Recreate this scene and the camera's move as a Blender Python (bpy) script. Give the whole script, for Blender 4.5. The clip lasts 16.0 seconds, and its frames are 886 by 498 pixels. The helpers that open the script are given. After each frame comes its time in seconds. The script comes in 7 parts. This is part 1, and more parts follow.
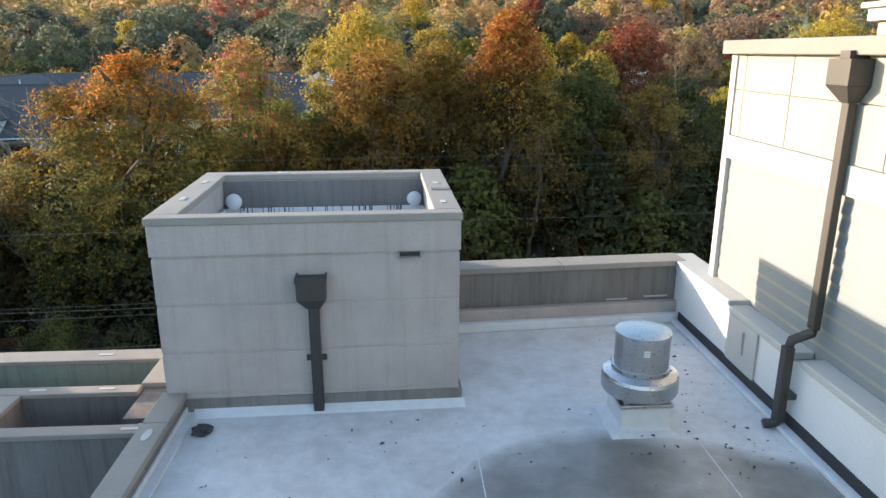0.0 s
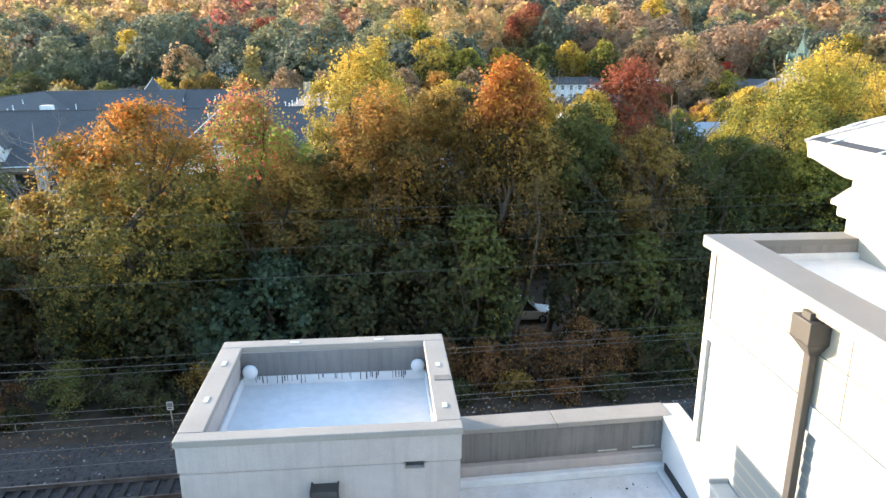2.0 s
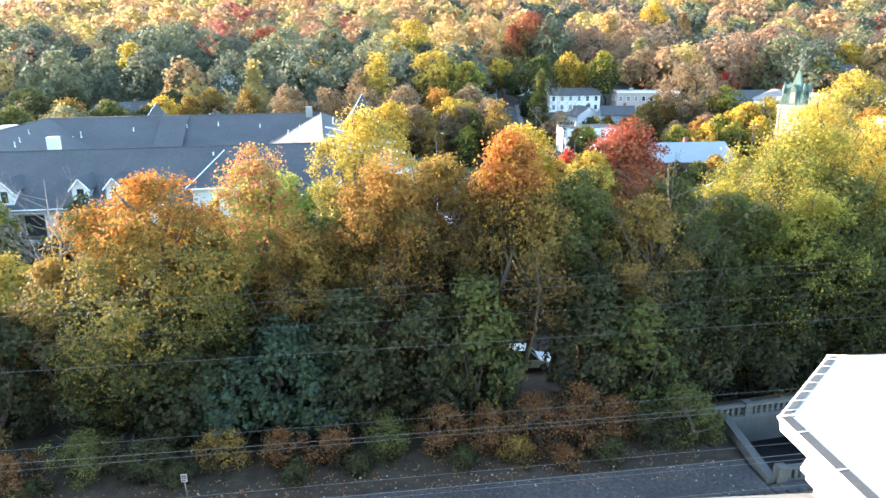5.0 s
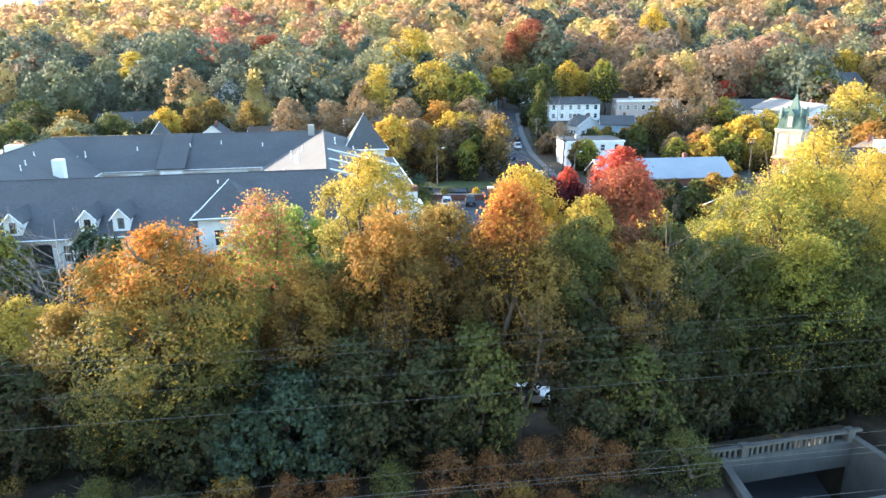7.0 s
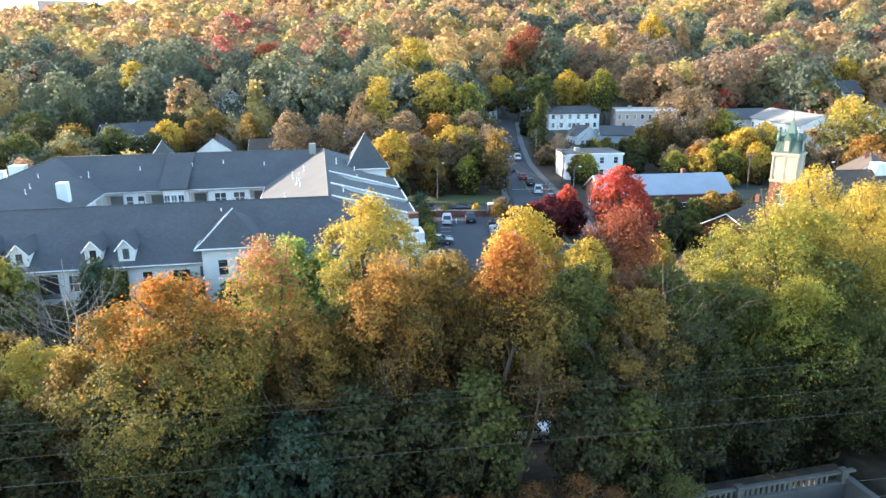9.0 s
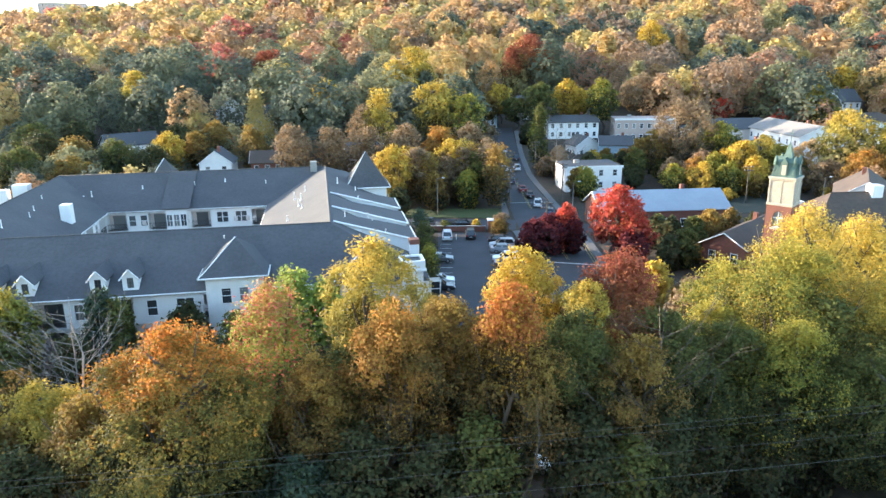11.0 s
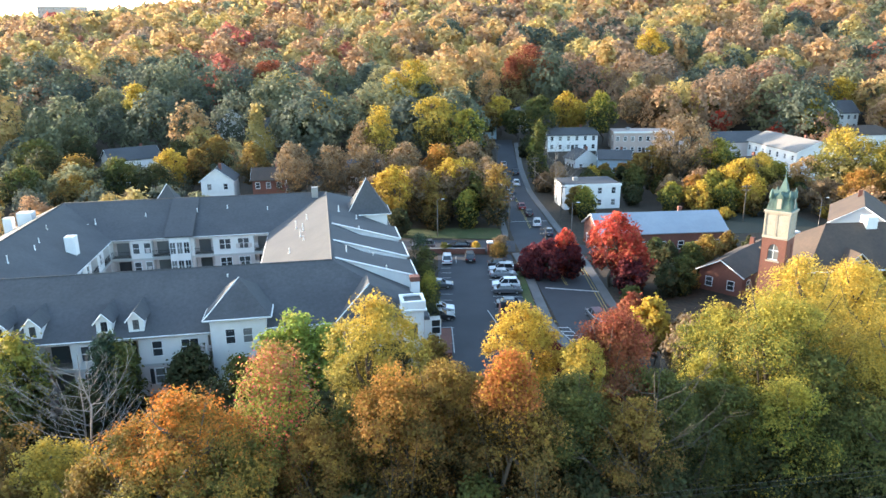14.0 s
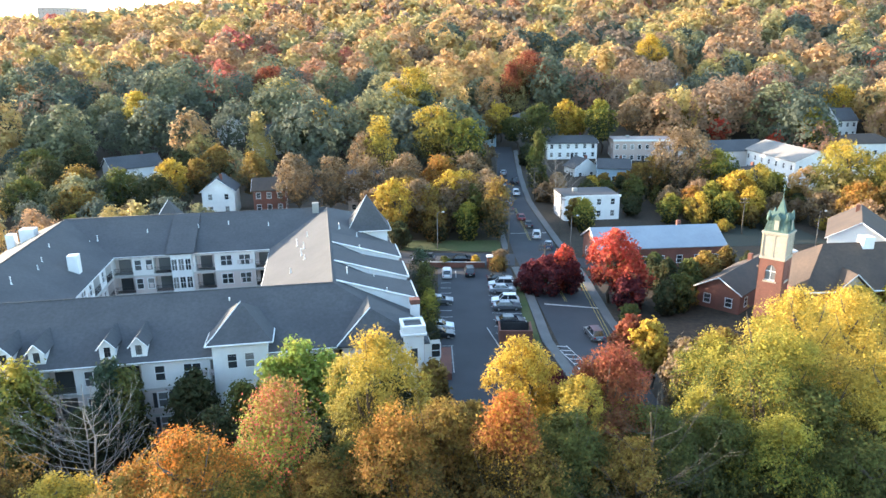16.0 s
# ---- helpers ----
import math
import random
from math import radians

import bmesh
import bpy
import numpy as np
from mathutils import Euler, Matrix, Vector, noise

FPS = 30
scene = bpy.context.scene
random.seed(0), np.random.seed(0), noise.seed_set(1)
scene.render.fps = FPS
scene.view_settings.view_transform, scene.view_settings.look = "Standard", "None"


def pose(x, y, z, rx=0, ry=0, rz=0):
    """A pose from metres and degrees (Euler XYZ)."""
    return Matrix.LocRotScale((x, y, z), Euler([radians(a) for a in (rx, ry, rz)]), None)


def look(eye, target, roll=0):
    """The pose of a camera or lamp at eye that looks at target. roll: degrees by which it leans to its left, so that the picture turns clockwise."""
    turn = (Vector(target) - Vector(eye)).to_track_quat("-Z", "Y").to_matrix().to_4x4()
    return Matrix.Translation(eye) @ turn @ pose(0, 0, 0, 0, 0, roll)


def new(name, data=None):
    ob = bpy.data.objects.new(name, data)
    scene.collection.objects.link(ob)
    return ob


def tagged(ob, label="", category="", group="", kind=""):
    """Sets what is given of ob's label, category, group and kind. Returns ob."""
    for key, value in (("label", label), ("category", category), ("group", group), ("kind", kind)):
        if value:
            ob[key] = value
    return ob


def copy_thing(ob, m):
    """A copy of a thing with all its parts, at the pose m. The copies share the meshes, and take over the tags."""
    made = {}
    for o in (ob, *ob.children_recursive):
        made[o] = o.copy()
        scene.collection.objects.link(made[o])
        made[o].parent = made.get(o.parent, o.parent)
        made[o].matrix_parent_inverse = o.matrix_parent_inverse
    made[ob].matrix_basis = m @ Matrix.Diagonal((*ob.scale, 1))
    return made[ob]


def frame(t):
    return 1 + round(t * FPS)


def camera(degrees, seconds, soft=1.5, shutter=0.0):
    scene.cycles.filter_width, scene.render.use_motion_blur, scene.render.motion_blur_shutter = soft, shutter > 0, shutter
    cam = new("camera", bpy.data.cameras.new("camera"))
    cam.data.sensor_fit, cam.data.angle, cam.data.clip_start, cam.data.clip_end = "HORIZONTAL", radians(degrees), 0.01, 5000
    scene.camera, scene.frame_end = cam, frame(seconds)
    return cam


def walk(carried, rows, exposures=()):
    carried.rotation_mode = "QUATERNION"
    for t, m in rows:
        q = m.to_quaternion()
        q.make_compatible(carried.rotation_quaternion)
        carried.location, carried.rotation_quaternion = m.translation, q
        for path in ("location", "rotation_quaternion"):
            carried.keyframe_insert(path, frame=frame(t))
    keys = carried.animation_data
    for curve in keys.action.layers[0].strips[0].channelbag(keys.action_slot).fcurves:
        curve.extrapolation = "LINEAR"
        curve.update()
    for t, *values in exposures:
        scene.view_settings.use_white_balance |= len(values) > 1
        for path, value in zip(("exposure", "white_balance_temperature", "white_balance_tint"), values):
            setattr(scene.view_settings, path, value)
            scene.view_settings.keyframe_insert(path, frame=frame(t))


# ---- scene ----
cam = camera(65.5, 16.0)
METRES, EYE, TILT, LEAN, TURN = 23.5, 17.39, -16.0, 0.0, 0.0
ROWS = [
    (0.0, 0.0, 0.0, 0.0, -0.0, 0.0, 0.0),
    (0.5, 0.0, -0.0064, 0.0236, -0.0, 0.01, 0.04),
    (1.0, 0.0002, -0.0137, 0.048, 0.01, 0.04, 0.07),
    (1.5, -0.0002, -0.0216, 0.0728, 0.01, 0.05, 0.11),
    (2.0, -0.0006, -0.0291, 0.0995, 0.02, 0.08, 0.15),
    (2.5, -0.0017, -0.037, 0.1264, 0.02, 0.08, 0.2),
    (3.0, -0.0028, -0.0439, 0.1533, 0.03, 0.06, 0.25),
    (3.5, -0.0038, -0.0527, 0.1797, 0.03, 0.05, 0.28),
    (4.0, -0.0052, -0.0602, 0.2068, 0.04, 0.03, 0.33),
    (4.5, -0.0064, -0.0692, 0.2354, 0.04, 0.02, 0.36),
    (5.0, -0.0084, -0.0791, 0.2666, 0.03, 0.0, 0.38),
    (7.5, -0.0159, -0.1298, 0.4237, 0.03, -0.05, 0.47),
    (8.0, -0.0164, -0.1392, 0.4557, 0.02, -0.05, 0.5),
    (8.5, -0.0171, -0.1488, 0.4875, 0.02, -0.04, 0.51),
    (9.0, -0.0183, -0.1582, 0.5195, 0.02, -0.05, 0.52),
    (11.5, -0.0215, -0.2042, 0.6802, -0.02, -0.1, 0.52),
    (12.0, -0.0218, -0.2128, 0.7117, -0.03, -0.11, 0.54),
    (12.5, -0.0216, -0.2215, 0.7434, -0.03, -0.12, 0.55),
    (13.0, -0.0214, -0.2297, 0.7748, -0.03, -0.14, 0.56),
    (13.5, -0.0213, -0.2379, 0.8066, -0.03, -0.16, 0.57),
    (14.0, -0.0209, -0.2462, 0.8385, -0.03, -0.17, 0.57),
    (14.5, -0.02, -0.2542, 0.8696, -0.03, -0.19, 0.56),
    (15.0, -0.0197, -0.2638, 0.8996, -0.04, -0.22, 0.55),
    (15.5, -0.0197, -0.2695, 0.9304, -0.06, -0.23, 0.52),
    (16.0, -0.0208, -0.2758, 0.9602, -0.05, -0.25, 0.5),
]
walk(cam, [(t, pose(0, 0, EYE, TILT, LEAN, TURN) @ pose(METRES * x, METRES * y, METRES * z, 90 + pitch, roll, yaw)) for t, x, y, z, yaw, pitch, roll in ROWS],
     [(0.0, 1.46, 6750, 12), (1.5, 1.86, 6650, 12), (3.0, 2.62, 6450, 10), (5.0, 2.84, 6450, 10), (7.5, 2.56, 6400, 10), (9.0, 2.4, 6400, 10), (12.0, 2.25, 6450, 10), (14.0, 2.23, 6500, 10), (16.0, 2.35, 6500, 10)])

# ---- world and sun ----
SUN_TO = Vector((-0.885, 0.435, 0.172)).normalized()
world = bpy.data.worlds.new("sky")
scene.world = world
world.use_nodes = True
wn = world.node_tree
sky = wn.nodes.new("ShaderNodeTexSky")
sky.sky_type = "NISHITA"
sky.sun_disc = False
sky.sun_elevation = math.asin(SUN_TO.z)
sky.sun_rotation = math.atan2(SUN_TO.x, SUN_TO.y) % (2 * math.pi)
sky.air_density, sky.dust_density, sky.ozone_density = 1.0, 0.8, 1.7
wn.links.new(sky.outputs[0], wn.nodes["Background"].inputs[0])
wn.nodes["Background"].inputs[1].default_value = 0.23
sun_data = bpy.data.lights.new("sun", "SUN")
sun_data.energy, sun_data.angle, sun_data.color = 4.2, radians(0.6), (1.0, 0.84, 0.66)
sun = new("sun", sun_data)
sun.matrix_world = look(SUN_TO * 300, (0, 0, 0))

# ---- material helpers ----


def mat_base(name):
    m = bpy.data.materials.new(name)
    m.use_nodes = True
    nt = m.node_tree
    return m, nt, nt.nodes["Principled BSDF"]


def node(nt, kind, **vals):
    n = nt.nodes.new(kind)
    for k, v in vals.items():
        n.inputs[k.replace("_", " ")].default_value = v
    return n


def ramp(nt, fac, stops, mode="LINEAR"):
    r = nt.nodes.new("ShaderNodeValToRGB")
    r.color_ramp.interpolation = mode
    e = r.color_ramp.elements
    while len(e) < len(stops):
        e.new(0.5)
    for i, (p, c) in enumerate(stops):
        e[i].position = p
        e[i].color = (*c, 1) if len(c) == 3 else c
    nt.links.new(fac, r.inputs[0])
    return r.outputs[0]


def mixed(nt, fac, a, b, how="MIX"):
    n = nt.nodes.new("ShaderNodeMix")
    n.data_type, n.blend_type = "RGBA", how
    for sock, v in ((n.inputs[0], fac), (n.inputs[6], a), (n.inputs[7], b)):
        if isinstance(v, (int, float)):
            sock.default_value = v
        elif isinstance(v, tuple):
            sock.default_value = (*v, 1)
        else:
            nt.links.new(v, sock)
    return n.outputs[2]


def coords(nt, scale=(1, 1, 1), which="Object"):
    tc = nt.nodes.new("ShaderNodeTexCoord")
    mp = nt.nodes.new("ShaderNodeMapping")
    mp.inputs["Scale"].default_value = scale
    nt.links.new(tc.outputs[which], mp.inputs[0])
    return mp.outputs[0]


def noise_tex(nt, vec, scale, detail=4.0, rough=0.55):
    n = node(nt, "ShaderNodeTexNoise", Scale=scale, Detail=detail, Roughness=rough)
    nt.links.new(vec, n.inputs["Vector"])
    return n.outputs[0]


def bump(nt, bsdf, height, strength, distance=0.02):
    b = node(nt, "ShaderNodeBump", Strength=strength, Distance=distance)
    nt.links.new(height, b.inputs["Height"])
    nt.links.new(b.outputs[0], bsdf.inputs["Normal"])


def surface(name, col, col2=None, rough=0.8, metal=0.0, grain=30.0, stain=1.2, amount=0.35, bumps=0.25, streak=0.0, spec=0.4):
    """A weathered surface: two colours blended at a coarse and a fine scale, optional vertical run-off streaks."""
    m, nt, b = mat_base(name)
    vec = coords(nt)
    col2 = col2 or tuple(c * 0.7 for c in col)
    big = noise_tex(nt, vec, stain, 5.0, 0.6)
    fine = noise_tex(nt, vec, grain, 3.0, 0.6)
    f1 = ramp(nt, big, [(0.35, (0, 0, 0)), (0.72, (1, 1, 1))])
    c = mixed(nt, f1, col, col2)
    f2 = ramp(nt, fine, [(0.3, (1 - amount,) * 3), (0.7, (1, 1, 1))])
    c = mixed(nt, 1.0, c, f2, "MULTIPLY")
    if streak:
        run = noise_tex(nt, coords(nt, (7.0, 7.0, 0.35)), 1.6, 6.0, 0.7)
        f3 = ramp(nt, run, [(0.48, (1, 1, 1)), (0.75, (1 - streak,) * 3)])
        c = mixed(nt, 1.0, c, f3, "MULTIPLY")
    nt.links.new(c, b.inputs["Base Color"])
    b.inputs["Metallic"].default_value = metal
    b.inputs["Specular IOR Level"].default_value = spec
    r = ramp(nt, fine, [(0.2, (max(0, rough - 0.12),) * 3), (0.8, (min(1, rough + 0.1),) * 3)])
    nt.links.new(r, b.inputs["Roughness"])
    if bumps:
        bump(nt, b, fine, bumps, 0.02)
    return m


def leaf_mat(name, low, high, accent, glow=0.42, turn=0.72, mid=None):
    """Leaves: a blend from low to high colour up the crown, broken by clump noise, with single leaves of the accent colour."""
    m, nt, b = mat_base(name)
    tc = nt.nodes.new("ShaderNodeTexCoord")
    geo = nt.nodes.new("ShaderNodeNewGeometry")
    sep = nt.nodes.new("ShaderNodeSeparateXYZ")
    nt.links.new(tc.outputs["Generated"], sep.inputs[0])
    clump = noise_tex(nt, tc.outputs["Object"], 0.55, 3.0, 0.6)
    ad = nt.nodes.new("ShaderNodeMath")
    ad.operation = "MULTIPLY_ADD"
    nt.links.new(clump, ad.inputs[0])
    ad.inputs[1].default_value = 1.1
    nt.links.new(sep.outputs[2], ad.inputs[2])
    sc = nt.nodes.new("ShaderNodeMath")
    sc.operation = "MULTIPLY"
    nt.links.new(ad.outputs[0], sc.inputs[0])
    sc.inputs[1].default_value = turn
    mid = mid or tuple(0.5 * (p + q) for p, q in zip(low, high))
    # low: leaves not yet turned, also darkened to hold the lower crown's shade
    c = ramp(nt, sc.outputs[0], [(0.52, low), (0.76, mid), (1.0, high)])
    pick = ramp(nt, geo.outputs["Random Per Island"], [(0.0, (1, 1, 1)), (0.2, (1, 1, 1)), (0.3, (0, 0, 0))])
    c = mixed(nt, pick, c, accent)
    shade = ramp(nt, geo.outputs["Random Per Island"], [(0.0, (0.68,) * 3), (0.35, (1.2,) * 3), (0.6, (0.8,) * 3), (0.8, (1.25,) * 3), (1.0, (0.72,) * 3)])
    c = mixed(nt, 1.0, c, shade, "MULTIPLY")
    c = mixed(nt, 1.0, c, (1.16, 1.16, 1.16), "MULTIPLY")
    # a little blue-grey mixed in: haze carried by the leaf colour
    c = mixed(nt, 0.08, c, (0.13, 0.135, 0.15))
    nt.links.new(c, b.inputs["Base Color"])
    b.inputs["Roughness"].default_value = 0.65
    b.inputs["Specular IOR Level"].default_value = 0.08
    tr = nt.nodes.new("ShaderNodeBsdfTranslucent")
    nt.links.new(c, tr.inputs[0])
    mx = nt.nodes.new("ShaderNodeMixShader")
    mx.inputs[0].default_value = glow
    nt.links.new(b.outputs[0], mx.inputs[1])
    nt.links.new(tr.outputs[0], mx.inputs[2])
    nt.links.new(mx.outputs[0], nt.nodes["Material Output"].inputs[0])
    return m


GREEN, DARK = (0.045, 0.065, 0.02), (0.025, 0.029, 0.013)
YELLOW, GOLD, ORANGE = (0.54, 0.36, 0.055), (0.42, 0.24, 0.03), (0.42, 0.15, 0.025)
RED, RUST, BROWN, LIME = (0.36, 0.045, 0.03), (0.24, 0.09, 0.03), (0.17, 0.11, 0.05), (0.27, 0.26, 0.05)
LEAF = {
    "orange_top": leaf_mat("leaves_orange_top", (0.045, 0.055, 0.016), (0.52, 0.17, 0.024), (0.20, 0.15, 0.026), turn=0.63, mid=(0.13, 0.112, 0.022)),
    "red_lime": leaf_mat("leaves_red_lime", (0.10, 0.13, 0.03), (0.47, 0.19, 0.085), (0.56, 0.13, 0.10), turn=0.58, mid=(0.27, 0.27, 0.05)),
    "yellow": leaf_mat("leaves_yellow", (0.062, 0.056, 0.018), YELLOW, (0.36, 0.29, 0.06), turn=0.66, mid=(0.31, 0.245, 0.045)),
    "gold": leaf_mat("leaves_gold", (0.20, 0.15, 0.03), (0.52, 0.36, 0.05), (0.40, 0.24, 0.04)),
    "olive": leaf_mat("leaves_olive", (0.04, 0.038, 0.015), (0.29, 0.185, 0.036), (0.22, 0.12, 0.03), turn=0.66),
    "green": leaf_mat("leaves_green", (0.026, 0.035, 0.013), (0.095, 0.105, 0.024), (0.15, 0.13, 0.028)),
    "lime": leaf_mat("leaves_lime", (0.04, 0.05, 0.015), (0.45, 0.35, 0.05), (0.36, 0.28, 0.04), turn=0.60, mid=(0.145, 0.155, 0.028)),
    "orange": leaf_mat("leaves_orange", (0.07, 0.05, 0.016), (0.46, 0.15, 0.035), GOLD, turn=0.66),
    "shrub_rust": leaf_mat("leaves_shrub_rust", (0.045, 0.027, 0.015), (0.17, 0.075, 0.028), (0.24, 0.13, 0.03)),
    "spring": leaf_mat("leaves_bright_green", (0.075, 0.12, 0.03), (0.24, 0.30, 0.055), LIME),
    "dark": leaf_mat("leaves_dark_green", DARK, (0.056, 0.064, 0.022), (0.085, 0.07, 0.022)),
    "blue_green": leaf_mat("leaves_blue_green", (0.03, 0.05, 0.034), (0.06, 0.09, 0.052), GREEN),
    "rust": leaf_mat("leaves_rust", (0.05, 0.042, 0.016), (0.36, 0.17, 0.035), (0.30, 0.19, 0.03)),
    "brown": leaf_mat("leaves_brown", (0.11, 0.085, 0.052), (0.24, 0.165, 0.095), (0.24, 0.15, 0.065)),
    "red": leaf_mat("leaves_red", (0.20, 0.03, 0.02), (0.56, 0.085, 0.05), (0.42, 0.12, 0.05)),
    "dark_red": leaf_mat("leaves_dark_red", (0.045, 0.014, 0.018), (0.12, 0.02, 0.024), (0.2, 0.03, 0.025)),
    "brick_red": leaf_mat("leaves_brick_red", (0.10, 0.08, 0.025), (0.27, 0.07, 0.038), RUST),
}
BARK = surface("bark", (0.12, 0.095, 0.07), (0.06, 0.05, 0.04), 0.95, grain=14, bumps=0.6)
BARK_GREY = surface("pale_bark", (0.31, 0.28, 0.25), (0.19, 0.17, 0.15), 0.95, grain=14, bumps=0.5)
STUCCO = surface("grey_stucco", (0.47, 0.418, 0.388), (0.37, 0.33, 0.306), 0.9, grain=60, stain=1.3, amount=0.14, bumps=0.2, streak=0.14)
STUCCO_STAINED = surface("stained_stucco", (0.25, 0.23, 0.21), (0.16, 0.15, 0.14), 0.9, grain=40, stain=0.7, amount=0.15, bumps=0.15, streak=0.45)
CAP_METAL = surface("grey_beige_cap", (0.21, 0.195, 0.175), (0.17, 0.16, 0.145), 0.6, grain=35, stain=1.1, amount=0.12, bumps=0.08)
OLD_CONCRETE = surface("old_concrete", (0.115, 0.11, 0.10), (0.075, 0.072, 0.066), 0.92, grain=10, stain=0.5, amount=0.25, bumps=0.3, streak=0.3)
COPING = surface("beige_coping", (0.33, 0.30, 0.262), (0.265, 0.242, 0.212), 0.7, grain=35, stain=1.1, amount=0.15, bumps=0.1)
CREAM = surface("cream_panel", (0.315, 0.307, 0.267), (0.288, 0.281, 0.244), 0.65, grain=40, stain=0.6, amount=0.06, bumps=0.05)
CREAM_TRIM = surface("cream_trim", (0.52, 0.51, 0.475), (0.47, 0.46, 0.43), 0.6, grain=30, amount=0.06, bumps=0.04)
WHITE = surface("white_paint", (0.78, 0.775, 0.75), (0.7, 0.69, 0.67), 0.6, grain=30, stain=0.8, amount=0.08, bumps=0.05)
# lighter copy of the bronze: sun on the tower downspout, put into the colour
LIT_BRONZE = surface("taupe_metal", (0.075, 0.068, 0.06), (0.055, 0.05, 0.045), 0.5, metal=0.1, grain=20, amount=0.15, bumps=0.04)
LAP_PAINT = surface("pale_grey_lap_paint", (0.215, 0.24, 0.248), (0.195, 0.22, 0.228), 0.7, grain=30, amount=0.06, bumps=0.05)
# green light on the far terrace parapet, put into its stucco colour
GREEN_LIT_STUCCO = surface("greenish_stucco", (0.30, 0.345, 0.27), (0.23, 0.26, 0.21), 0.9, grain=40, stain=0.7, amount=0.15, bumps=0.15, streak=0.3)
COURT = surface("dark_court", (0.05, 0.058, 0.04), (0.04, 0.045, 0.035), 0.9, grain=4, bumps=0.2)
BELT = surface("grey_blue_belt", (0.30, 0.33, 0.335), (0.27, 0.30, 0.305), 0.7, grain=30, amount=0.06, bumps=0.04)
PAVING = surface("pavement_concrete", (0.17, 0.165, 0.155), (0.13, 0.126, 0.12), 0.9, grain=8, stain=0.4, amount=0.25, bumps=0.2)
BRONZE = surface("dark_bronze_metal", (0.05, 0.047, 0.046), (0.075, 0.068, 0.062), 0.45, metal=0.3, grain=20, amount=0.2, bumps=0.04)
ALUMINIUM = surface("brushed_aluminium", (0.58, 0.585, 0.6), (0.46, 0.46, 0.47), 0.34, metal=0.9, grain=40, stain=2.5, amount=0.15, bumps=0.05)
STEEL = surface("rail_steel", (0.28, 0.25, 0.23), (0.16, 0.12, 0.1), 0.4, metal=0.8, grain=20, bumps=0.1)
SLEEPER = surface("sleeper_timber", (0.045, 0.038, 0.034), (0.025, 0.022, 0.02), 0.95, grain=18, bumps=0.4)
BALLAST = surface("ballast", (0.085, 0.077, 0.073), (0.045, 0.041, 0.04), 0.95, grain=4.5, stain=0.3, amount=0.6, bumps=1.0)
EARTH = surface("leaf_litter", (0.08, 0.054, 0.034), (0.045, 0.038, 0.022), 1.0, grain=1.3, stain=0.12, amount=0.6, bumps=0.6)
GRASS = surface("mown_grass", (0.07, 0.10, 0.028), (0.11, 0.105, 0.04), 1.0, grain=3.0, stain=0.2, amount=0.4, bumps=0.4)
ASPHALT = surface("asphalt", (0.062, 0.064, 0.068), (0.045, 0.046, 0.05), 0.85, grain=6.0, stain=0.15, amount=0.25, bumps=0.15)
CONCRETE = surface("concrete", (0.36, 0.345, 0.32), (0.27, 0.26, 0.24), 0.9, grain=10, stain=0.4, amount=0.2, bumps=0.2, streak=0.15)
PAINT_LINE = surface("road_paint", (0.62, 0.61, 0.57), (0.4, 0.4, 0.38), 0.8, grain=8, stain=1.5, amount=0.3, bumps=0.05)
YELLOW_LINE = surface("yellow_road_paint", (0.55, 0.40, 0.12), (0.35, 0.28, 0.1), 0.8, grain=8, amount=0.3, bumps=0.05)
SHINGLE = surface("grey_shingles", (0.092, 0.093, 0.096), (0.07, 0.071, 0.075), 0.9, grain=2.6, stain=0.18, amount=0.3, bumps=0.5)
TAN_SHINGLE = surface("brown_shingles", (0.11, 0.078, 0.058), (0.075, 0.056, 0.046), 0.9, grain=2.6, stain=0.25, amount=0.3, bumps=0.4)
METAL_ROOF = surface("blue_grey_metal_roof", (0.30, 0.335, 0.365), (0.25, 0.28, 0.31), 0.5, grain=2, stain=0.2, amount=0.1, bumps=0.1)
SIDING = surface("cream_siding", (0.78, 0.765, 0.73), (0.72, 0.70, 0.67), 0.75, grain=9, stain=0.3, amount=0.1, bumps=0.15)
TAUPE = surface("taupe_siding", (0.62, 0.54, 0.50), (0.56, 0.49, 0.45), 0.8, grain=9, stain=0.3, amount=0.1, bumps=0.15)
BRICK = surface("red_brick", (0.25, 0.10, 0.07), (0.17, 0.075, 0.055), 0.9, grain=5, stain=0.4, amount=0.35, bumps=0.4)
STONE = surface("pale_stone", (0.46, 0.40, 0.31), (0.38, 0.33, 0.27), 0.85, grain=5, stain=0.4, amount=0.2, bumps=0.25, streak=0.2)
COPPER = surface("green_copper", (0.115, 0.19, 0.155), (0.08, 0.12, 0.10), 0.7, grain=4, stain=0.6, amount=0.25, bumps=0.15, streak=0.25)
PINK = surface("pink_stucco", (0.52, 0.40, 0.34), (0.44, 0.34, 0.3), 0.85, grain=6, stain=0.4, amount=0.12, bumps=0.15)
BLUE_SIDING = surface("pale_blue_siding", (0.36, 0.47, 0.55), (0.3, 0.4, 0.48), 0.8, grain=9, amount=0.1, bumps=0.1)
SHUTTER = surface("dark_shutter_paint", (0.035, 0.037, 0.04), (0.05, 0.05, 0.05), 0.6, grain=20, bumps=0.05)
RUBBER = surface("black_rubber", (0.02, 0.02, 0.02), (0.035, 0.035, 0.035), 0.85, grain=20, bumps=0.1)
CABLE = surface("cable", (0.15, 0.145, 0.135), (0.11, 0.105, 0.10), 0.6, grain=5, bumps=0.0)
DOME = surface("milky_plastic", (0.66, 0.68, 0.7), (0.58, 0.6, 0.63), 0.45, grain=30, amount=0.1, bumps=0.03)


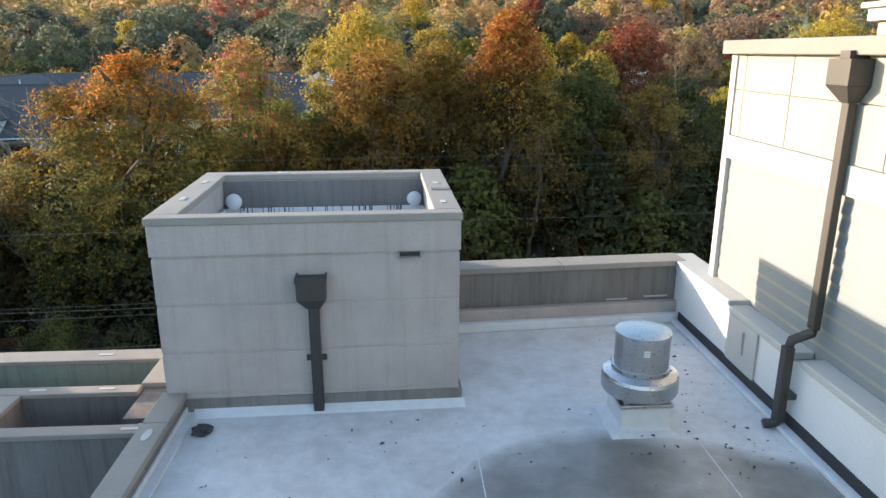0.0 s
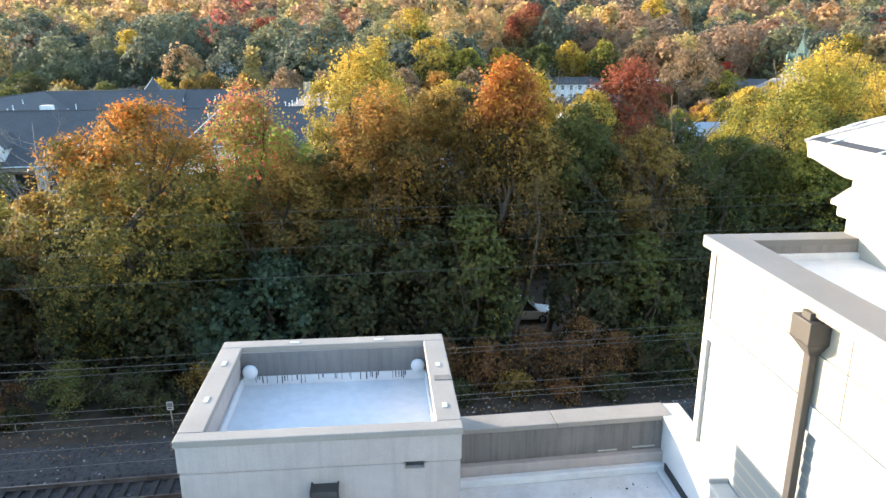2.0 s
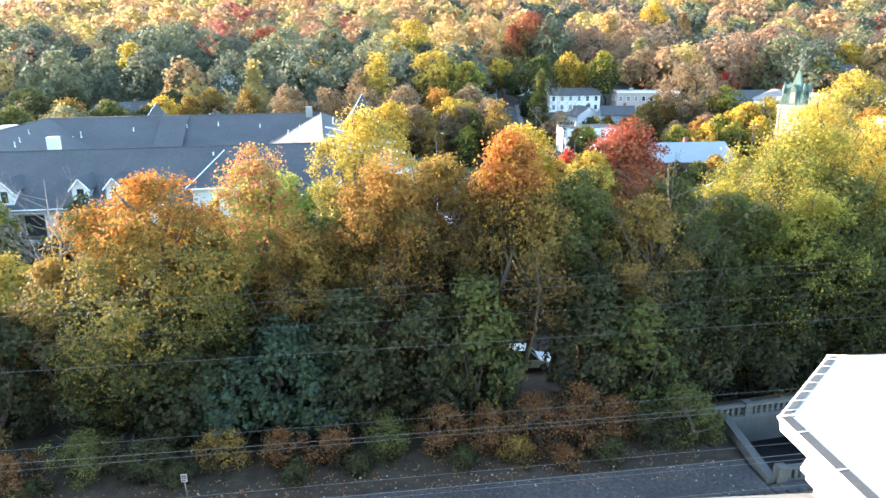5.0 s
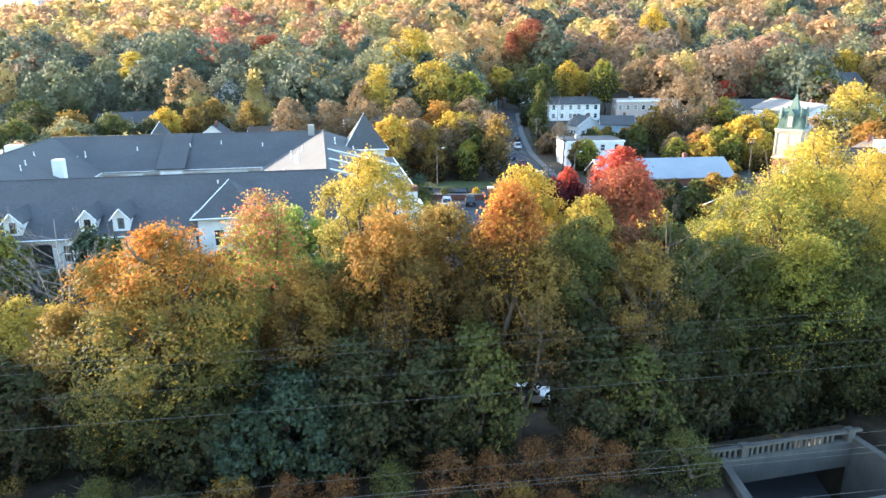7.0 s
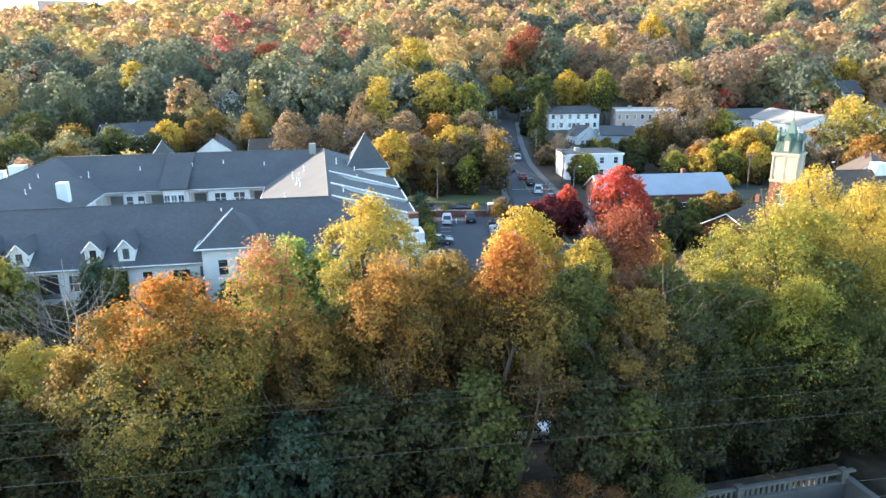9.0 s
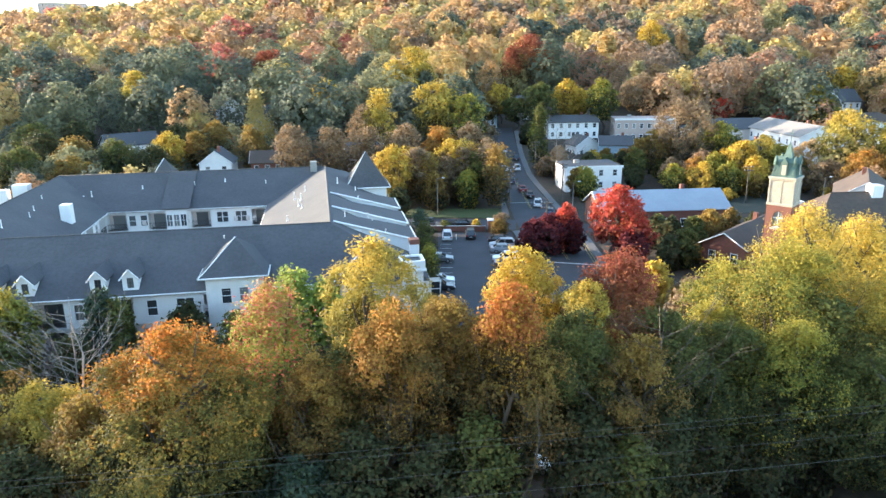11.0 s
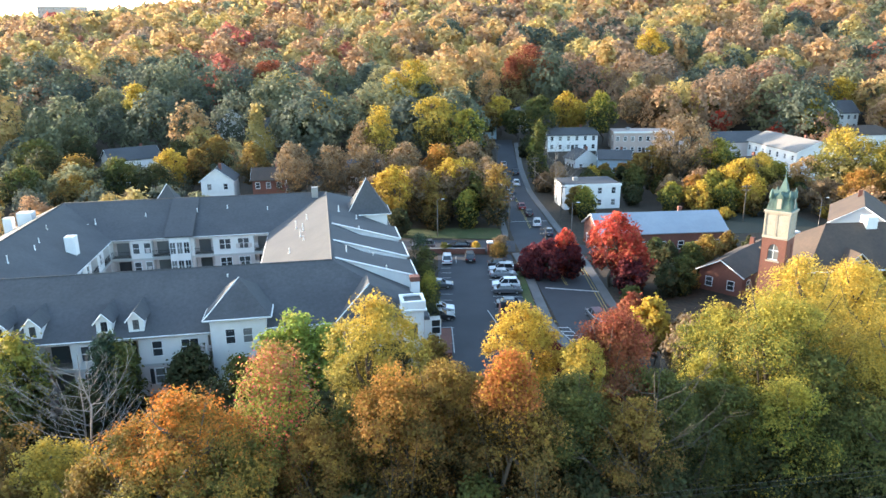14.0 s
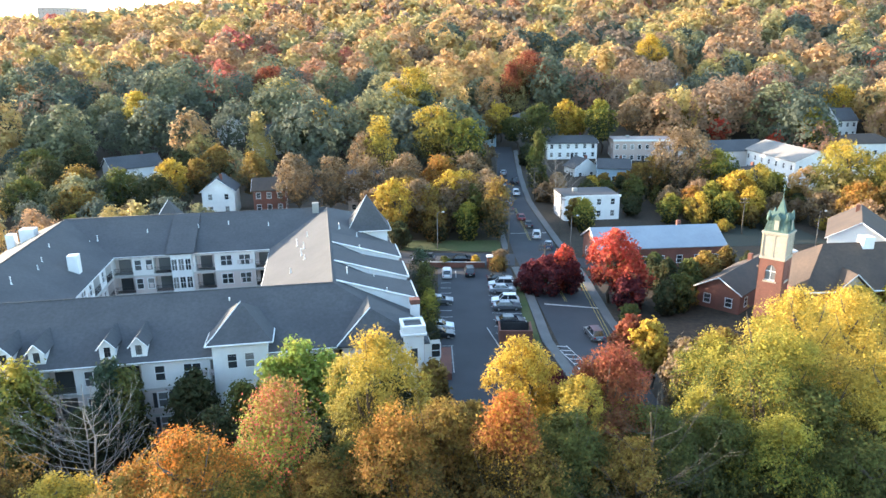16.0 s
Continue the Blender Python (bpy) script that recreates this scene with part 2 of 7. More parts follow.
def glass_mat(name, blinds):
    """Dark reflecting glass; house panes differ by the blinds drawn behind them."""
    m, nt, b = mat_base(name)
    b.inputs["Base Color"].default_value = (0.02, 0.025, 0.03, 1)
    if blinds:
        info = nt.nodes.new("ShaderNodeObjectInfo")
        nt.links.new(ramp(nt, info.outputs["Random"], [(0.0, (0.02, 0.025, 0.03)), (0.3, (0.04, 0.045, 0.05)), (0.6, (0.10, 0.105, 0.105)), (1.0, (0.24, 0.235, 0.22))]), b.inputs["Base Color"])
    b.inputs["Roughness"].default_value = 0.06
    b.inputs["Specular IOR Level"].default_value = 0.8
    wav = noise_tex(nt, coords(nt), 0.8, 2.0)
    bump(nt, b, wav, 0.08, 0.02)
    return m


GLASS = glass_mat("window_glass", True)
CAR_GLASS = glass_mat("car_glass", False)


def membrane_mat():
    """White roof membrane: grey-blue dirt, a wet stretch with a darker rim, dried run-off marks and seams."""
    m, nt, b = mat_base("roof_membrane")
    vec = coords(nt)
    big = noise_tex(nt, vec, 0.42, 6.0, 0.55)
    fine = noise_tex(nt, vec, 9.0, 5.0, 0.65)
    c = mixed(nt, ramp(nt, fine, [(0.3, (0, 0, 0)), (0.7, (1, 1, 1))]), (0.57, 0.57, 0.575), (0.68, 0.68, 0.68))
    dirt = ramp(nt, noise_tex(nt, vec, 1.3, 8.0, 0.7), [(0.45, (0, 0, 0)), (0.7, (0.65, 0.65, 0.65))])
    c = mixed(nt, dirt, c, (0.38, 0.375, 0.36))
    sep = nt.nodes.new("ShaderNodeSeparateXYZ")
    nt.links.new(vec, sep.inputs[0])
    # wet hollow: an uneven oval in the low part of the deck
    def away(out, centre, half):
        q = nt.nodes.new("ShaderNodeMath")
        q.operation = "MULTIPLY_ADD"
        nt.links.new(out, q.inputs[0])
        q.inputs[1].default_value, q.inputs[2].default_value = 1 / half, -centre / half
        p = nt.nodes.new("ShaderNodeMath")
        p.operation = "POWER"
        nt.links.new(q.outputs[0], p.inputs[0])
        p.inputs[1].default_value = 2.0
        return p.outputs[0]

    add = nt.nodes.new("ShaderNodeMath")
    nt.links.new(away(sep.outputs[0], 1.55, 2.05), add.inputs[0])
    nt.links.new(away(sep.outputs[1], -2.1, 1.55), add.inputs[1])
    ma2 = nt.nodes.new("ShaderNodeMath")
    ma2.operation = "MULTIPLY_ADD"
    nt.links.new(big, ma2.inputs[0])
    ma2.inputs[1].default_value = 1.1
    nt.links.new(add.outputs[0], ma2.inputs[2])
    half = nt.nodes.new("ShaderNodeMath")
    half.operation = "MULTIPLY"
    nt.links.new(ma2.outputs[0], half.inputs[0])
    half.inputs[1].default_value = 0.5
    wet = ramp(nt, half.outputs[0], [(0.0, (1, 1, 1)), (0.66, (0.9, 0.9, 0.9)), (0.72, (0.55, 0.55, 0.55)), (0.79, (0, 0, 0))])
    rim = ramp(nt, half.outputs[0], [(0.0, (0, 0, 0)), (0.77, (0, 0, 0)), (0.79, (0.4, 0.4, 0.4)), (0.82, (0, 0, 0))])
    murk = ramp(nt, noise_tex(nt, vec, 1.1, 6.0, 0.65), [(0.3, (0.10, 0.09, 0.078)), (0.52, (0.20, 0.19, 0.175)), (0.66, (0.30, 0.29, 0.28)), (0.72, (0.55, 0.54, 0.52))])
    c = mixed(nt, wet, c, murk)
    c = mixed(nt, rim, c, (0.62, 0.61, 0.59))
    nt.links.new(c, b.inputs["Base Color"])
    rr = mixed(nt, wet, (0.62, 0.62, 0.62), (0.3, 0.3, 0.3))
    nt.links.new(rr, b.inputs["Roughness"])
    bump(nt, b, fine, 0.08, 0.02)
    return m


MEMBRANE = membrane_mat()
MEMBRANE_PLAIN = surface("clean_roof_membrane", (0.70, 0.71, 0.71), (0.6, 0.61, 0.62), 0.6, grain=8, stain=0.9, amount=0.12, bumps=0.05)


def car_paint(name, col, metal=0.3):
    m, nt, b = mat_base(name)
    f = noise_tex(nt, coords(nt), 3.0)
    nt.links.new(mixed(nt, f, col, tuple(c * 0.8 for c in col)), b.inputs["Base Color"])
    b.inputs["Metallic"].default_value = metal
    b.inputs["Roughness"].default_value = 0.3
    b.inputs["Coat Weight"].default_value = 0.5
    return m


CAR = {
    "white": car_paint("white_car_paint", (0.75, 0.75, 0.74), 0.0),
    "silver": car_paint("silver_car_paint", (0.48, 0.49, 0.51), 0.6),
    "black": car_paint("black_car_paint", (0.02, 0.021, 0.024), 0.2),
    "grey": car_paint("grey_car_paint", (0.16, 0.165, 0.175), 0.5),
    "blue": car_paint("dark_blue_car_paint", (0.03, 0.05, 0.1), 0.4),
    "red": car_paint("red_car_paint", (0.3, 0.03, 0.03), 0.3),
}


def lamp_mat(name, col):
    m, nt, b = mat_base(name)
    b.inputs["Base Color"].default_value = (*col, 1)
    b.inputs["Roughness"].default_value = 0.2
    return m


HEADLIGHT, TAILLIGHT = lamp_mat("headlight_lens", (0.7, 0.7, 0.72)), lamp_mat("tail_light_lens", (0.35, 0.02, 0.02))

# ---- mesh helpers ----


def link(name, bm, material, parent=None, label="", m=None):
    me = bpy.data.meshes.new(name)
    bm.to_mesh(me)
    bm.free()
    me.materials.append(material)
    ob = new(name, me)
    if parent:
        ob.parent = parent
    if m:
        ob.matrix_basis = m
    return tagged(ob, label)


def part(name, bm, material, parent, label=""):
    return link(name, bm, material, parent, label)


def share(name, ob, parent, m):
    """One more object on ob's mesh."""
    o = new(name, ob.data)
    o.parent = parent
    o.matrix_basis = m
    return o


def root(name, m, label, category, group="", kind=""):
    e = new(name)
    e.empty_display_size = 0.2
    e.matrix_basis = m
    return tagged(e, label, category, group, kind)


def box(bm, x0, x1, y0, y1, z0, z1, bevel=0.0):
    vs = [bm.verts.new((x, y, z)) for z in (z0, z1) for y in (y0, y1) for x in (x0, x1)]
    fs = [bm.faces.new([vs[i] for i in q]) for q in ((0, 2, 3, 1), (4, 5, 7, 6), (0, 1, 5, 4), (2, 6, 7, 3), (0, 4, 6, 2), (1, 3, 7, 5))]
    if bevel:
        es = list({e for f in fs for e in f.edges})
        bmesh.ops.bevel(bm, geom=es, offset=bevel, segments=2, affect="EDGES", profile=0.5)
    return bm


def boxes(*bs, bevel=0.0):
    bm = bmesh.new()
    for b in bs:
        box(bm, *b, bevel=bevel)
    return bm


def poly(bm, pts):
    return bm.faces.new([bm.verts.new(p) for p in pts])


def slab(bm, pts, t):
    """A plate of thickness t below the polygon pts (seen from above, counter-clockwise)."""
    top = [bm.verts.new(p) for p in pts]
    low = [bm.verts.new((p[0], p[1], p[2] - t)) for p in pts]
    bm.faces.new(top)
    bm.faces.new(low[::-1])
    for i in range(len(pts)):
        j = (i + 1) % len(pts)
        bm.faces.new((top[i], low[i], low[j], top[j]))
    return bm


def lathe(bm, prof, n=32, x=0, y=0):
    rings = []
    for r, z in prof:
        rings.append([bm.verts.new((x + r * math.cos(2 * math.pi * i / n), y + r * math.sin(2 * math.pi * i / n), z)) for i in range(n)])
    for a, b in zip(rings, rings[1:]):
        for i in range(n):
            f = bm.faces.new((a[i], a[(i + 1) % n], b[(i + 1) % n], b[i]))
            f.smooth = True
    bm.faces.new(rings[0][::-1])
    bm.faces.new(rings[-1])
    return bm


def tube(bm, pts, radii, n=6):
    """A tapering round tube along pts."""
    pts = [Vector(p) for p in pts]
    prev = None
    for i, p in enumerate(pts):
        d = (pts[min(i + 1, len(pts) - 1)] - pts[max(i - 1, 0)]).normalized()
        q = d.to_track_quat("Z", "Y")
        r = radii[i] if isinstance(radii, (list, tuple)) else radii
        ring = [bm.verts.new(p + q @ Vector((r * math.cos(2 * math.pi * k / n), r * math.sin(2 * math.pi * k / n), 0))) for k in range(n)]
        if prev:
            for k in range(n):
                f = bm.faces.new((prev[k], prev[(k + 1) % n], ring[(k + 1) % n], ring[k]))
                f.smooth = True
        prev = ring
    bm.faces.new(prev)
    return bm


def mesh_np(name, verts, faces4, material):
    """A mesh of quads from numpy arrays."""
    me = bpy.data.meshes.new(name)
    n, k = len(verts), len(faces4)
    me.vertices.add(n)
    me.vertices.foreach_set("co", np.asarray(verts, np.float32).ravel())
    me.loops.add(4 * k)
    me.loops.foreach_set("vertex_index", np.asarray(faces4, np.int32).ravel())
    me.polygons.add(k)
    me.polygons.foreach_set("loop_start", np.arange(0, 4 * k, 4, dtype=np.int32))
    me.update(calc_edges=True)
    me.materials.append(material)
    return me


def blades(name, verts, material):
    """A mesh of loose triangles from an array (n, 3, 3)."""
    me = bpy.data.meshes.new(name)
    k = len(verts)
    me.vertices.add(3 * k)
    me.vertices.foreach_set("co", np.asarray(verts, np.float32).ravel())
    me.loops.add(3 * k)
    me.loops.foreach_set("vertex_index", np.arange(3 * k, dtype=np.int32))
    me.polygons.add(k)
    me.polygons.foreach_set("loop_start", np.arange(0, 3 * k, 3, dtype=np.int32))
    me.update(calc_edges=True)
    me.materials.append(material)
    return me


def holed_wall(bm, length, z0, z1, holes, depth):
    """A wall in the plane y=0 that faces -y, from x=0 to length, with rectangular holes (x0, x1, z0, z1) whose sides run back by depth."""
    xs = sorted({0, length, *(h[0] for h in holes), *(h[1] for h in holes)})
    zs = sorted({z0, z1, *(h[2] for h in holes), *(h[3] for h in holes)})
    for a, b in zip(xs, xs[1:]):
        for c, d in zip(zs, zs[1:]):
            mx, mz = (a + b) / 2, (c + d) / 2
            if not any(h[0] < mx < h[1] and h[2] < mz < h[3] for h in holes):
                poly(bm, [(a, 0, c), (b, 0, c), (b, 0, d), (a, 0, d)])
    for x0, x1, c, d in holes:
        q = [(x0, c), (x1, c), (x1, d), (x0, d)]
        for (ax, az), (bx, bz) in zip(q, q[1:] + q[:1]):
            poly(bm, [(ax, 0, az), (bx, 0, bz), (bx, depth, bz), (ax, depth, az)])
    return bm

# ---- ground ----


def smooth(a, b, x):
    t = min(1, max(0, (x - a) / (b - a)))
    return t * t * (3 - 2 * t)


RAIL_TURN = math.tan(radians(8.0))
PIT_NEAR = 31.2


def ground_z(x, y):
    """Height of the bare ground: railway terrace, flat valley with the lot, then the wooded hill."""
    yr = y - RAIL_TURN * x
    z = 2.0 * (1 - smooth(36, 52, yr))
    s = y - 205
    if s > -30:
        q = 0.5 * (s + math.sqrt(s * s + 900))
        z += 0.125 * q if q < 150 else 18.75 + 0.098 * (q - 150)
        z -= 0.125 * 0.5 * (-30 + math.sqrt(1800)) * (1 - smooth(-30, 60, s))
    z += max(0.0, x + 540) * 0.042 * min(1, (max(0, y - 260) / 640)) ** 1.6
    z -= 14 * (1 - smooth(-470, -230, x)) * min(1, (max(0, y - 260) / 640)) ** 1.6
    if y > 930:
        z -= 0.1 * (y - 930)
    if y > 200:
        z += 1.6 * noise.noise((x * 0.012, y * 0.012, 0)) * smooth(200, 320, y) * 2
    if 15.5 < x < 28.5 and 30 < y < 70:
        # the street sinks to pass under the railway
        w = smooth(16.6, 17.8, x) * (1 - smooth(26.5, 28.5, x))
        z -= w * (z + 3.0) * (1 - smooth(40, 68, y)) * smooth(PIT_NEAR - 0.3, PIT_NEAR, y)
    return z


def grid_sheet(name, xs, ys, zf, material):
    n, m = len(xs), len(ys)
    v = [(x, y, zf(x, y)) for y in ys for x in xs]
    f = [(j * n + i, j * n + i + 1, (j + 1) * n + i + 1, (j + 1) * n + i) for j in range(m - 1) for i in range(n - 1)]
    ob = new(name, mesh_np(name, v, f, material))
    for p in ob.data.polygons:
        p.use_smooth = True
    return ob


gx = sorted({*np.linspace(-1500, -150, 28), *np.arange(-140, 141, 5.0), *np.linspace(150, 1500, 28), 15.5, 16.6, 17.2, 17.8, 20, 22.5, 26.5, 27.5, 28.5})
gy = sorted({-1500.0, -700.0, -300.0, -100.0, *np.arange(-60, 90, 3.0), *np.arange(90, 330, 6.0), *np.linspace(330, 1000, 40), 30.9, 31.2, 1400.0, 2500.0, 4000.0})
tagged(grid_sheet("ground", gx, gy, ground_z, EARTH), "brown leaf-littered ground rising to a wooded hill", "ground", kind="structure")


def strip(name, line, widths, lift, material, label, cat, step=6.0, thick=0.0):
    """A band along a polyline of (x, y), draped on the ground."""
    pts = []
    for (a, b), (wa, wb) in zip(zip(line, line[1:]), zip(widths, widths[1:])):
        a, b = Vector(a), Vector(b)
        k = max(1, int((b - a).length / step))
        for i in range(k):
            pts.append((a.lerp(b, i / k), wa + (wb - wa) * i / k))
    pts.append((Vector(line[-1]), widths[-1]))
    bm = bmesh.new()
    rows = []
    for i, (p, w) in enumerate(pts):
        d = (pts[min(i + 1, len(pts) - 1)][0] - pts[max(i - 1, 0)][0]).normalized()
        nrm = Vector((-d.y, d.x))
        row = []
        for s in (1, -1):
            q = p + nrm * (s * w / 2)
            row.append(q)
        z = max(ground_z(q.x, q.y) for q in (*row, p)) + lift
        rows.append([bm.verts.new((q.x, q.y, z - dz)) for q in row for dz in (0, thick + 0.3)])
    for a, b in zip(rows, rows[1:]):
        bm.faces.new((a[0], a[2], b[2], b[0]))
        bm.faces.new((a[1], a[0], b[0], b[1]))
        bm.faces.new((a[2], a[3], b[3], b[2]))
    bmesh.ops.recalc_face_normals(bm, faces=bm.faces)
    return tagged(link(name, bm, material), label, cat, kind="structure")


strip("road", [(21.5, 38), (21.3, 55), (20.4, 92), (20.0, 112), (19.0, 135), (18.8, 160), (18.8, 187), (20.1, 215), (21.8, 250)], [8, 8.5, 8.8, 9.5, 9.5, 9, 7.6, 6.6, 6.0], 0.06, ASPHALT, "worn grey asphalt street climbing towards the hill", "road")
strip("road_cross", [(-60, 139), (-20, 135), (14, 132)], [7, 7, 8], 0.05, ASPHALT, "grey asphalt side street meeting the main street", "road")
strip("road_east", [(24, 131), (60, 112.5), (95, 118)], [6, 5.5, 5.5], 0.05, ASPHALT, "narrow asphalt lane beside the brick hall", "road")
strip("parking_lot", [(6.0, 72), (5.8, 90), (5.6, 126)], [14, 14, 14], 0.07, ASPHALT, "dark asphalt parking lot with white bay lines", "parking lot")
strip("pavement", [(16.3, 80), (14.6, 92), (14.4, 113), (13.6, 127)], [1.5, 1.5, 1.5, 1.5], 0.16, PAVING, "worn concrete pavement between lot and street", "pavement")
strip("pavement_east", [(26.3, 88), (25.4, 100), (25.6, 120), (24.6, 150), (23.5, 187), (24.2, 215), (25.8, 245)], [1.5] * 7, 0.16, PAVING, "worn concrete pavement along the street", "pavement")
strip("pavement_west", [(12.9, 139), (13.1, 160), (13.9, 190)], [1.3] * 3, 0.16, PAVING, "worn concrete pavement along the street", "pavement")
strip("lawn", [(-14, 143.5), (12, 142)], [7, 9], 0.09, GRASS, "mown green lawn at the street corner", "grass")
strip("lawn_strip", [(12.8, 84), (12.9, 118)], [1.6, 1.4], 0.13, GRASS, "narrow strip of grass beside the parking lot", "grass")
strip("sports_court", [(60, 150), (82, 152)], [20, 20], 0.05, COURT, "fenced green sports court behind the brick hall", "court")
strip("back_yard", [(40, 150), (60, 150)], [9, 9], 0.05, ASPHALT, "grey asphalt yard behind the white house", "yard")

# painted lines
lines = bmesh.new()


def mark(x0, y0, x1, y1, w, z=0.1):
    d = Vector((x1 - x0, y1 - y0)).normalized()
    nx, ny = -d.y * w / 2, d.x * w / 2
    slab(lines, [(x0 - nx, y0 - ny, z), (x1 - nx, y1 - ny, z), (x1 + nx, y1 + ny, z), (x0 + nx, y0 + ny, z)], 0.012)


for k in range(9):
    mark(7.4, 94.8 + 2.75 * k, 12.2, 94.4 + 2.75 * k, 0.12)
for k in range(14):
    mark(-0.9, 85.0 + 2.75 * k, 1.0, 85.0 + 2.75 * k, 0.12)
mark(6.2, 97.0, 7.6, 89.5, 0.14)
mark(0.9, 82.0, 0.7, 90.5, 0.14)
mark(2.0, 121.0, 2.0, 125.0, 0.12)
mark(16.3, 106.8, 25.0, 104.6, 0.45, 0.13)
mark(15.3, 90.6, 17.6, 82.0, 0.12, 0.13)
mark(17.0, 90.2, 19.2, 82.0, 0.12, 0.13)
for k in range(6):
    mark(15.5 + 0.36 * k, 90.0 - 1.4 * k, 17.0 + 0.36 * k, 89.8 - 1.4 * k, 0.25, 0.13)
mark(15.1, 152, 23.4, 152.5, 0.25, 0.13)
tagged(link("road_markings", lines, PAINT_LINE), "worn white bay lines and crossing bars on asphalt", "road marking", kind="structure")
lines = bmesh.new()
for y0, y1, a, b in ((108, 132, 20.1, 19.1), (146, 160, 18.8, 18.8), (160, 187, 18.8, 18.8)):
    mark(a - 0.15, y0, b - 0.15, y1, 0.1, 0.13)
    mark(a + 0.15, y0, b + 0.15, y1, 0.1, 0.13)
mark(24.2, 118, 23.6, 92, 0.1, 0.13)
mark(24.7, 118, 24.1, 92, 0.1, 0.13)
tagged(link("centre_line", lines, YELLOW_LINE), "faded double yellow line on the street", "road marking", kind="structure")

# ---- railway ----
RAIL = Matrix.Rotation(radians(8.0), 4, "Z")
rail_bed = bmesh.new()
slab(rail_bed, [(-80, 16.5, 2.25), (20.6, 16.5, 2.25), (20.6, 30.6, 2.25), (-80, 30.6, 2.25)], 0.4)
tagged(link("ballast_bed", rail_bed, BALLAST, m=RAIL), "dark grey crushed-stone railway ballast with litter", "ballast", kind="structure")
rng = np.random.default_rng(4)


def scatter_stones(name, n, x0, x1, y0, y1, z, size, material, label, cat, m=None):
    """Many small uneven stones in one mesh."""
    c = np.stack([rng.uniform(x0, x1, n), rng.uniform(y0, y1, n), np.full(n, z)], 1)
    base = np.array([(-1, -1, -0.4), (1, -1, -0.4), (1, 1, -0.4), (-1, 1, -0.4), (-0.6, -0.6, 0.6), (0.6, -0.6, 0.6), (0.6, 0.6, 0.6), (-0.6, 0.6, 0.6)])
    s = size * rng.uniform(0.4, 1.2, (n, 1, 1))
    v = base[None] * s * rng.uniform(0.6, 1.3, (n, 8, 3))
    a = rng.uniform(0, 6.28, n)
    ca, sa = np.cos(a)[:, None], np.sin(a)[:, None]
    v = np.stack([v[..., 0] * ca - v[..., 1] * sa, v[..., 0] * sa + v[..., 1] * ca, v[..., 2]], 2) + c[:, None]
    q = np.array([(4, 5, 6, 7), (0, 1, 5, 4), (1, 2, 6, 5), (2, 3, 7, 6), (3, 0, 4, 7)])
    f = (q[None] + 8 * np.arange(n)[:, None, None]).reshape(-1, 4)
    ob = new(name, mesh_np(name, v.reshape(-1, 3), f, material))
    if m:
        ob.matrix_basis = m
    return tagged(ob, label, cat, kind="stuff")


PALE_STONE = surface("pale_litter_stone", (0.3, 0.28, 0.26), (0.2, 0.19, 0.18), 0.9, grain=8, bumps=0.2)
scatter_stones("ballast_stones", 7000, -34, 20.4, 20, 30.4, 2.26, 0.07, BALLAST, "loose dark ballast stones", "stone", RAIL)
scatter_stones("pale_stones", 420, -34, 20, 24, 32.0, 2.275, 0.05, PALE_STONE, "scattered pale stones and litter on the ballast", "stone", RAIL)
FALLEN = leaf_mat("fallen_leaves", (0.1, 0.06, 0.03), (0.16, 0.09, 0.04), RUST, 0.1)
scatter_stones("fallen_leaves", 1500, -30, 19, 29.3, 33.0, 2.27, 0.045, FALLEN, "fallen brown leaves along the edge of the ballast", "leaves", RAIL)

for d0 in (25.6, 21.6):
    tr = root("railway_track", RAIL @ Matrix.Translation((0, d0, 2.25)), "steel rails on dark timber sleepers", "railway track", "tracks", "structure")
    for y in (0, 1.435):
        part("rail", boxes((-80, 34, y - 0.07, y + 0.07, 0.10, 0.13), (-80, 34, y - 0.012, y + 0.012, 0.12, 0.24), (-80, 34, y - 0.036, y + 0.036, 0.23, 0.28)), STEEL, tr)
    first = part("sleeper", box(bmesh.new(), -0.12, 0.12, -0.55, 1.98, -0.06, 0.12, 0.015), SLEEPER, tr)
    first.matrix_basis = Matrix.Translation((-36, 0, 0))
    for k in range(1, 112):
        share("sleeper", first, tr, Matrix.Translation((-36 + 0.61 * k, rng.uniform(-0.03, 0.03), 0)))


def sagging(name, x0, x1, d, z, sag, r, label, cat="cable", slope=0.0):
    """A cable along the railway, hung a little lower in the middle."""
    bm = bmesh.new()
    pts = [(x0 + (x1 - x0) * i / 24, d, z + slope * (x0 + (x1 - x0) * i / 24) - sag * (1 - ((i - 12) / 12) ** 2)) for i in range(25)]
    tube(bm, pts, r, 5)
    return tagged(link(name, bm, CABLE, m=RAIL), label, cat)


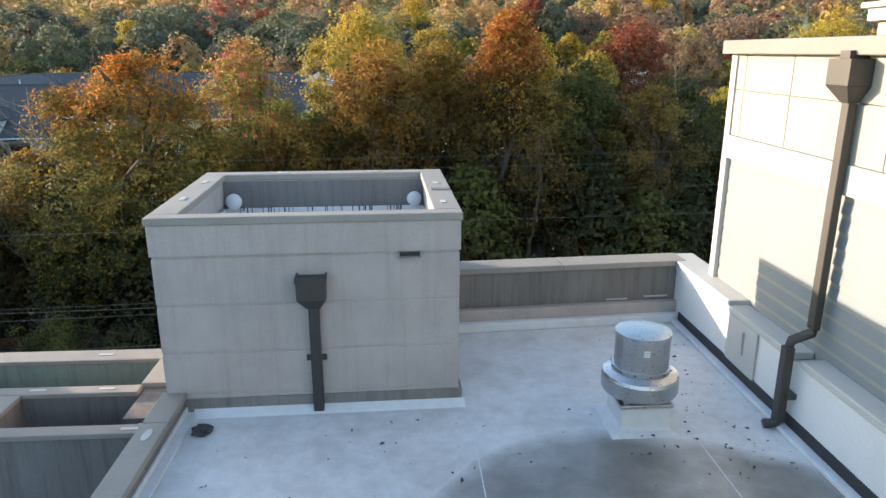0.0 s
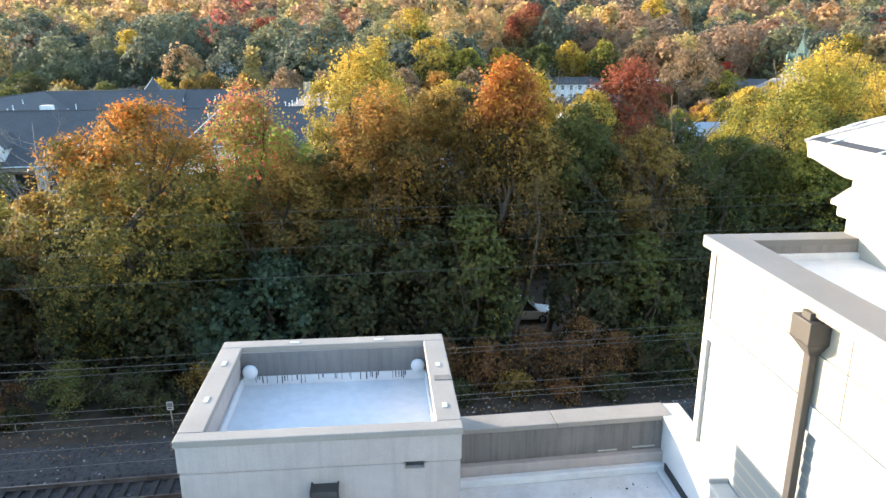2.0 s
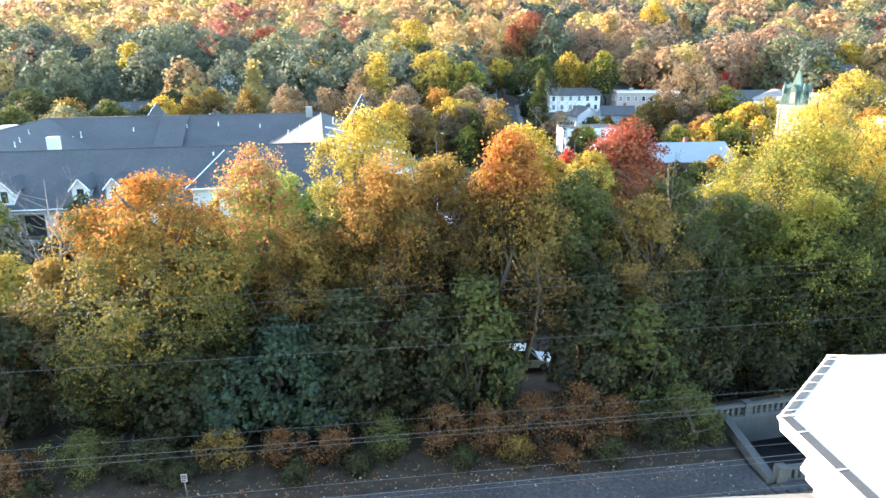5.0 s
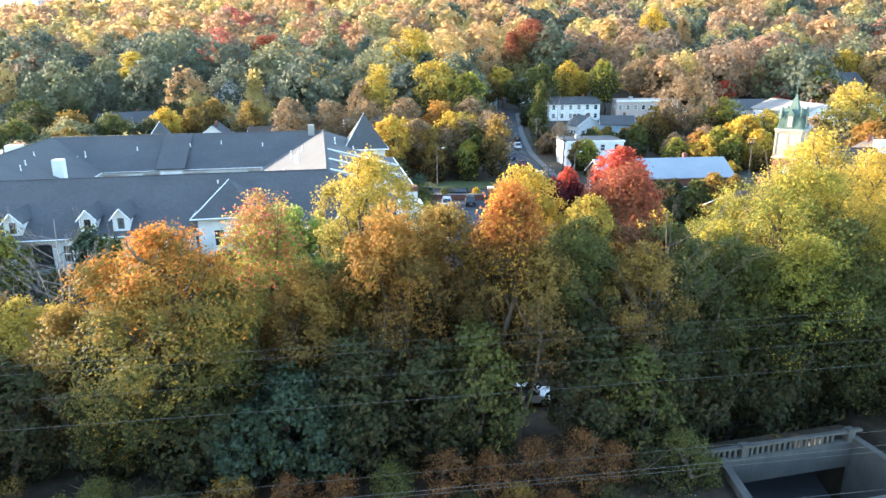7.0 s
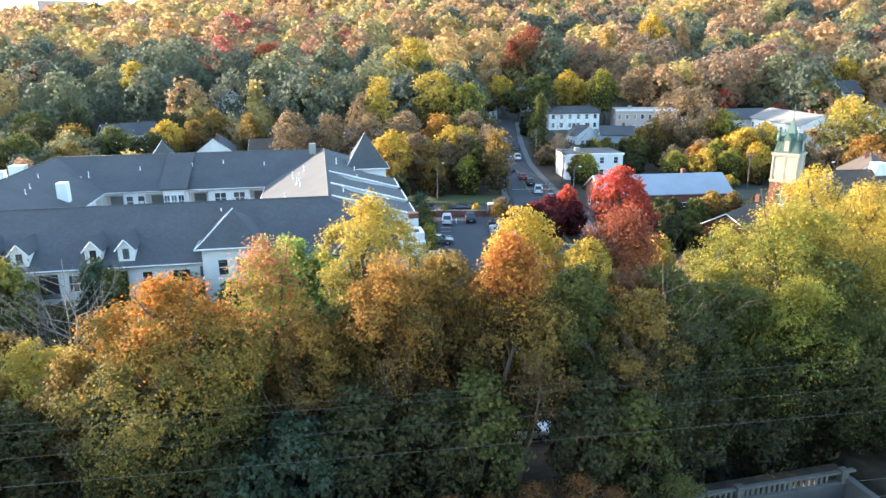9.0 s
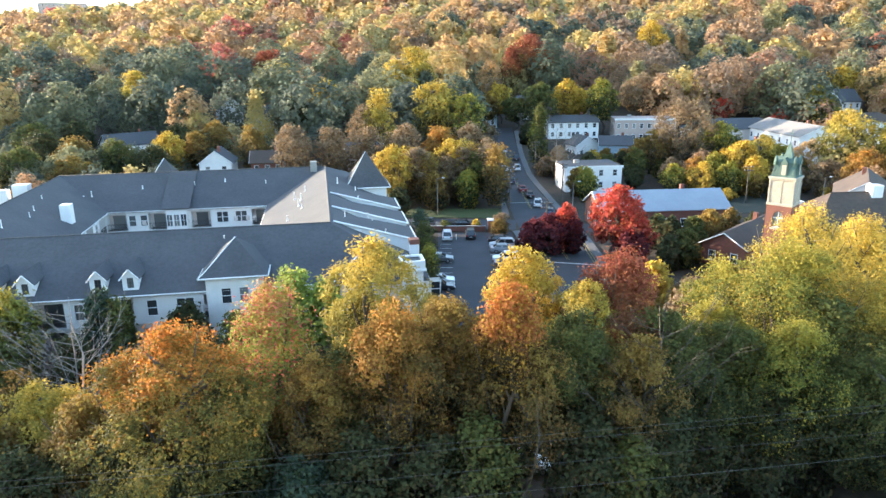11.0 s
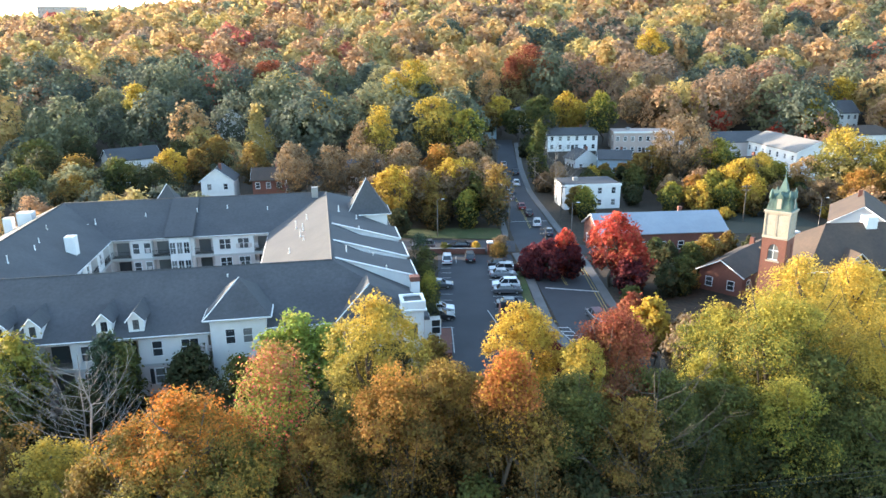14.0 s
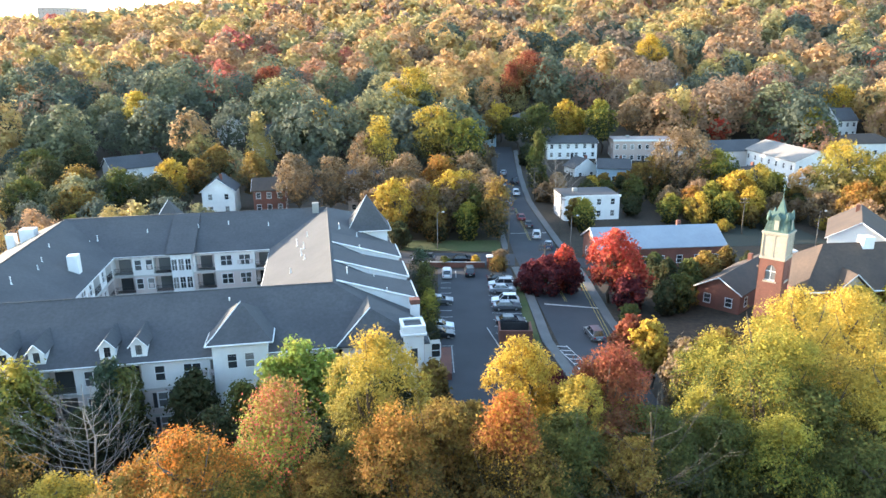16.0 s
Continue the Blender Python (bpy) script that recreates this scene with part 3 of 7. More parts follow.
for d, z in ((33.0, 12.75), (33.3, 12.15), (32.8, 11.0)):
    sagging("overhead_cable", -70, 70, d, z, 0.25, 0.0065, "thin grey overhead power cable along the railway")
sagging("overhead_cable", -70, 70, 32.4, 9.6, 0.2, 0.0095, "grey overhead power cable along the railway")
for d, z in ((27.4, 7.6), (23.6, 7.35)):
    cat_line = root("catenary", RAIL, "twin catenary wires with droppers above the track", "overhead line", "catenary lines")
    bm = bmesh.new()
    tube(bm, [(x, d, z - 0.2 * (1 - (((x + 70) % 50 - 25) / 25) ** 2)) for x in range(-70, 71, 5)], 0.011, 5)
    part("messenger_wire", bm, CABLE, cat_line)
    bm = bmesh.new()
    tube(bm, [(-70, d, z - 0.42), (0, d, z - 0.42), (70, d, z - 0.42)], 0.009, 5)
    part("contact_wire", bm, CABLE, cat_line)
    for x in range(-66, 70, 9):
        bm = bmesh.new()
        tube(bm, [(x, d, z - 0.42), (x, d, z - 0.2 * (1 - (((x + 70) % 50 - 25) / 25) ** 2))], 0.012, 4)
        part("dropper", bm, CABLE, cat_line)
for d, z in ((29.6, 7.0), (24.9, 7.0), (21.2, 7.6), (21.3, 6.9)):
    sagging("feeder_cable", -70, 70, d, z, 0.12, 0.008, "thin feeder cable beside the catenary")

# trackside sign
sg = root("trackside_sign", pose(-13.4, 30.4, 2.0, 0, 0, 5), "small pale sign on a leaning grey post beside the railway", "sign")
bm = bmesh.new()
tube(bm, [(0, 0, 0), (-0.06, 0, 1.3)], 0.035, 6)
part("post", bm, STEEL, sg)
part("plate", box(bmesh.new(), -0.21, 0.11, -0.03, 0.0, 0.95, 1.42, 0.01), CONCRETE, sg, "pale grey plate")
part("sign_bars", boxes((-0.17, 0.07, -0.036, -0.031, 1.27, 1.33), (-0.17, 0.07, -0.036, -0.031, 1.16, 1.21), (-0.17, 0.03, -0.036, -0.031, 1.04, 1.09)), SHUTTER, sg)

# underpass: retaining walls, decks and balustrades
UP = pose(17.0, 31.3, 0, 0, 0, 13)
up = root("underpass", UP, "weathered concrete railway underpass with pierced balustrades", "underpass", kind="structure")
bm = bmesh.new()
slab(bm, [(-0.5, -0.2, 2.55), (0.0, -0.2, 2.55), (1.5, 6.0, 2.55), (1.0, 6.0, 2.55)], 5.8)
part("retaining_wall", bm, OLD_CONCRETE, up)
part("retaining_wall", box(bmesh.new(), 11.0, 11.5, -0.4, 6.3, -3.2, 2.5, 0.04), OLD_CONCRETE, up)
part("abutment", box(bmesh.new(), 0.6, 11.0, 6.0, 6.5, 0.4, 2.2, 0.04), OLD_CONCRETE, up)
part("deck", box(bmesh.new(), -1.0, 12.0, 6.3, 8.2, 1.2, 2.15, 0.05), EARTH, up)
part("deck", box(bmesh.new(), -0.6, 12.0, -14.0, -0.4, 1.2, 2.28, 0.05), BALLAST, up)
part("pit_floor", box(bmesh.new(), -0.1, 11.1, -8, 8, -3.3, -2.95), ASPHALT, up)
for y, h, x0 in ((6.15, 2.1, -1.4), (-0.3, 2.15, 0.2)):
    bal = part("balustrade", boxes((x0, 11.8, y, y + 0.35, h - 0.25, h + 0.12), (x0, 11.8, y + 0.02, y + 0.33, h + 0.68, h + 0.85), bevel=0.02), OLD_CONCRETE, up)
    b0 = part("baluster", box(bmesh.new(), -0.1, 0.1, -0.09, 0.09, h + 0.1, h + 0.7, 0.02), OLD_CONCRETE, bal)
    b0.matrix_basis = Matrix.Translation((x0 + 0.6, y + 0.17, 0))
    for k in range(1, 27):
        if x0 + 0.6 + 0.4 * k < 11.6:
            share("baluster", b0, bal, Matrix.Translation((x0 + 0.6 + 0.4 * k, y + 0.17, 0)))
    for x in (x0 + 0.1, x0 + 4.4, 10.9):
        part("pier", box(bmesh.new(), x - 0.27, x + 0.27, y - 0.08, y + 0.43, h - 0.3, h + 0.98, 0.03), OLD_CONCRETE, bal)

# ---- the near building: white roof deck, penthouse box, parapets, tower ----
NEAR = pose(0.17, 6.72, 0, 0, 0, 3.5)
DECK = 13.70


def crisp(bm):
    for f in bm.faces:
        f.smooth = False
    return bm


def near(name, bm, material, label="", cat="", kind="structure"):
    return tagged(link(name, bm, material, m=NEAR), label, cat, kind=kind)


near("roof_deck", slab(bmesh.new(), [(-3.0, -10, DECK), (3.6, -10, DECK), (3.6, 2.75, DECK), (-3.0, 2.75, DECK)], 0.4), MEMBRANE, "white roof membrane with grey dirt and a wet patch", "roof")
near("building_wall", boxes((-12, 9, -14, 2.72, 1.8, 12.2), (-3.0, 9, -14, 2.72, 12.2, 13.28)), STUCCO, "grey stucco walls below the roof deck", "wall")
# out-of-view mass added only to block the sun from the deck
near("wall_west_wing", boxes((-15, -9.6, -14, 3.8, 12.2, 16.6), (-15.2, -9.4, -14, 4.0, 16.6, 16.8)), STUCCO, "unseen grey stucco wall added to keep sun off the roof deck", "wall")
# seams of the membrane
seams = bmesh.new()
for x in (0.1, 2.3):
    box(seams, x - 0.005, x + 0.005, -9, -0.15 if x < 1 else -0.75, DECK, DECK + 0.002)
near("membrane_seams", seams, MEMBRANE_PLAIN, "lapped seams across the roof membrane", "seam")

# penthouse box
ph = root("penthouse", NEAR @ Matrix.Translation((-1.53, 1.33, -0.027)) @ Matrix.Rotation(radians(1.7), 4, "Z") @ Matrix.Translation((1.5, -1.3, 0)), "grey stucco penthouse box with horizontal joints and an open parapet top", "penthouse", kind="structure")
W, D = 3.08, 2.62
bands = [(13.7, 13.935), (13.96, 14.405), (14.43, 14.925), (14.95, 15.435), (15.46, 15.78)]
for i, (z0, z1) in enumerate(bands):
    o = 0.012 * (i == 4)
    t = 0.22
    for b in ((-W - o, 0 + o, -o, t, z0, z1), (-W - o, 0 + o, D - t, D + o, z0, z1), (-W - o, -W + t, t, D - t, z0, z1), (-t, o, t, D - t, z0, z1)):
        part("wall_band", boxes(b, bevel=0.008), STUCCO, ph)
bm = bmesh.new()
for b in ((-W + 0.01, -0.01, 0.01, 0.2, 13.7, 15.7), (-W + 0.01, -0.01, D - 0.2, D - 0.01, 13.7, 15.7), (-W + 0.01, -W + 0.2, 0.2, D - 0.2, 13.7, 15.7), (-0.2, -0.01, 0.2, D - 0.2, 13.7, 15.7)):
    box(bm, *b)
part("joint_core", bm, STUCCO, ph, "recessed joints")
# darker stucco for the inner face of the back parapet
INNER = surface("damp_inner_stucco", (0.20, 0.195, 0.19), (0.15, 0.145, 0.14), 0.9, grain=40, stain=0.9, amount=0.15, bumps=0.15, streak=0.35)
part("inner_face", boxes((-W + 0.224, -0.224, D - 0.2245, D - 0.219, 15.3, 15.775)), INNER, ph, "dark inner stucco")
c = 0.26
bm = bmesh.new()
for b in ((-W - 0.03, 0.03, -0.03, c - 0.1, 15.78, 15.86), (-W - 0.03, 0.03, D - c + 0.06, D + 0.03, 15.78, 15.86), (-W - 0.03, -W + c, c - 0.1, D - c + 0.06, 15.78, 15.86), (-c, 0.03, c - 0.1, D - c + 0.06, 15.78, 15.86)):
    box(bm, *b, bevel=0.012)
part("coping", bm, COPING, ph, "pale stucco coping")
part("inner_roof", slab(bmesh.new(), [(-W + 0.2, 0.2, 15.28), (-0.2, 0.2, 15.28), (-0.2, D - 0.2, 15.28), (-W + 0.2, D - 0.2, 15.28)], 0.2), MEMBRANE_PLAIN, ph, "white membrane roof inside the parapet")
bm = bmesh.new()
for b in ((-W + 0.23, -0.23, D - 0.25, D - 0.226, 15.28, 15.42), (-W + 0.221, -W + 0.25, 0.22, D - 0.25, 15.28, 15.42), (-0.25, -0.221, 0.22, D - 0.25, 15.28, 15.42)):
    box(bm, *b, bevel=0.008)
part("inner_flashing", bm, MEMBRANE_PLAIN, ph)
bm = bmesh.new()
for k in range(34):
    x = -W + 0.35 + rng.uniform(0, 1) * (W - 0.8)
    box(bm, x, x + rng.uniform(0.006, 0.02), D - 0.2535, D - 0.2505, 15.41 - rng.uniform(0.03, 0.12), 15.425)
part("bitumen_drips", bm, SHUTTER, ph, "black bitumen drips")
for x, s in ((-W + 0.36, 0.108), (-0.35, 0.1)):
    bm = bmesh.new()
    bmesh.ops.create_uvsphere(bm, u_segments=20, v_segments=12, radius=s, matrix=Matrix.Translation((x, D - 0.3, 15.52)) @ Matrix.Diagonal((1, 0.6, 1, 1)))
    for f in bm.faces:
        f.smooth = True
    part("globe_vent", bm, DOME, ph, "milky white round vent cap")
bm = bmesh.new()
for x, y, sx, sy in ((-W + 0.12, 1.9, 0.03, 0.07), (-W + 0.12, 0.9, 0.03, 0.07), (-0.12, 1.6, 0.03, 0.06), (-0.13, 0.5, 0.03, 0.06), (-0.9, D - 0.1, 0.07, 0.03), (-2.1, D - 0.1, 0.07, 0.03)):
    box(bm, x - sx, x + sx, y - sy, y + sy, 15.861, 15.868, 0.002)
part("coping_anchor", bm, CREAM_TRIM, ph)
part("coping_notch", box(bmesh.new(), -0.2, 0.02, 1.15, 1.28, 15.83, 15.869), STUCCO_STAINED, ph)
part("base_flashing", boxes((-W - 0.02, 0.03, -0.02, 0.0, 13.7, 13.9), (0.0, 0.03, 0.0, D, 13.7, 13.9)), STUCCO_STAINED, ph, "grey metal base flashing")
bm = bmesh.new()
slab(bm, [(-W + 0.27, -0.16, 13.706), (0.06, -0.16, 13.706), (0.06, -0.02, 13.79), (-W + 0.27, -0.02, 13.79)], 0.05)
part("base_cant", bm, MEMBRANE_PLAIN, ph)
part("overflow_scupper", boxes((-0.63, -0.40, -0.06, 0.0, 15.40, 15.41), (-0.63, -0.62, -0.06, 0.0, 15.40, 15.46), (-0.41, -0.40, -0.06, 0.0, 15.40, 15.46), (-0.63, -0.40, -0.005, 0.0, 15.40, 15.46)), COPING, ph, "small beige overflow scupper")
# dark plate on the closed back paints the opening's shade
part("scupper_mouth", boxes((-0.615, -0.415, -0.009, -0.006, 15.412, 15.455)), SHUTTER, ph, "dark plate standing in for shade in the scupper's mouth")
dsp = part("downspout", boxes((-1.56, -1.45, -0.1, -0.015, 13.72, 14.95), bevel=0.012), BRONZE, ph, "dark bronze downspout")
bm = bmesh.new()
box(bm, -1.66, -1.37, -0.19, -0.005, 15.02, 15.24)
lo = [(-1.57, -0.1, 14.9), (-1.44, -0.1, 14.9), (-1.44, -0.01, 14.9), (-1.57, -0.01, 14.9)]
hi = [(-1.66, -0.19, 15.02), (-1.37, -0.19, 15.02), (-1.37, -0.005, 15.02), (-1.66, -0.005, 15.02)]
a = [bm.verts.new(p) for p in lo]
b = [bm.verts.new(p) for p in hi]
for i in range(4):
    bm.faces.new((a[i], a[(i + 1) % 4], b[(i + 1) % 4], b[i]))
part("conductor_head", bm, BRONZE, dsp)
part("head_rim", boxes((-1.67, -1.36, -0.2, -0.18, 15.2, 15.26), (-1.67, -1.65, -0.2, 0, 15.2, 15.26), (-1.38, -1.36, -0.2, 0, 15.2, 15.26), bevel=0.004), BRONZE, dsp)
part("bracket", box(bmesh.new(), -1.61, -1.40, -0.03, 0.0, 14.3, 14.36, 0.006), BRONZE, dsp)

# back parapet between box and tower
bp = root("parapet_back", NEAR @ Matrix.Translation((1.7, 2.3, 0)) @ Matrix.Rotation(radians(4.2), 4, "Z") @ Matrix.Translation((-1.7, -2.42, 0)), "stained grey stucco parapet with a pale coping", "parapet", kind="structure")
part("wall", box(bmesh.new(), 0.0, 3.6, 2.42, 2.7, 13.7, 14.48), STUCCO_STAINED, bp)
part("coping", boxes((0.03, 1.62, 2.36, 2.76, 14.48, 14.56), (1.625, 3.42, 2.36, 2.76, 14.48, 14.56), bevel=0.012), COPING, bp, "pale coping")
part("base_ledge", boxes((0.0, 3.3, 2.30, 2.42, 13.7, 13.98), bevel=0.015), STUCCO, bp)
part("ledge_flashing", boxes((0.0, 3.3, 2.18, 2.30, 13.7, 13.83), bevel=0.02), MEMBRANE_PLAIN, bp)
part("flashing_strip", boxes((2.3, 2.6, 2.405, 2.42, 14.0, 14.02), (2.85, 3.2, 2.405, 2.42, 14.02, 14.04)), CREAM_TRIM, bp)
# left parapet of the deck
lp = root("parapet_west", NEAR, "stucco parapet with a pale coping in two lengths", "parapet", kind="structure")
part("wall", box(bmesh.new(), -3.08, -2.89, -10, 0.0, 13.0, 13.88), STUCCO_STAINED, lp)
part("coping", boxes((-3.12, -2.865, -10, -0.62, 13.88, 13.95), (-3.12, -2.865, -0.61, 0.02, 13.88, 13.95), bevel=0.01), COPING, lp, "pale beige coping")
part("coping_patch", lathe(bmesh.new(), [(1, 0), (0.9, 0.006)], 20), CREAM_TRIM, lp).matrix_basis = Matrix.Translation((-2.99, -0.84, 13.951)) @ Matrix.Diagonal((0.045, 0.11, 1, 1))
part("base_flashing", boxes((-2.89, -2.865, -10, -0.02, 13.7, 13.79), (-2.865, -2.77, -10, -0.02, 13.7, 13.73), bevel=0.006), MEMBRANE_PLAIN, lp)
# lower terrace walls beyond
lt = root("terrace_parapets", NEAR, "low stucco parapets round a sunken lower roof", "parapet", kind="structure")
zt = 13.55
for y0, y1, x0, x1 in ((-0.10, 0.07, -9, -3.12), (0.83, 1.0, -9, -3.72), (1.74, 2.05, -9, -3.12)):
    part("wall", box(bmesh.new(), x0, x1, y0 + 0.02, y1 - 0.02, 12.2, zt - 0.06), GREEN_LIT_STUCCO if y0 > 1.5 else STUCCO_STAINED, lt)
    part("coping", box(bmesh.new(), x0, x1, y0 - 0.01, y1 + 0.01, zt - 0.06, zt, 0.01), COPING, lt)
part("wall", box(bmesh.new(), -5.28, -5.06, 0.05, 0.85, 12.2, zt - 0.06), STUCCO_STAINED, lt)
part("coping", box(bmesh.new(), -5.3, -5.04, 0.085, 0.815, zt - 0.06, zt, 0.01), COPING, lt)
part("wall", box(bmesh.new(), -3.7, -3.2, 0.3, 1.76, 12.2, zt - 0.06), STUCCO_STAINED, lt)
part("coping", box(bmesh.new(), -3.74, -3.14, 1.02, 1.72, zt - 0.06, zt + 0.01, 0.01), COPING, lt)
part("floor", box(bmesh.new(), -12, -3.08, -14, 2.7, 12.0, 12.25), MEMBRANE_PLAIN, lt)
part("round_plate", lathe(bmesh.new(), [(0.08, 0), (0.08, 0.012), (0.06, 0.02)], 20), DOME, lt, "pale round cover plate").matrix_basis = Matrix.Translation((-3.5, 0.29, 13.36)) @ Matrix.Rotation(radians(90), 4, "X")
for x, y in ((-4.9, 0.92), (-4.1, 0.92), (-3.5, -0.02), (-4.5, 1.9)):
    part("coping_patch", box(bmesh.new(), x - 0.09, x + 0.09, y - 0.025, y + 0.025, zt + 0.001, zt + 0.006, 0.002), CREAM_TRIM, lt)

# exhaust fan
fan = root("roof_exhaust_fan", NEAR @ Matrix.Translation((1.82, -0.42, DECK)), "round aluminium exhaust fan on a white flashed curb", "roof fan")
bm = bmesh.new()
base = [(-0.36, 0.0), (-0.27, 0.03), (-0.245, 0.06), (-0.24, 0.27)]
rings = [[bm.verts.new((sx * -s, sy * -s, z)) for sx, sy in ((-1, -1), (1, -1), (1, 1), (-1, 1))] for s, z in base]
for a, b in zip(rings, rings[1:]):
    for i in range(4):
        bm.faces.new((a[i], b[i], b[(i + 1) % 4], a[(i + 1) % 4]))
bm.faces.new(rings[-1][::-1])
bmesh.ops.recalc_face_normals(bm, faces=bm.faces)
part("curb", crisp(bm), MEMBRANE_PLAIN, fan, "white membrane-wrapped curb")
part("curb_cap", box(bmesh.new(), -0.27, 0.27, -0.27, 0.27, 0.27, 0.31, 0.008), ALUMINIUM, fan)
# closed near-black drum: the gap's shade is put into its colour
part("throat", lathe(bmesh.new(), [(0.2, 0.3), (0.2, 0.46)], 28), SHUTTER, fan, "dark drum standing in for shade in the fan's throat")
for k in range(4):
    a = math.pi / 4 + k * math.pi / 2
    part("support", box(bmesh.new(), -0.03, 0.03, -0.03, 0.03, 0.3, 0.44), ALUMINIUM, fan).matrix_basis = Matrix.Translation((0.27 * math.cos(a), 0.27 * math.sin(a), 0))
part("cowl", crisp(lathe(bmesh.new(), [(0.33, 0.37), (0.372, 0.372), (0.385, 0.40), (0.385, 0.53), (0.372, 0.565), (0.30, 0.60), (0.27, 0.605)], 56)), ALUMINIUM, fan, "dented silver cowl")
part("drum", crisp(lathe(bmesh.new(), [(0.275, 0.6), (0.29, 0.605), (0.29, 0.64), (0.27, 0.642), (0.27, 0.95), (0.278, 0.952), (0.278, 0.985), (0.27, 0.99)], 56)), ALUMINIUM, fan, "brushed silver drum")
part("lid", crisp(lathe(bmesh.new(), [(0.277, 0.99), (0.277, 1.005), (0.2, 1.02), (0.1, 1.028), (0.01, 1.03)], 56)), ALUMINIUM, fan)
bars = bmesh.new()
for z in (0.83, 0.855, 0.88):
    box(bars, -0.03, 0.03, -0.276, -0.2695, z, z + 0.012)
part("label_bars", bars, WHITE, fan, "white label with plain bars").matrix_basis = Matrix.Rotation(radians(-10), 4, "Z")
bolt = part("bolt", box(bmesh.new(), -0.008, 0.008, -0.008, 0.008, -0.008, 0.008), STEEL, fan)
for k in range(12):
    m = Matrix.Translation((0.292 * math.cos(k * math.pi / 6), 0.292 * math.sin(k * math.pi / 6), 0.626))
    if k:
        share("bolt", bolt, fan, m)
    else:
        bolt.matrix_basis = m

# ledge wall under the tower
lw = root("ledge_wall", NEAR, "white membrane-faced ledge wall with a metal coping", "wall", kind="structure")
part("wall", box(bmesh.new(), 3.3, 3.62, -10, 2.4, 13.7, 14.42), WHITE, lw)
part("coping", boxes((3.27, 3.66, 0.75, 2.74, 14.485, 14.555), (3.27, 3.52, -0.60, 0.745, 14.42, 14.50), (3.27, 3.52, -10, -0.78, 14.42, 14.50), bevel=0.012), CREAM_TRIM, lw, "pale metal coping")
part("wall_step", box(bmesh.new(), 3.295, 3.62, 0.76, 2.42, 14.42, 14.485), WHITE, lw)
part("raised_panel", boxes((3.27, 3.3, 0.05, 0.72, 13.86, 14.42), bevel=0.01), CREAM_TRIM, lw, "raised access panel")
part("panel_pull", boxes((3.255, 3.272, 0.30, 0.34, 14.05, 14.33), bevel=0.005), ALUMINIUM, lw)
part("base_flashing", boxes((3.285, 3.3, -10, 2.18, 13.74, 13.86)), SHUTTER, lw, "dark base flashing")
part("base_cant", boxes((3.18, 3.285, -10, 2.18, 13.7, 13.75), bevel=0.012), MEMBRANE_PLAIN, lw)

# tower: lap siding, panels, cap, sunken roof
tw = root("tower", NEAR, "cream tower with lap siding below and flat panels above", "tower", kind="structure")
FAR = 1.76
core = box(bmesh.new(), 3.53, 9.0, -12, FAR - 0.02, 12.5, 17.0)
part("core", core, CREAM, tw)
lap0 = bmesh.new()
for a in ((3.50, 13.9), ):
    slabv = [(3.535, -12, 0.17), (3.535, FAR, 0.17), (3.518, FAR, 0.0), (3.518, -12, 0.0)]
    q = [lap0.verts.new(p) for p in slabv]
    r = [lap0.verts.new((3.535, p[1], 0.0 if p[2] == 0 else p[2])) for p in slabv]
    lap0.faces.new(q)
    lap0.faces.new((q[3], q[2], r[2], r[3]))
    lap0.faces.new((q[1], r[1], r[2], q[2]))
lap = part("lap_board", lap0, LAP_PAINT, tw)
lap.matrix_basis = Matrix.Translation((0, 0, 14.45))
for k in range(1, 11):
    share("lap_board", lap, tw, Matrix.Translation((0, 0, 14.45 + 0.165 * k)))
part("band", box(bmesh.new(), 3.465, 3.54, -12, FAR + 0.01, 16.12, 16.4, 0.006), BELT, tw, "grey-blue belt course")
joints = [FAR - 0.12, FAR - 0.32, 0.43, -1.15, -2.75, -4.35, -6.0]
for a, b in zip(joints, joints[1:]):
    for z0, z1 in ((16.405, 16.94), (16.95, 17.36)):
        part("panel", box(bmesh.new(), 3.49, 3.54, b + 0.006, a - 0.006, z0, z1, 0.003), CREAM, tw)
part("corner_board", box(bmesh.new(), 3.47, 3.55, FAR - 0.11, FAR + 0.02, 14.5, 17.38, 0.006), CREAM_TRIM, tw)
part("back_wall", box(bmesh.new(), 3.53, 6, FAR - 0.05, FAR, 12.5, 17.38), CREAM, tw)
part("cap", boxes((3.36, 3.86, -12, FAR + 0.07, 17.36, 17.52), (3.86, 5.55, FAR - 0.28, FAR + 0.07, 17.36, 17.52), bevel=0.012), CAP_METAL, tw, "wide grey-beige parapet cap")
# dark strips below the cap's inner edges
part("cap_drip", boxes((3.86, 5.5, FAR - 0.29, FAR - 0.27, 17.3, 17.44), (3.855, 3.87, -12, FAR - 0.28, 17.3, 17.44)), STUCCO_STAINED, tw)
part("inner_roof", box(bmesh.new(), 3.8, 5.6, -12, FAR - 0.2, 16.9, 17.26), MEMBRANE_PLAIN, tw, "white sunken membrane roof")
part("inner_upstand", boxes((3.82, 5.5, FAR - 0.34, FAR - 0.26, 17.2, 17.34), (3.82, 3.9, -12, FAR - 0.34, 17.2, 17.34), bevel=0.01), MEMBRANE_PLAIN, tw)
td = part("downspout", boxes((3.38, 3.46, -0.72, -0.61, 14.78, 17.0), bevel=0.01), LIT_BRONZE, tw, "dark bronze downspout with an offset")
bm = bmesh.new()
tube(bm, [(3.42, -0.665, 14.82), (3.42, -0.665, 14.74), (3.22, -0.66, 14.66), (3.2, -0.66, 14.54)], 0.06, 4)
part("elbow", bm, LIT_BRONZE, td)
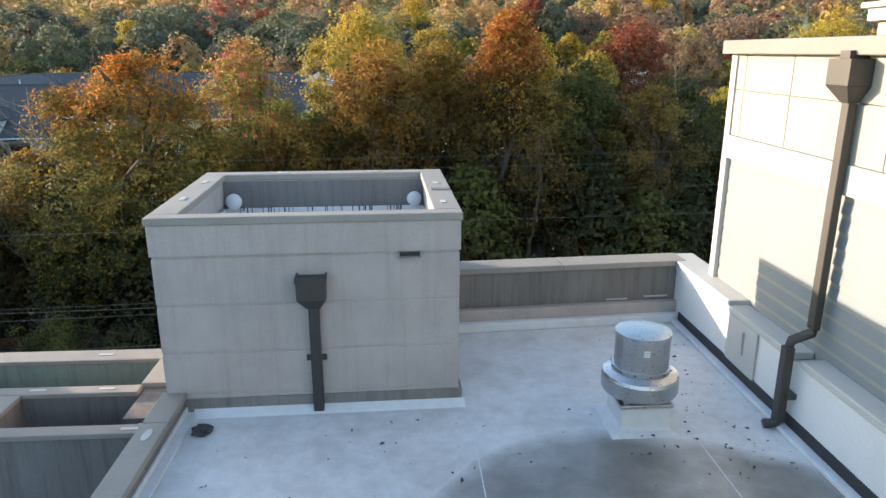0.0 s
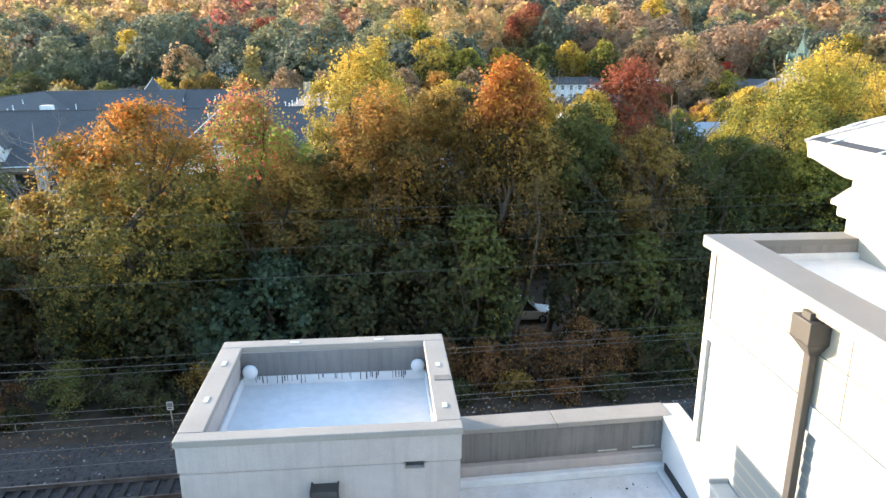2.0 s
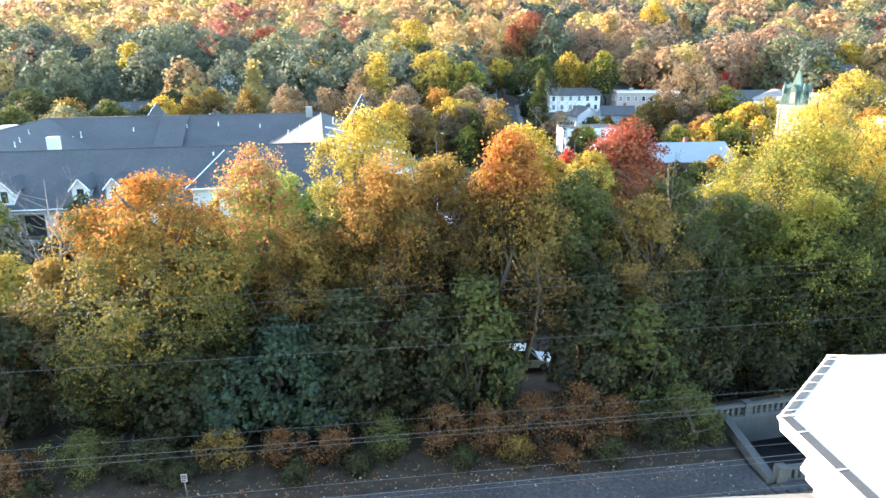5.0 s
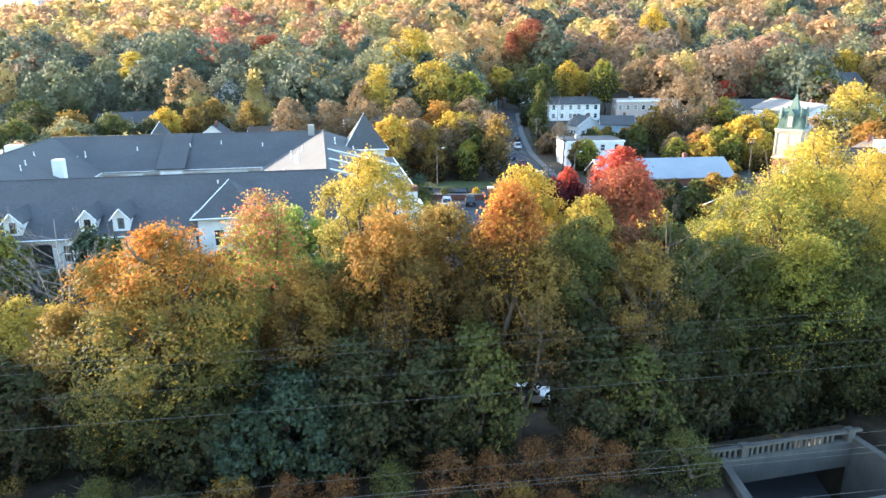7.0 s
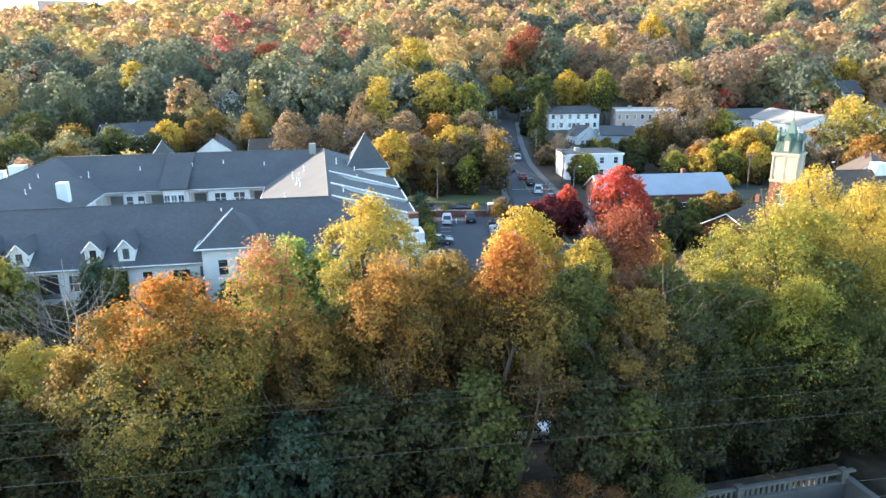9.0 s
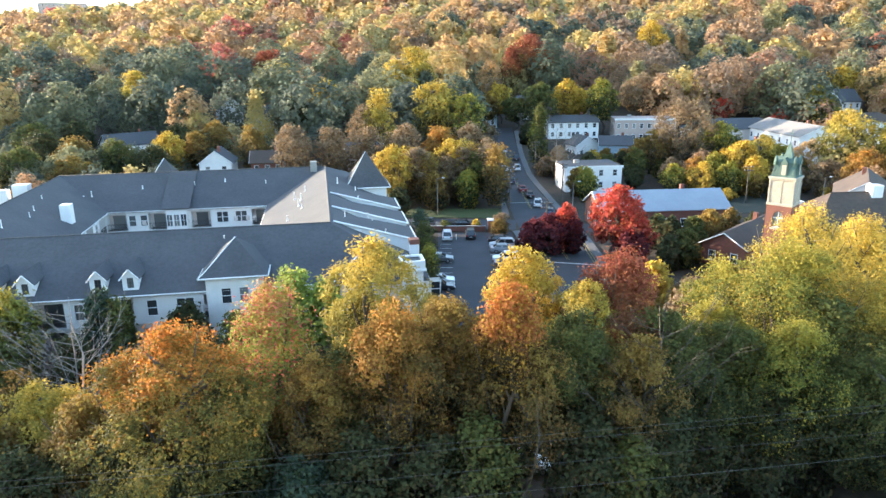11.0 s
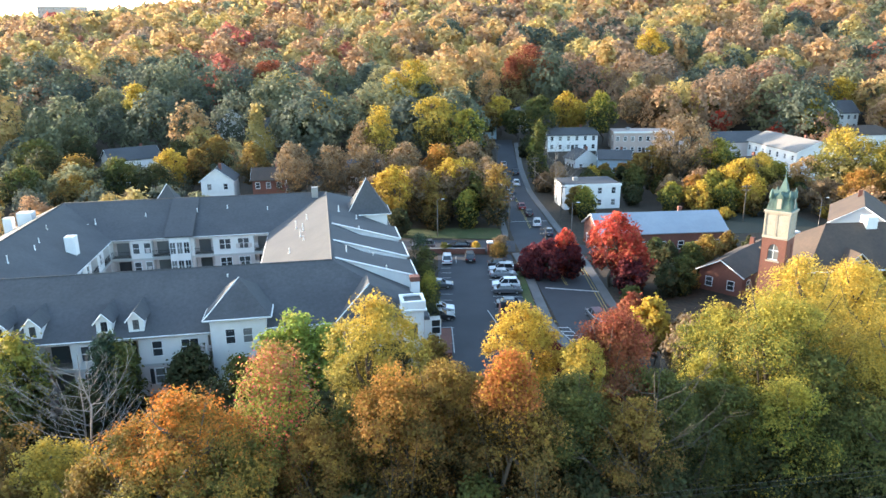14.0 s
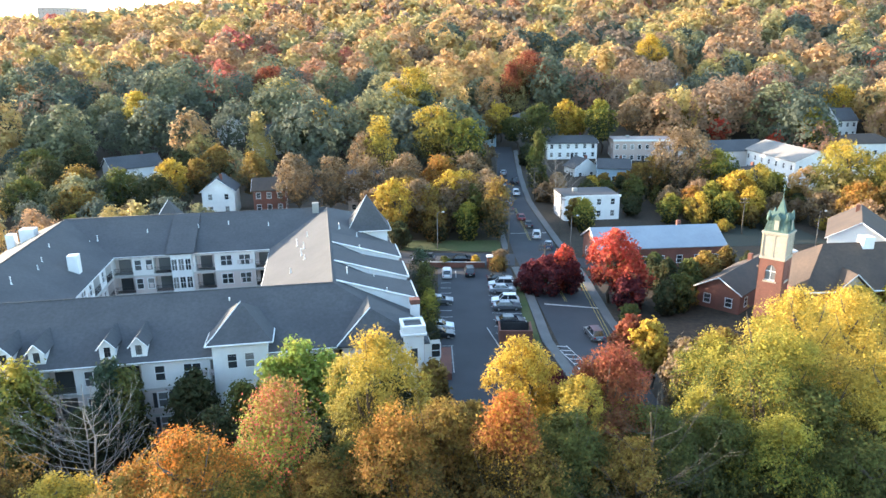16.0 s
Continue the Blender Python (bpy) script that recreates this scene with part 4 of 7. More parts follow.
part("lower_pipe", boxes((3.15, 3.24, -0.72, -0.61, 13.78, 14.6), bevel=0.01), LIT_BRONZE, td)
bm = bmesh.new()
tube(bm, [(3.195, -0.665, 13.85), (3.19, -0.665, 13.76), (3.06, -0.64, 13.74)], 0.058, 4)
part("shoe", bm, LIT_BRONZE, td)
part("bracket", boxes((3.2, 3.3, -0.76, -0.57, 14.06, 14.12), bevel=0.004), LIT_BRONZE, td)
bm = bmesh.new()
box(bm, 3.27, 3.49, -0.83, -0.5, 17.1, 17.33, 0.006)
box(bm, 3.31, 3.49, -0.74, -0.6, 17.33, 17.4)
a = [bm.verts.new(p) for p in ((3.37, -0.72, 16.95), (3.47, -0.72, 16.95), (3.47, -0.61, 16.95), (3.37, -0.61, 16.95))]
b = [bm.verts.new(p) for p in ((3.27, -0.83, 17.1), (3.49, -0.83, 17.1), (3.49, -0.5, 17.1), (3.27, -0.5, 17.1))]
for i in range(4):
    bm.faces.new((a[i], a[(i + 1) % 4], b[(i + 1) % 4], b[i]))
part("conductor_head", bm, LIT_BRONZE, td)

# hipped pavilion on the tower
pv = root("pavilion", NEAR, "white pavilion with a cornice and a low hipped shingle roof", "pavilion", kind="structure")
WHITE_ROOF = surface("pale_roof_shingles", (0.62, 0.6, 0.57), (0.52, 0.5, 0.48), 0.7, grain=12, stain=0.8, amount=0.18, bumps=0.2)


def ngon(off, z):
    """The pavilion's plan, grown outward by off."""
    s = 0.414 * off
    return [(5.25 - off, -9, z), (5.25 - off, 1.78 + s, z), (6.9 - s, 3.43 + off, z), (11, 3.43 + off, z), (13, -9, z)]


def ring_body(pts0, pts1, cap0=False, cap1=True):
    bm = bmesh.new()
    a = [bm.verts.new(p) for p in pts0]
    b = [bm.verts.new(p) for p in pts1]
    n = len(a)
    for i in range(n):
        bm.faces.new((a[i], b[i], b[(i + 1) % n], a[(i + 1) % n]))
    if cap1:
        bm.faces.new(b[::-1])
    if cap0:
        bm.faces.new(a)
    bmesh.ops.recalc_face_normals(bm, faces=bm.faces)
    return bm


part("wall", ring_body(ngon(0, 12.5), ngon(0, 18.5)), CREAM, pv)
part("cornice", ring_body(ngon(0.12, 17.75), ngon(0.12, 17.9), True), CREAM_TRIM, pv)
part("cornice_lip", ring_body(ngon(0.2, 17.9), ngon(0.2, 17.96), True), CREAM_TRIM, pv)
part("soffit", ring_body(ngon(0.1, 18.25), ngon(0.5, 18.5), True), WHITE, pv)
part("fascia", ring_body(ngon(0.52, 18.5), ngon(0.55, 18.68), True), WHITE, pv)
eave = ngon(0.58, 18.69)
bm = bmesh.new()
top = [(8.6, -6, 20.1), (8.6, 0.2, 20.1), (9.0, 0.45, 20.1), (11, 0.45, 20.1), (11.5, -6, 20.1)]
a = [bm.verts.new(p) for p in eave]
b = [bm.verts.new(p) for p in top]
for i in range(5):
    bm.faces.new((a[i], b[i], b[(i + 1) % 5], a[(i + 1) % 5]))
bm.faces.new(b[::-1])
bmesh.ops.recalc_face_normals(bm, faces=bm.faces)
part("roof", bm, WHITE_ROOF, pv, "pale shingle roof")
bm = bmesh.new()
for i in range(3):
    p, q = Vector(eave[i]), Vector(eave[i + 1])
    ins = [Vector(top[i]), Vector(top[i + 1])]
    pa, qa = p.lerp(ins[0], 0.012), q.lerp(ins[1], 0.012)
    pb, qb = p.lerp(ins[0], 0.041), q.lerp(ins[1], 0.041)
    poly(bm, [v + Vector((0, 0, 0.02)) for v in (pa, qa, qb, pb)])
part("gutter", bm, SHUTTER, pv, "dark gutter line along the eaves")
for i in range(2):
    n = 7 if i else 12
    for k in range(n):
        p, q = Vector(eave[i]).lerp(Vector(eave[i + 1]), (k + 0.5) / n), Vector(top[i]).lerp(Vector(top[i + 1]), (k + 0.5) / n)
        bm = bmesh.new()
        tube(bm, [p.lerp(q, 0.005) + Vector((0, 0, 0.03)), p.lerp(q, 0.055) + Vector((0, 0, 0.03))], 0.012, 4)
        part("gutter_strap", bm, WHITE, pv)
for i in (1, 2):
    bm = bmesh.new()
    tube(bm, [Vector(eave[i]) + Vector((0, 0, 0.02)), Vector(top[i]) + Vector((0, 0, 0.02))], 0.018, 5)
    part("hip_ridge", bm, WHITE_ROOF, pv)
bm = bmesh.new()
for k in range(1, 7):
    for i in (0, 1):
        f = 0.09 + 0.13 * k
        p0, p1 = Vector(eave[i]).lerp(Vector(top[i]), f), Vector(eave[i + 1]).lerp(Vector(top[i + 1]), f)
        for j in range(12):
            s0 = (j + 0.3 * (k % 2)) / 12
            q0, q1 = p0.lerp(p1, s0), p0.lerp(p1, s0 + 0.05)
            poly(bm, [q0 + Vector((0, 0, 0.008)), q1 + Vector((0, 0, 0.008)), q1 + Vector((0.02, 0, 0.03)), q0 + Vector((0.02, 0, 0.03))])
part("shingle_courses", bm, STUCCO_STAINED, pv)

# leaf debris on the deck
debris = bmesh.new()
for k in range(130):
    if rng.uniform() < 0.55:
        x, y = rng.normal(2.75, 0.35), rng.uniform(-1.6, 1.9)
    else:
        x, y = rng.uniform(-2.6, 3.0), rng.uniform(-1.6, -0.15)
    s = rng.uniform(0.008, 0.03)
    m = Matrix.Translation((x, y, DECK + 0.008 + 0.3 * s)) @ Euler((rng.uniform(-0.5, 0.5), rng.uniform(-0.5, 0.5), rng.uniform(0, 6))).to_matrix().to_4x4()
    vs = [debris.verts.new(m @ Vector(p)) for p in ((-s, -s * 0.4, 0), (0, -s * 0.6, s * 0.3), (s, 0.1 * s, 0), (0.1 * s, s * 0.6, s * 0.4))]
    debris.faces.new(vs)
near("leaf_debris", debris, SHUTTER, "small dark dead leaves on the roof deck", "leaves", "stuff")
rag = bmesh.new()
bmesh.ops.create_icosphere(rag, subdivisions=3, radius=0.1, matrix=Matrix.Diagonal((1.0, 0.8, 0.55, 1)))
for v in rag.verts:
    v.co *= 1 + 0.5 * noise.noise(v.co * 22)
    v.co.z = max(v.co.z, -0.03)
tagged(link("debris_clump", rag, SHUTTER, m=NEAR @ Matrix.Translation((-2.62, -0.42, DECK + 0.035))), "dark clump of wet leaves in the deck's corner", "debris")

# ---- apartment building round a courtyard ----
APT = pose(-14.2, 79.4, 0, 0, 0, 10.0)
apt = root("apartment_building", APT, "pale three-storey apartment building with grey shingle roofs round a courtyard", "building")
RU, RV = 42.5, 40.0
EAVE, RIDGE, HALF = 9.65, 14.1, 9.3
VO, VR = -10.3, -1.5  # front eave and front ridge


def rect(u0, u1, v0, v1, z):
    return [(u0, v0, z), (u1, v0, z), (u1, v1, z), (u0, v1, z)]


outer = rect(-RU - HALF, HALF + 1.2, VO, RV + HALF, EAVE)
ridge = rect(-RU, 0.3, VR, RV, RIDGE)
inner = rect(-RU + HALF, -HALF, HALF + VR, RV - HALF, EAVE)
for i in range(4):
    j = (i + 1) % 4
    for a, b in ((outer, ridge), (ridge, inner)):
        q = [a[i], a[j], b[j], b[i]]
        bm = bmesh.new()
        slab(bm, q, 0.22)
        part("roof_slope", bm, SHINGLE, apt, "grey asphalt shingles")
for i in range(4):
    j = (i + 1) % 4
    for ring, name in ((outer, "gutter"), (inner, "gutter")):
        bm = bmesh.new()
        tube(bm, [Vector(ring[i]) - Vector((0, 0, 0.1)), Vector(ring[j]) - Vector((0, 0, 0.1))], 0.085, 6)
        part(name, bm, WHITE, apt, "white gutter")
    bm = bmesh.new()
    tube(bm, [Vector(ridge[i]), Vector(ridge[j])], 0.1, 6)
    part("ridge_cap", bm, SHINGLE, apt)

STOREYS = [(0.2, 3.1), (3.1, 6.2), (6.2, 9.3)]


def window_at(parent, m, w, h, shutters=False, lights=2):
    """A framed window in the wall plane at m (x along the wall, -y outwards), its middle at m."""
    bm = boxes((-w / 2 - 0.1, w / 2 + 0.1, -0.05, 0.02, h / 2, h / 2 + 0.12), (-w / 2 - 0.1, w / 2 + 0.1, -0.08, 0.02, -h / 2 - 0.12, -h / 2), (-w / 2 - 0.1, -w / 2, -0.05, 0.02, -h / 2, h / 2), (w / 2, w / 2 + 0.1, -0.05, 0.02, -h / 2, h / 2))
    for k in range(1, lights):
        x = -w / 2 + w * k / lights
        box(bm, x - 0.05, x + 0.05, -0.04, 0.08, -h / 2, h / 2)
    box(bm, -w / 2, w / 2, -0.02, 0.09, -0.03, 0.03)
    win = link("window", bm, WHITE, parent)
    win.matrix_basis = m
    pane = part("pane", box(bmesh.new(), -w / 2, w / 2, 0.08, 0.1, -h / 2, h / 2), GLASS, win)
    if shutters:
        for s in (-1, 1):
            part("shutter", box(bmesh.new(), s * (w / 2 + 0.36) - 0.2, s * (w / 2 + 0.36) + 0.2, -0.05, 0.0, -h / 2 - 0.05, h / 2 + 0.05, 0.01), SHUTTER, win, "dark shutter")
    return win


def window_again(win, parent, m):
    o = share("window", win, parent, m)
    for c in win.children:
        k = share(c.name.split(".")[0], c, o, c.matrix_basis.copy())
        if "label" in c:
            k["label"] = c["label"]
    return o


def balcony_at(parent, m, w, h):
    """The recess's back, glass door and railing of a balcony; the middle of its floor front edge at m."""
    bal = link("balcony", boxes((-w / 2, w / 2, -0.12, 1.5, -0.16, 0.0)), CREAM_TRIM, parent)
    bal.matrix_basis = m
    part("back_wall", box(bmesh.new(), -w / 2, w / 2, 1.45, 1.5, 0, h), TAUPE, bal)
    part("glass_door", box(bmesh.new(), -0.9, 0.9, 1.4, 1.449, 0.05, 2.1), GLASS, bal)
    bm = boxes((-w / 2, w / 2, -0.06, -0.02, 0.98, 1.04), (-w / 2, w / 2, -0.06, -0.02, 0.06, 0.1))
    n = int(w / 0.14)
    for k in range(n + 1):
        x = -w / 2 + w * k / n
        box(bm, x - 0.012, x + 0.012, -0.05, -0.03, 0.1, 0.98)
    part("railing", bm, SHUTTER, bal, "dark metal railing")
    return bal


def balcony_again(b, parent, m):
    o = share("balcony", b, parent, m)
    for c in b.children:
        k = share(c.name.split(".")[0], c, o, c.matrix_basis.copy())
        if "label" in c:
            k["label"] = c["label"]
    return o


WIN2 = WIN1 = BALC = WINS = None


def facade(m, length, plan, shutter_floors=(0, 1)):
    """A three-storey wall along x at m; plan lists (x, kind) bays: d double window, s single window, b balcony, v small vent."""
    global WIN2, WIN1, BALC, WINS
    for fl, (z0, z1) in enumerate(STOREYS):
        holes = []
        for x, k in plan:
            if k == "b":
                holes.append((x - 1.45, x + 1.45, z0 + 0.3, z1 - 0.25))
            else:
                w = 1.7 if k == "d" else 0.95
                holes.append((x - w / 2, x + w / 2, z0 + 0.95, z0 + 2.6))
        bm = holed_wall(bmesh.new(), length, z0, z1, holes, 0.12)
        for h in holes:
            if h[1] - h[0] > 2.5:
                q = [(h[0], h[2]), (h[1], h[2]), (h[1], h[3]), (h[0], h[3])]
                for (ax, az), (bx, bz) in zip(q, q[1:] + q[:1]):
                    poly(bm, [(ax, 0.12, az), (bx, 0.12, bz), (bx, 1.5, bz), (ax, 1.5, az)])
        w = part("storey_wall", bm, SIDING if fl == 2 else TAUPE, apt, "cream siding" if fl == 2 else "taupe siding")
        w.matrix_basis = m
        for x, k in plan:
            if k == "b":
                mm = m @ Matrix.Translation((x, 0, z0 + 0.3))
                if BALC is None:
                    BALC = balcony_at(apt, mm, 2.9, z1 - z0 - 0.55)
                else:
                    balcony_again(BALC, apt, mm)
            else:
                mm = m @ Matrix.Translation((x, 0, z0 + 1.775))
                if k == "d":
                    if WIN2 is None:
                        WIN2 = window_at(apt, mm, 1.7, 1.65)
                    else:
                        window_again(WIN2, apt, mm)
                elif fl in shutter_floors and k == "s":
                    if WINS is None:
                        WINS = window_at(apt, mm, 0.95, 1.65, True, 1)
                    else:
                        window_again(WINS, apt, mm)
                else:
                    if WIN1 is None:
                        WIN1 = window_at(apt, mm, 0.95, 1.65, False, 1)
                    else:
                        window_again(WIN1, apt, mm)
            if k in "db":
                part("wall_vent", box(bmesh.new(), -0.3, 0.3, -0.05, 0.0, -0.35, 0.35), TAUPE, apt).matrix_basis = m @ Matrix.Translation((x + (2.0 if k == "d" else -2.1), 0, z0 + 1.4))
        if fl:
            part("band_board", box(bmesh.new(), 0, length, -0.06, 0.0, z0 - 0.12, z0 + 0.12), CREAM_TRIM, apt).matrix_basis = m
    part("brick_base", box(bmesh.new(), 0, length, -0.08, 0.3, -1.5, 0.5), BRICK, apt).matrix_basis = m


WI = 0.55
front = Matrix.Translation((-RU - HALF + WI, VO + WI, 0))
LF = RU + 2 * HALF - 2 * WI + 1.2
facade(front, LF, [(3.2 + 3.3 * i, k) for i, k in enumerate("dbdsbdbdbsdbsssbdbs")])
# courtyard faces
facade(Matrix.Translation((-RU + HALF - WI, RV - HALF + WI, 0)), RU - 2 * HALF + 2 * WI, [(1.5, "b"), (3.8, "s"), (5.5, "s"), (7.6, "b"), (14.1, "b"), (17.4, "d"), (20.3, "d"), (23.4, "b")], ())
facade(Matrix.Translation((-RU + HALF - WI, HALF - WI, 0)) @ Matrix.Rotation(radians(90), 4, "Z"), RV - 2 * HALF + 2 * WI, [(2.2 + 3.0 * i, k) for i, k in enumerate("bsdsbsb")], ())
# plain outer and remaining walls
part("wall_east", box(bmesh.new(), HALF + 1.2 - WI - 0.3, HALF + 1.2 - WI, VO + WI + 0.01, RV + HALF - WI, -1, 9.4), TAUPE, apt)
part("wall_north", box(bmesh.new(), -RU - HALF + WI, HALF, RV + HALF - WI - 0.3, RV + HALF - WI, -1, 9.4), TAUPE, apt)
part("wall_west", box(bmesh.new(), -RU - HALF + WI, -RU - HALF + WI + 0.3, VO + WI + 0.01, RV + HALF - WI, -1, 9.4), TAUPE, apt)
part("court_wall", box(bmesh.new(), -HALF + WI - 0.3, -HALF + WI, HALF - WI, RV - HALF + WI, -1, 9.4), TAUPE, apt)
part("court_wall", box(bmesh.new(), -RU + HALF, -HALF, HALF + VR - WI - 0.3, HALF + VR - WI, -1, 9.4), TAUPE, apt)
part("court_floor", box(bmesh.new(), -RU + HALF, -HALF, HALF, RV - HALF, -0.3, 0.1), GRASS, apt)


def slope_z(v):
    return EAVE + (v - VO) / (VR - VO) * (RIDGE - EAVE)


def gable_dormer(u, v0=VO + 0.7):
    """A small white gabled dormer on the front slope."""
    z0 = slope_z(v0)
    w, h, g = 0.76, 1.4, 0.85
    d = part("dormer", holed_wall(bmesh.new(), 2 * w, 0, h, [(w - 0.32, w + 0.32, 0.2, 1.3)], 0.1), WHITE, apt, "white gabled dormer")
    d.matrix_basis = Matrix.Translation((u - w, v0, z0))
    bm = bmesh.new()
    back = h / (RIDGE - EAVE) * (VR - VO)
    backr = (h + g) / (RIDGE - EAVE) * (VR - VO)
    poly(bm, [(0, 0, h), (2 * w, 0, h), (w, 0, h + g)])
    part("gable", bm, WHITE, d)
    for x in (0, 2 * w):
        bm = bmesh.new()
        poly(bm, [(x, 0, 0), (x, 0, h), (x, back, h)])
        part("cheek", bm, WHITE, d)
    bm = bmesh.new()
    o = 0.22
    s = g / w
    for sx in (-1, 1):
        e = w + sx * (w + o)
        q = [(e, -0.3, h - o * s), (w, -0.3, h + g), (w, backr, h + g), (e, back - 0.2, h - o * s)]
        if sx > 0:
            q = q[::-1]
        slab(bm, [(a, b, c + 0.07) for a, b, c in q], 0.1)
    part("dormer_roof", bm, SHINGLE, d)
    bm = bmesh.new()
    for sx in (-1, 1):
        tube(bm, [(w + sx * (w + o), -0.31, h - o * s), (w, -0.31, h + g + 0.02)], 0.07, 4)
    part("rake_board", bm, WHITE, d)
    part("pane", box(bmesh.new(), w - 0.32, w + 0.32, 0.07, 0.1, 0.2, 1.3), GLASS, d)
    part("sash", boxes((w - 0.32, w + 0.32, 0.02, 0.08, 0.74, 0.79), (w - 0.03, w + 0.03, 0.02, 0.08, 0.2, 1.3)), SHUTTER, d)


for u in (-33.2, -30.1, -23.3, -20.2, -39.8, -43.3):
    gable_dormer(u)


def pyramid_tower(u0, u1, v0, v1, z0, z1, apex, o=0.5, wall=WHITE, label="", flare=True):
    t = part("corner_tower", holed_wall(bmesh.new(), u1 - u0, z0, z1, [((u1 - u0) / 2 - 1.35, (u1 - u0) / 2 - 0.45, z1 - 3.0, z1 - 1.4), ((u1 - u0) / 2 + 0.45, (u1 - u0) / 2 + 1.35, z1 - 3.0, z1 - 1.4)], 0.1), wall, apt, label)
    t.matrix_basis = Matrix.Translation((u0, v0, 0))
    part("side_wall", boxes((0, 0.1, 0.001, v1 - v0, z0, z1), (u1 - u0 - 0.1, u1 - u0, 0.001, v1 - v0, z0, z1), (0.1, u1 - u0 - 0.1, v1 - v0 - 0.1, v1 - v0, z0, z1)), wall, t)
    for s in (-0.9, 0.9):
        x = (u1 - u0) / 2 + s
        part("pane", box(bmesh.new(), x - 0.45, x + 0.45, 0.07, 0.09, z1 - 3.0, z1 - 1.4), GLASS, t)
        part("window_frame", boxes((x - 0.5, x + 0.5, -0.04, 0.0, z1 - 3.1, z1 - 3.0), (x - 0.5, x + 0.5, -0.04, 0.0, z1 - 1.4, z1 - 1.3), (x - 0.45, x + 0.45, 0.0, 0.06, z1 - 2.23, z1 - 2.17)), WHITE, t)
    cx, cy = (u1 - u0) / 2, (v1 - v0) / 2
    bm = bmesh.new()
    prev = None
    prof = [(1.0, z1 - 0.05), (0.8, z1 + 0.16 * (apex - z1)), (0.0, apex)] if flare else [(1.0, z1), (0.5, (z1 + apex) / 2), (0, apex)]
    for f, z in prof:
        ex, ey = (cx + o) * f, (cy + o) * f
        ring = [bm.verts.new((cx + sx * ex, cy + sy * ey, z)) for sx, sy in ((-1, -1), (1, -1), (1, 1), (-1, 1))] if f else [bm.verts.new((cx, cy, z))]
        if prev:
            for i in range(4):
                if len(ring) == 4:
                    bm.faces.new((prev[i], prev[(i + 1) % 4], ring[(i + 1) % 4], ring[i]))
                else:
                    bm.faces.new((prev[i], prev[(i + 1) % 4], ring[0]))
        else:
            bm.faces.new(ring[::-1])
        prev = ring
    part("tower_roof", bm, SHINGLE, t)
    bm = bmesh.new()
    pts = [(cx - (cx + o) * f, cy - (cy + o) * f, z + 0.03) for f, z in prof]
    tube(bm, pts, 0.07, 4)
    part("hip_flashing", bm, WHITE, t)
    bm = bmesh.new()
    e = [(cx + sx * (cx + o), cy + sy * (cy + o), z1 - 0.1) for sx, sy in ((-1, -1), (1, -1), (1, 1), (-1, 1), (-1, -1))]
    for a, b in zip(e, e[1:]):
        tube(bm, [a, b], 0.1, 4)
    part("tower_gutter", bm, WHITE, t)
    return t


pyramid_tower(-12.75, -7.0, -10.45, -2.6, -1, 11.2, 14.25, 0.6, WHITE, "white projecting bay under a flared hip roof")
pyramid_tower(3.9, 10.0, 30.6, 36.4, 6, 12.0, 17.4, 0.6, WHITE, "white turret under a steep pyramid roof")
pyramid_tower(-29.4, -24.4, 41.6, 46.6, 6, 11.5, 15.9, 0.5, SIDING, "turret with a pyramid roof behind the ridge")
# courtyard bay
bay = part("courtyard_bay", box(bmesh.new(), -24.7, -21.6, RV - HALF - 0.5, RV - HALF + 1.0, 0, 9.7), WHITE, apt, "white three-storey bay with large windows")
bm = bmesh.new()
slab(bm, [(-25.3, RV - HALF - 0.9, 10.0), (-21.0, RV - HALF - 0.9, 10.0), (-21.0, RV, RIDGE + 0.08), (-25.3, RV, RIDGE + 0.08)], 0.2)
part("bay_roof", bm, SHINGLE, bay)
for fl in (2.0, 5.0, 8.0):
    for k in range(3):
        x = -24.2 + 1.05 * k
        part("bay_window", box(bmesh.new(), x - 0.38, x + 0.38, RV - HALF - 0.53, RV - HALF - 0.5, fl - 0.9, fl + 0.9), GLASS, bay)
        part("bay_mullion", boxes((x - 0.03, x + 0.03, RV - HALF - 0.56, RV - HALF - 0.53, fl - 0.9, fl + 0.9), (x - 0.38, x + 0.38, RV - HALF - 0.56, RV - HALF - 0.53, fl - 0.03, fl + 0.03)), WHITE, bay)

# shed dormers on the east slope
for v0, v1 in ((-2.0, 4.6), (6.3, 13.4), (15.5, 22.6)):
    zo = RIDGE - 2.5
    bm = bmesh.new()
    slab(bm, [(0.7, v0 + 1.8, RIDGE - 0.12), (10.4, v0, zo), (10.4, v1, zo), (0.7, v1, RIDGE - 0.12)], 0.18)
    sd = part("shed_dormer", bm, SHINGLE, apt, "low shed dormer with white cheeks")
    bm = bmesh.new()
    for v in (v0 + 0.1, v1 - 0.1):
        poly(bm, [(0.7, v + (1.8 if v < v1 - 1 else 0), RIDGE - 0.3), (10.2, v, zo - 0.1), (10.2, v, EAVE - 0.3)])
    poly(bm, [(10.2, v0 + 0.1, zo - 0.1), (10.2, v1 - 0.1, zo - 0.1), (10.2, v1 - 0.1, EAVE - 0.3), (10.2, v0 + 0.1, EAVE - 0.3)])
    part("cheek", bm, WHITE, sd)
    bm = bmesh.new()
    tube(bm, [(0.7, v0 + 1.75, RIDGE - 0.17), (10.4, v0 - 0.05, zo - 0.05)], 0.14, 4)
    tube(bm, [(10.45, v0 - 0.05, zo - 0.05), (10.45, v1, zo - 0.05)], 0.14, 4)
    part("rake_board", bm, WHITE, sd)

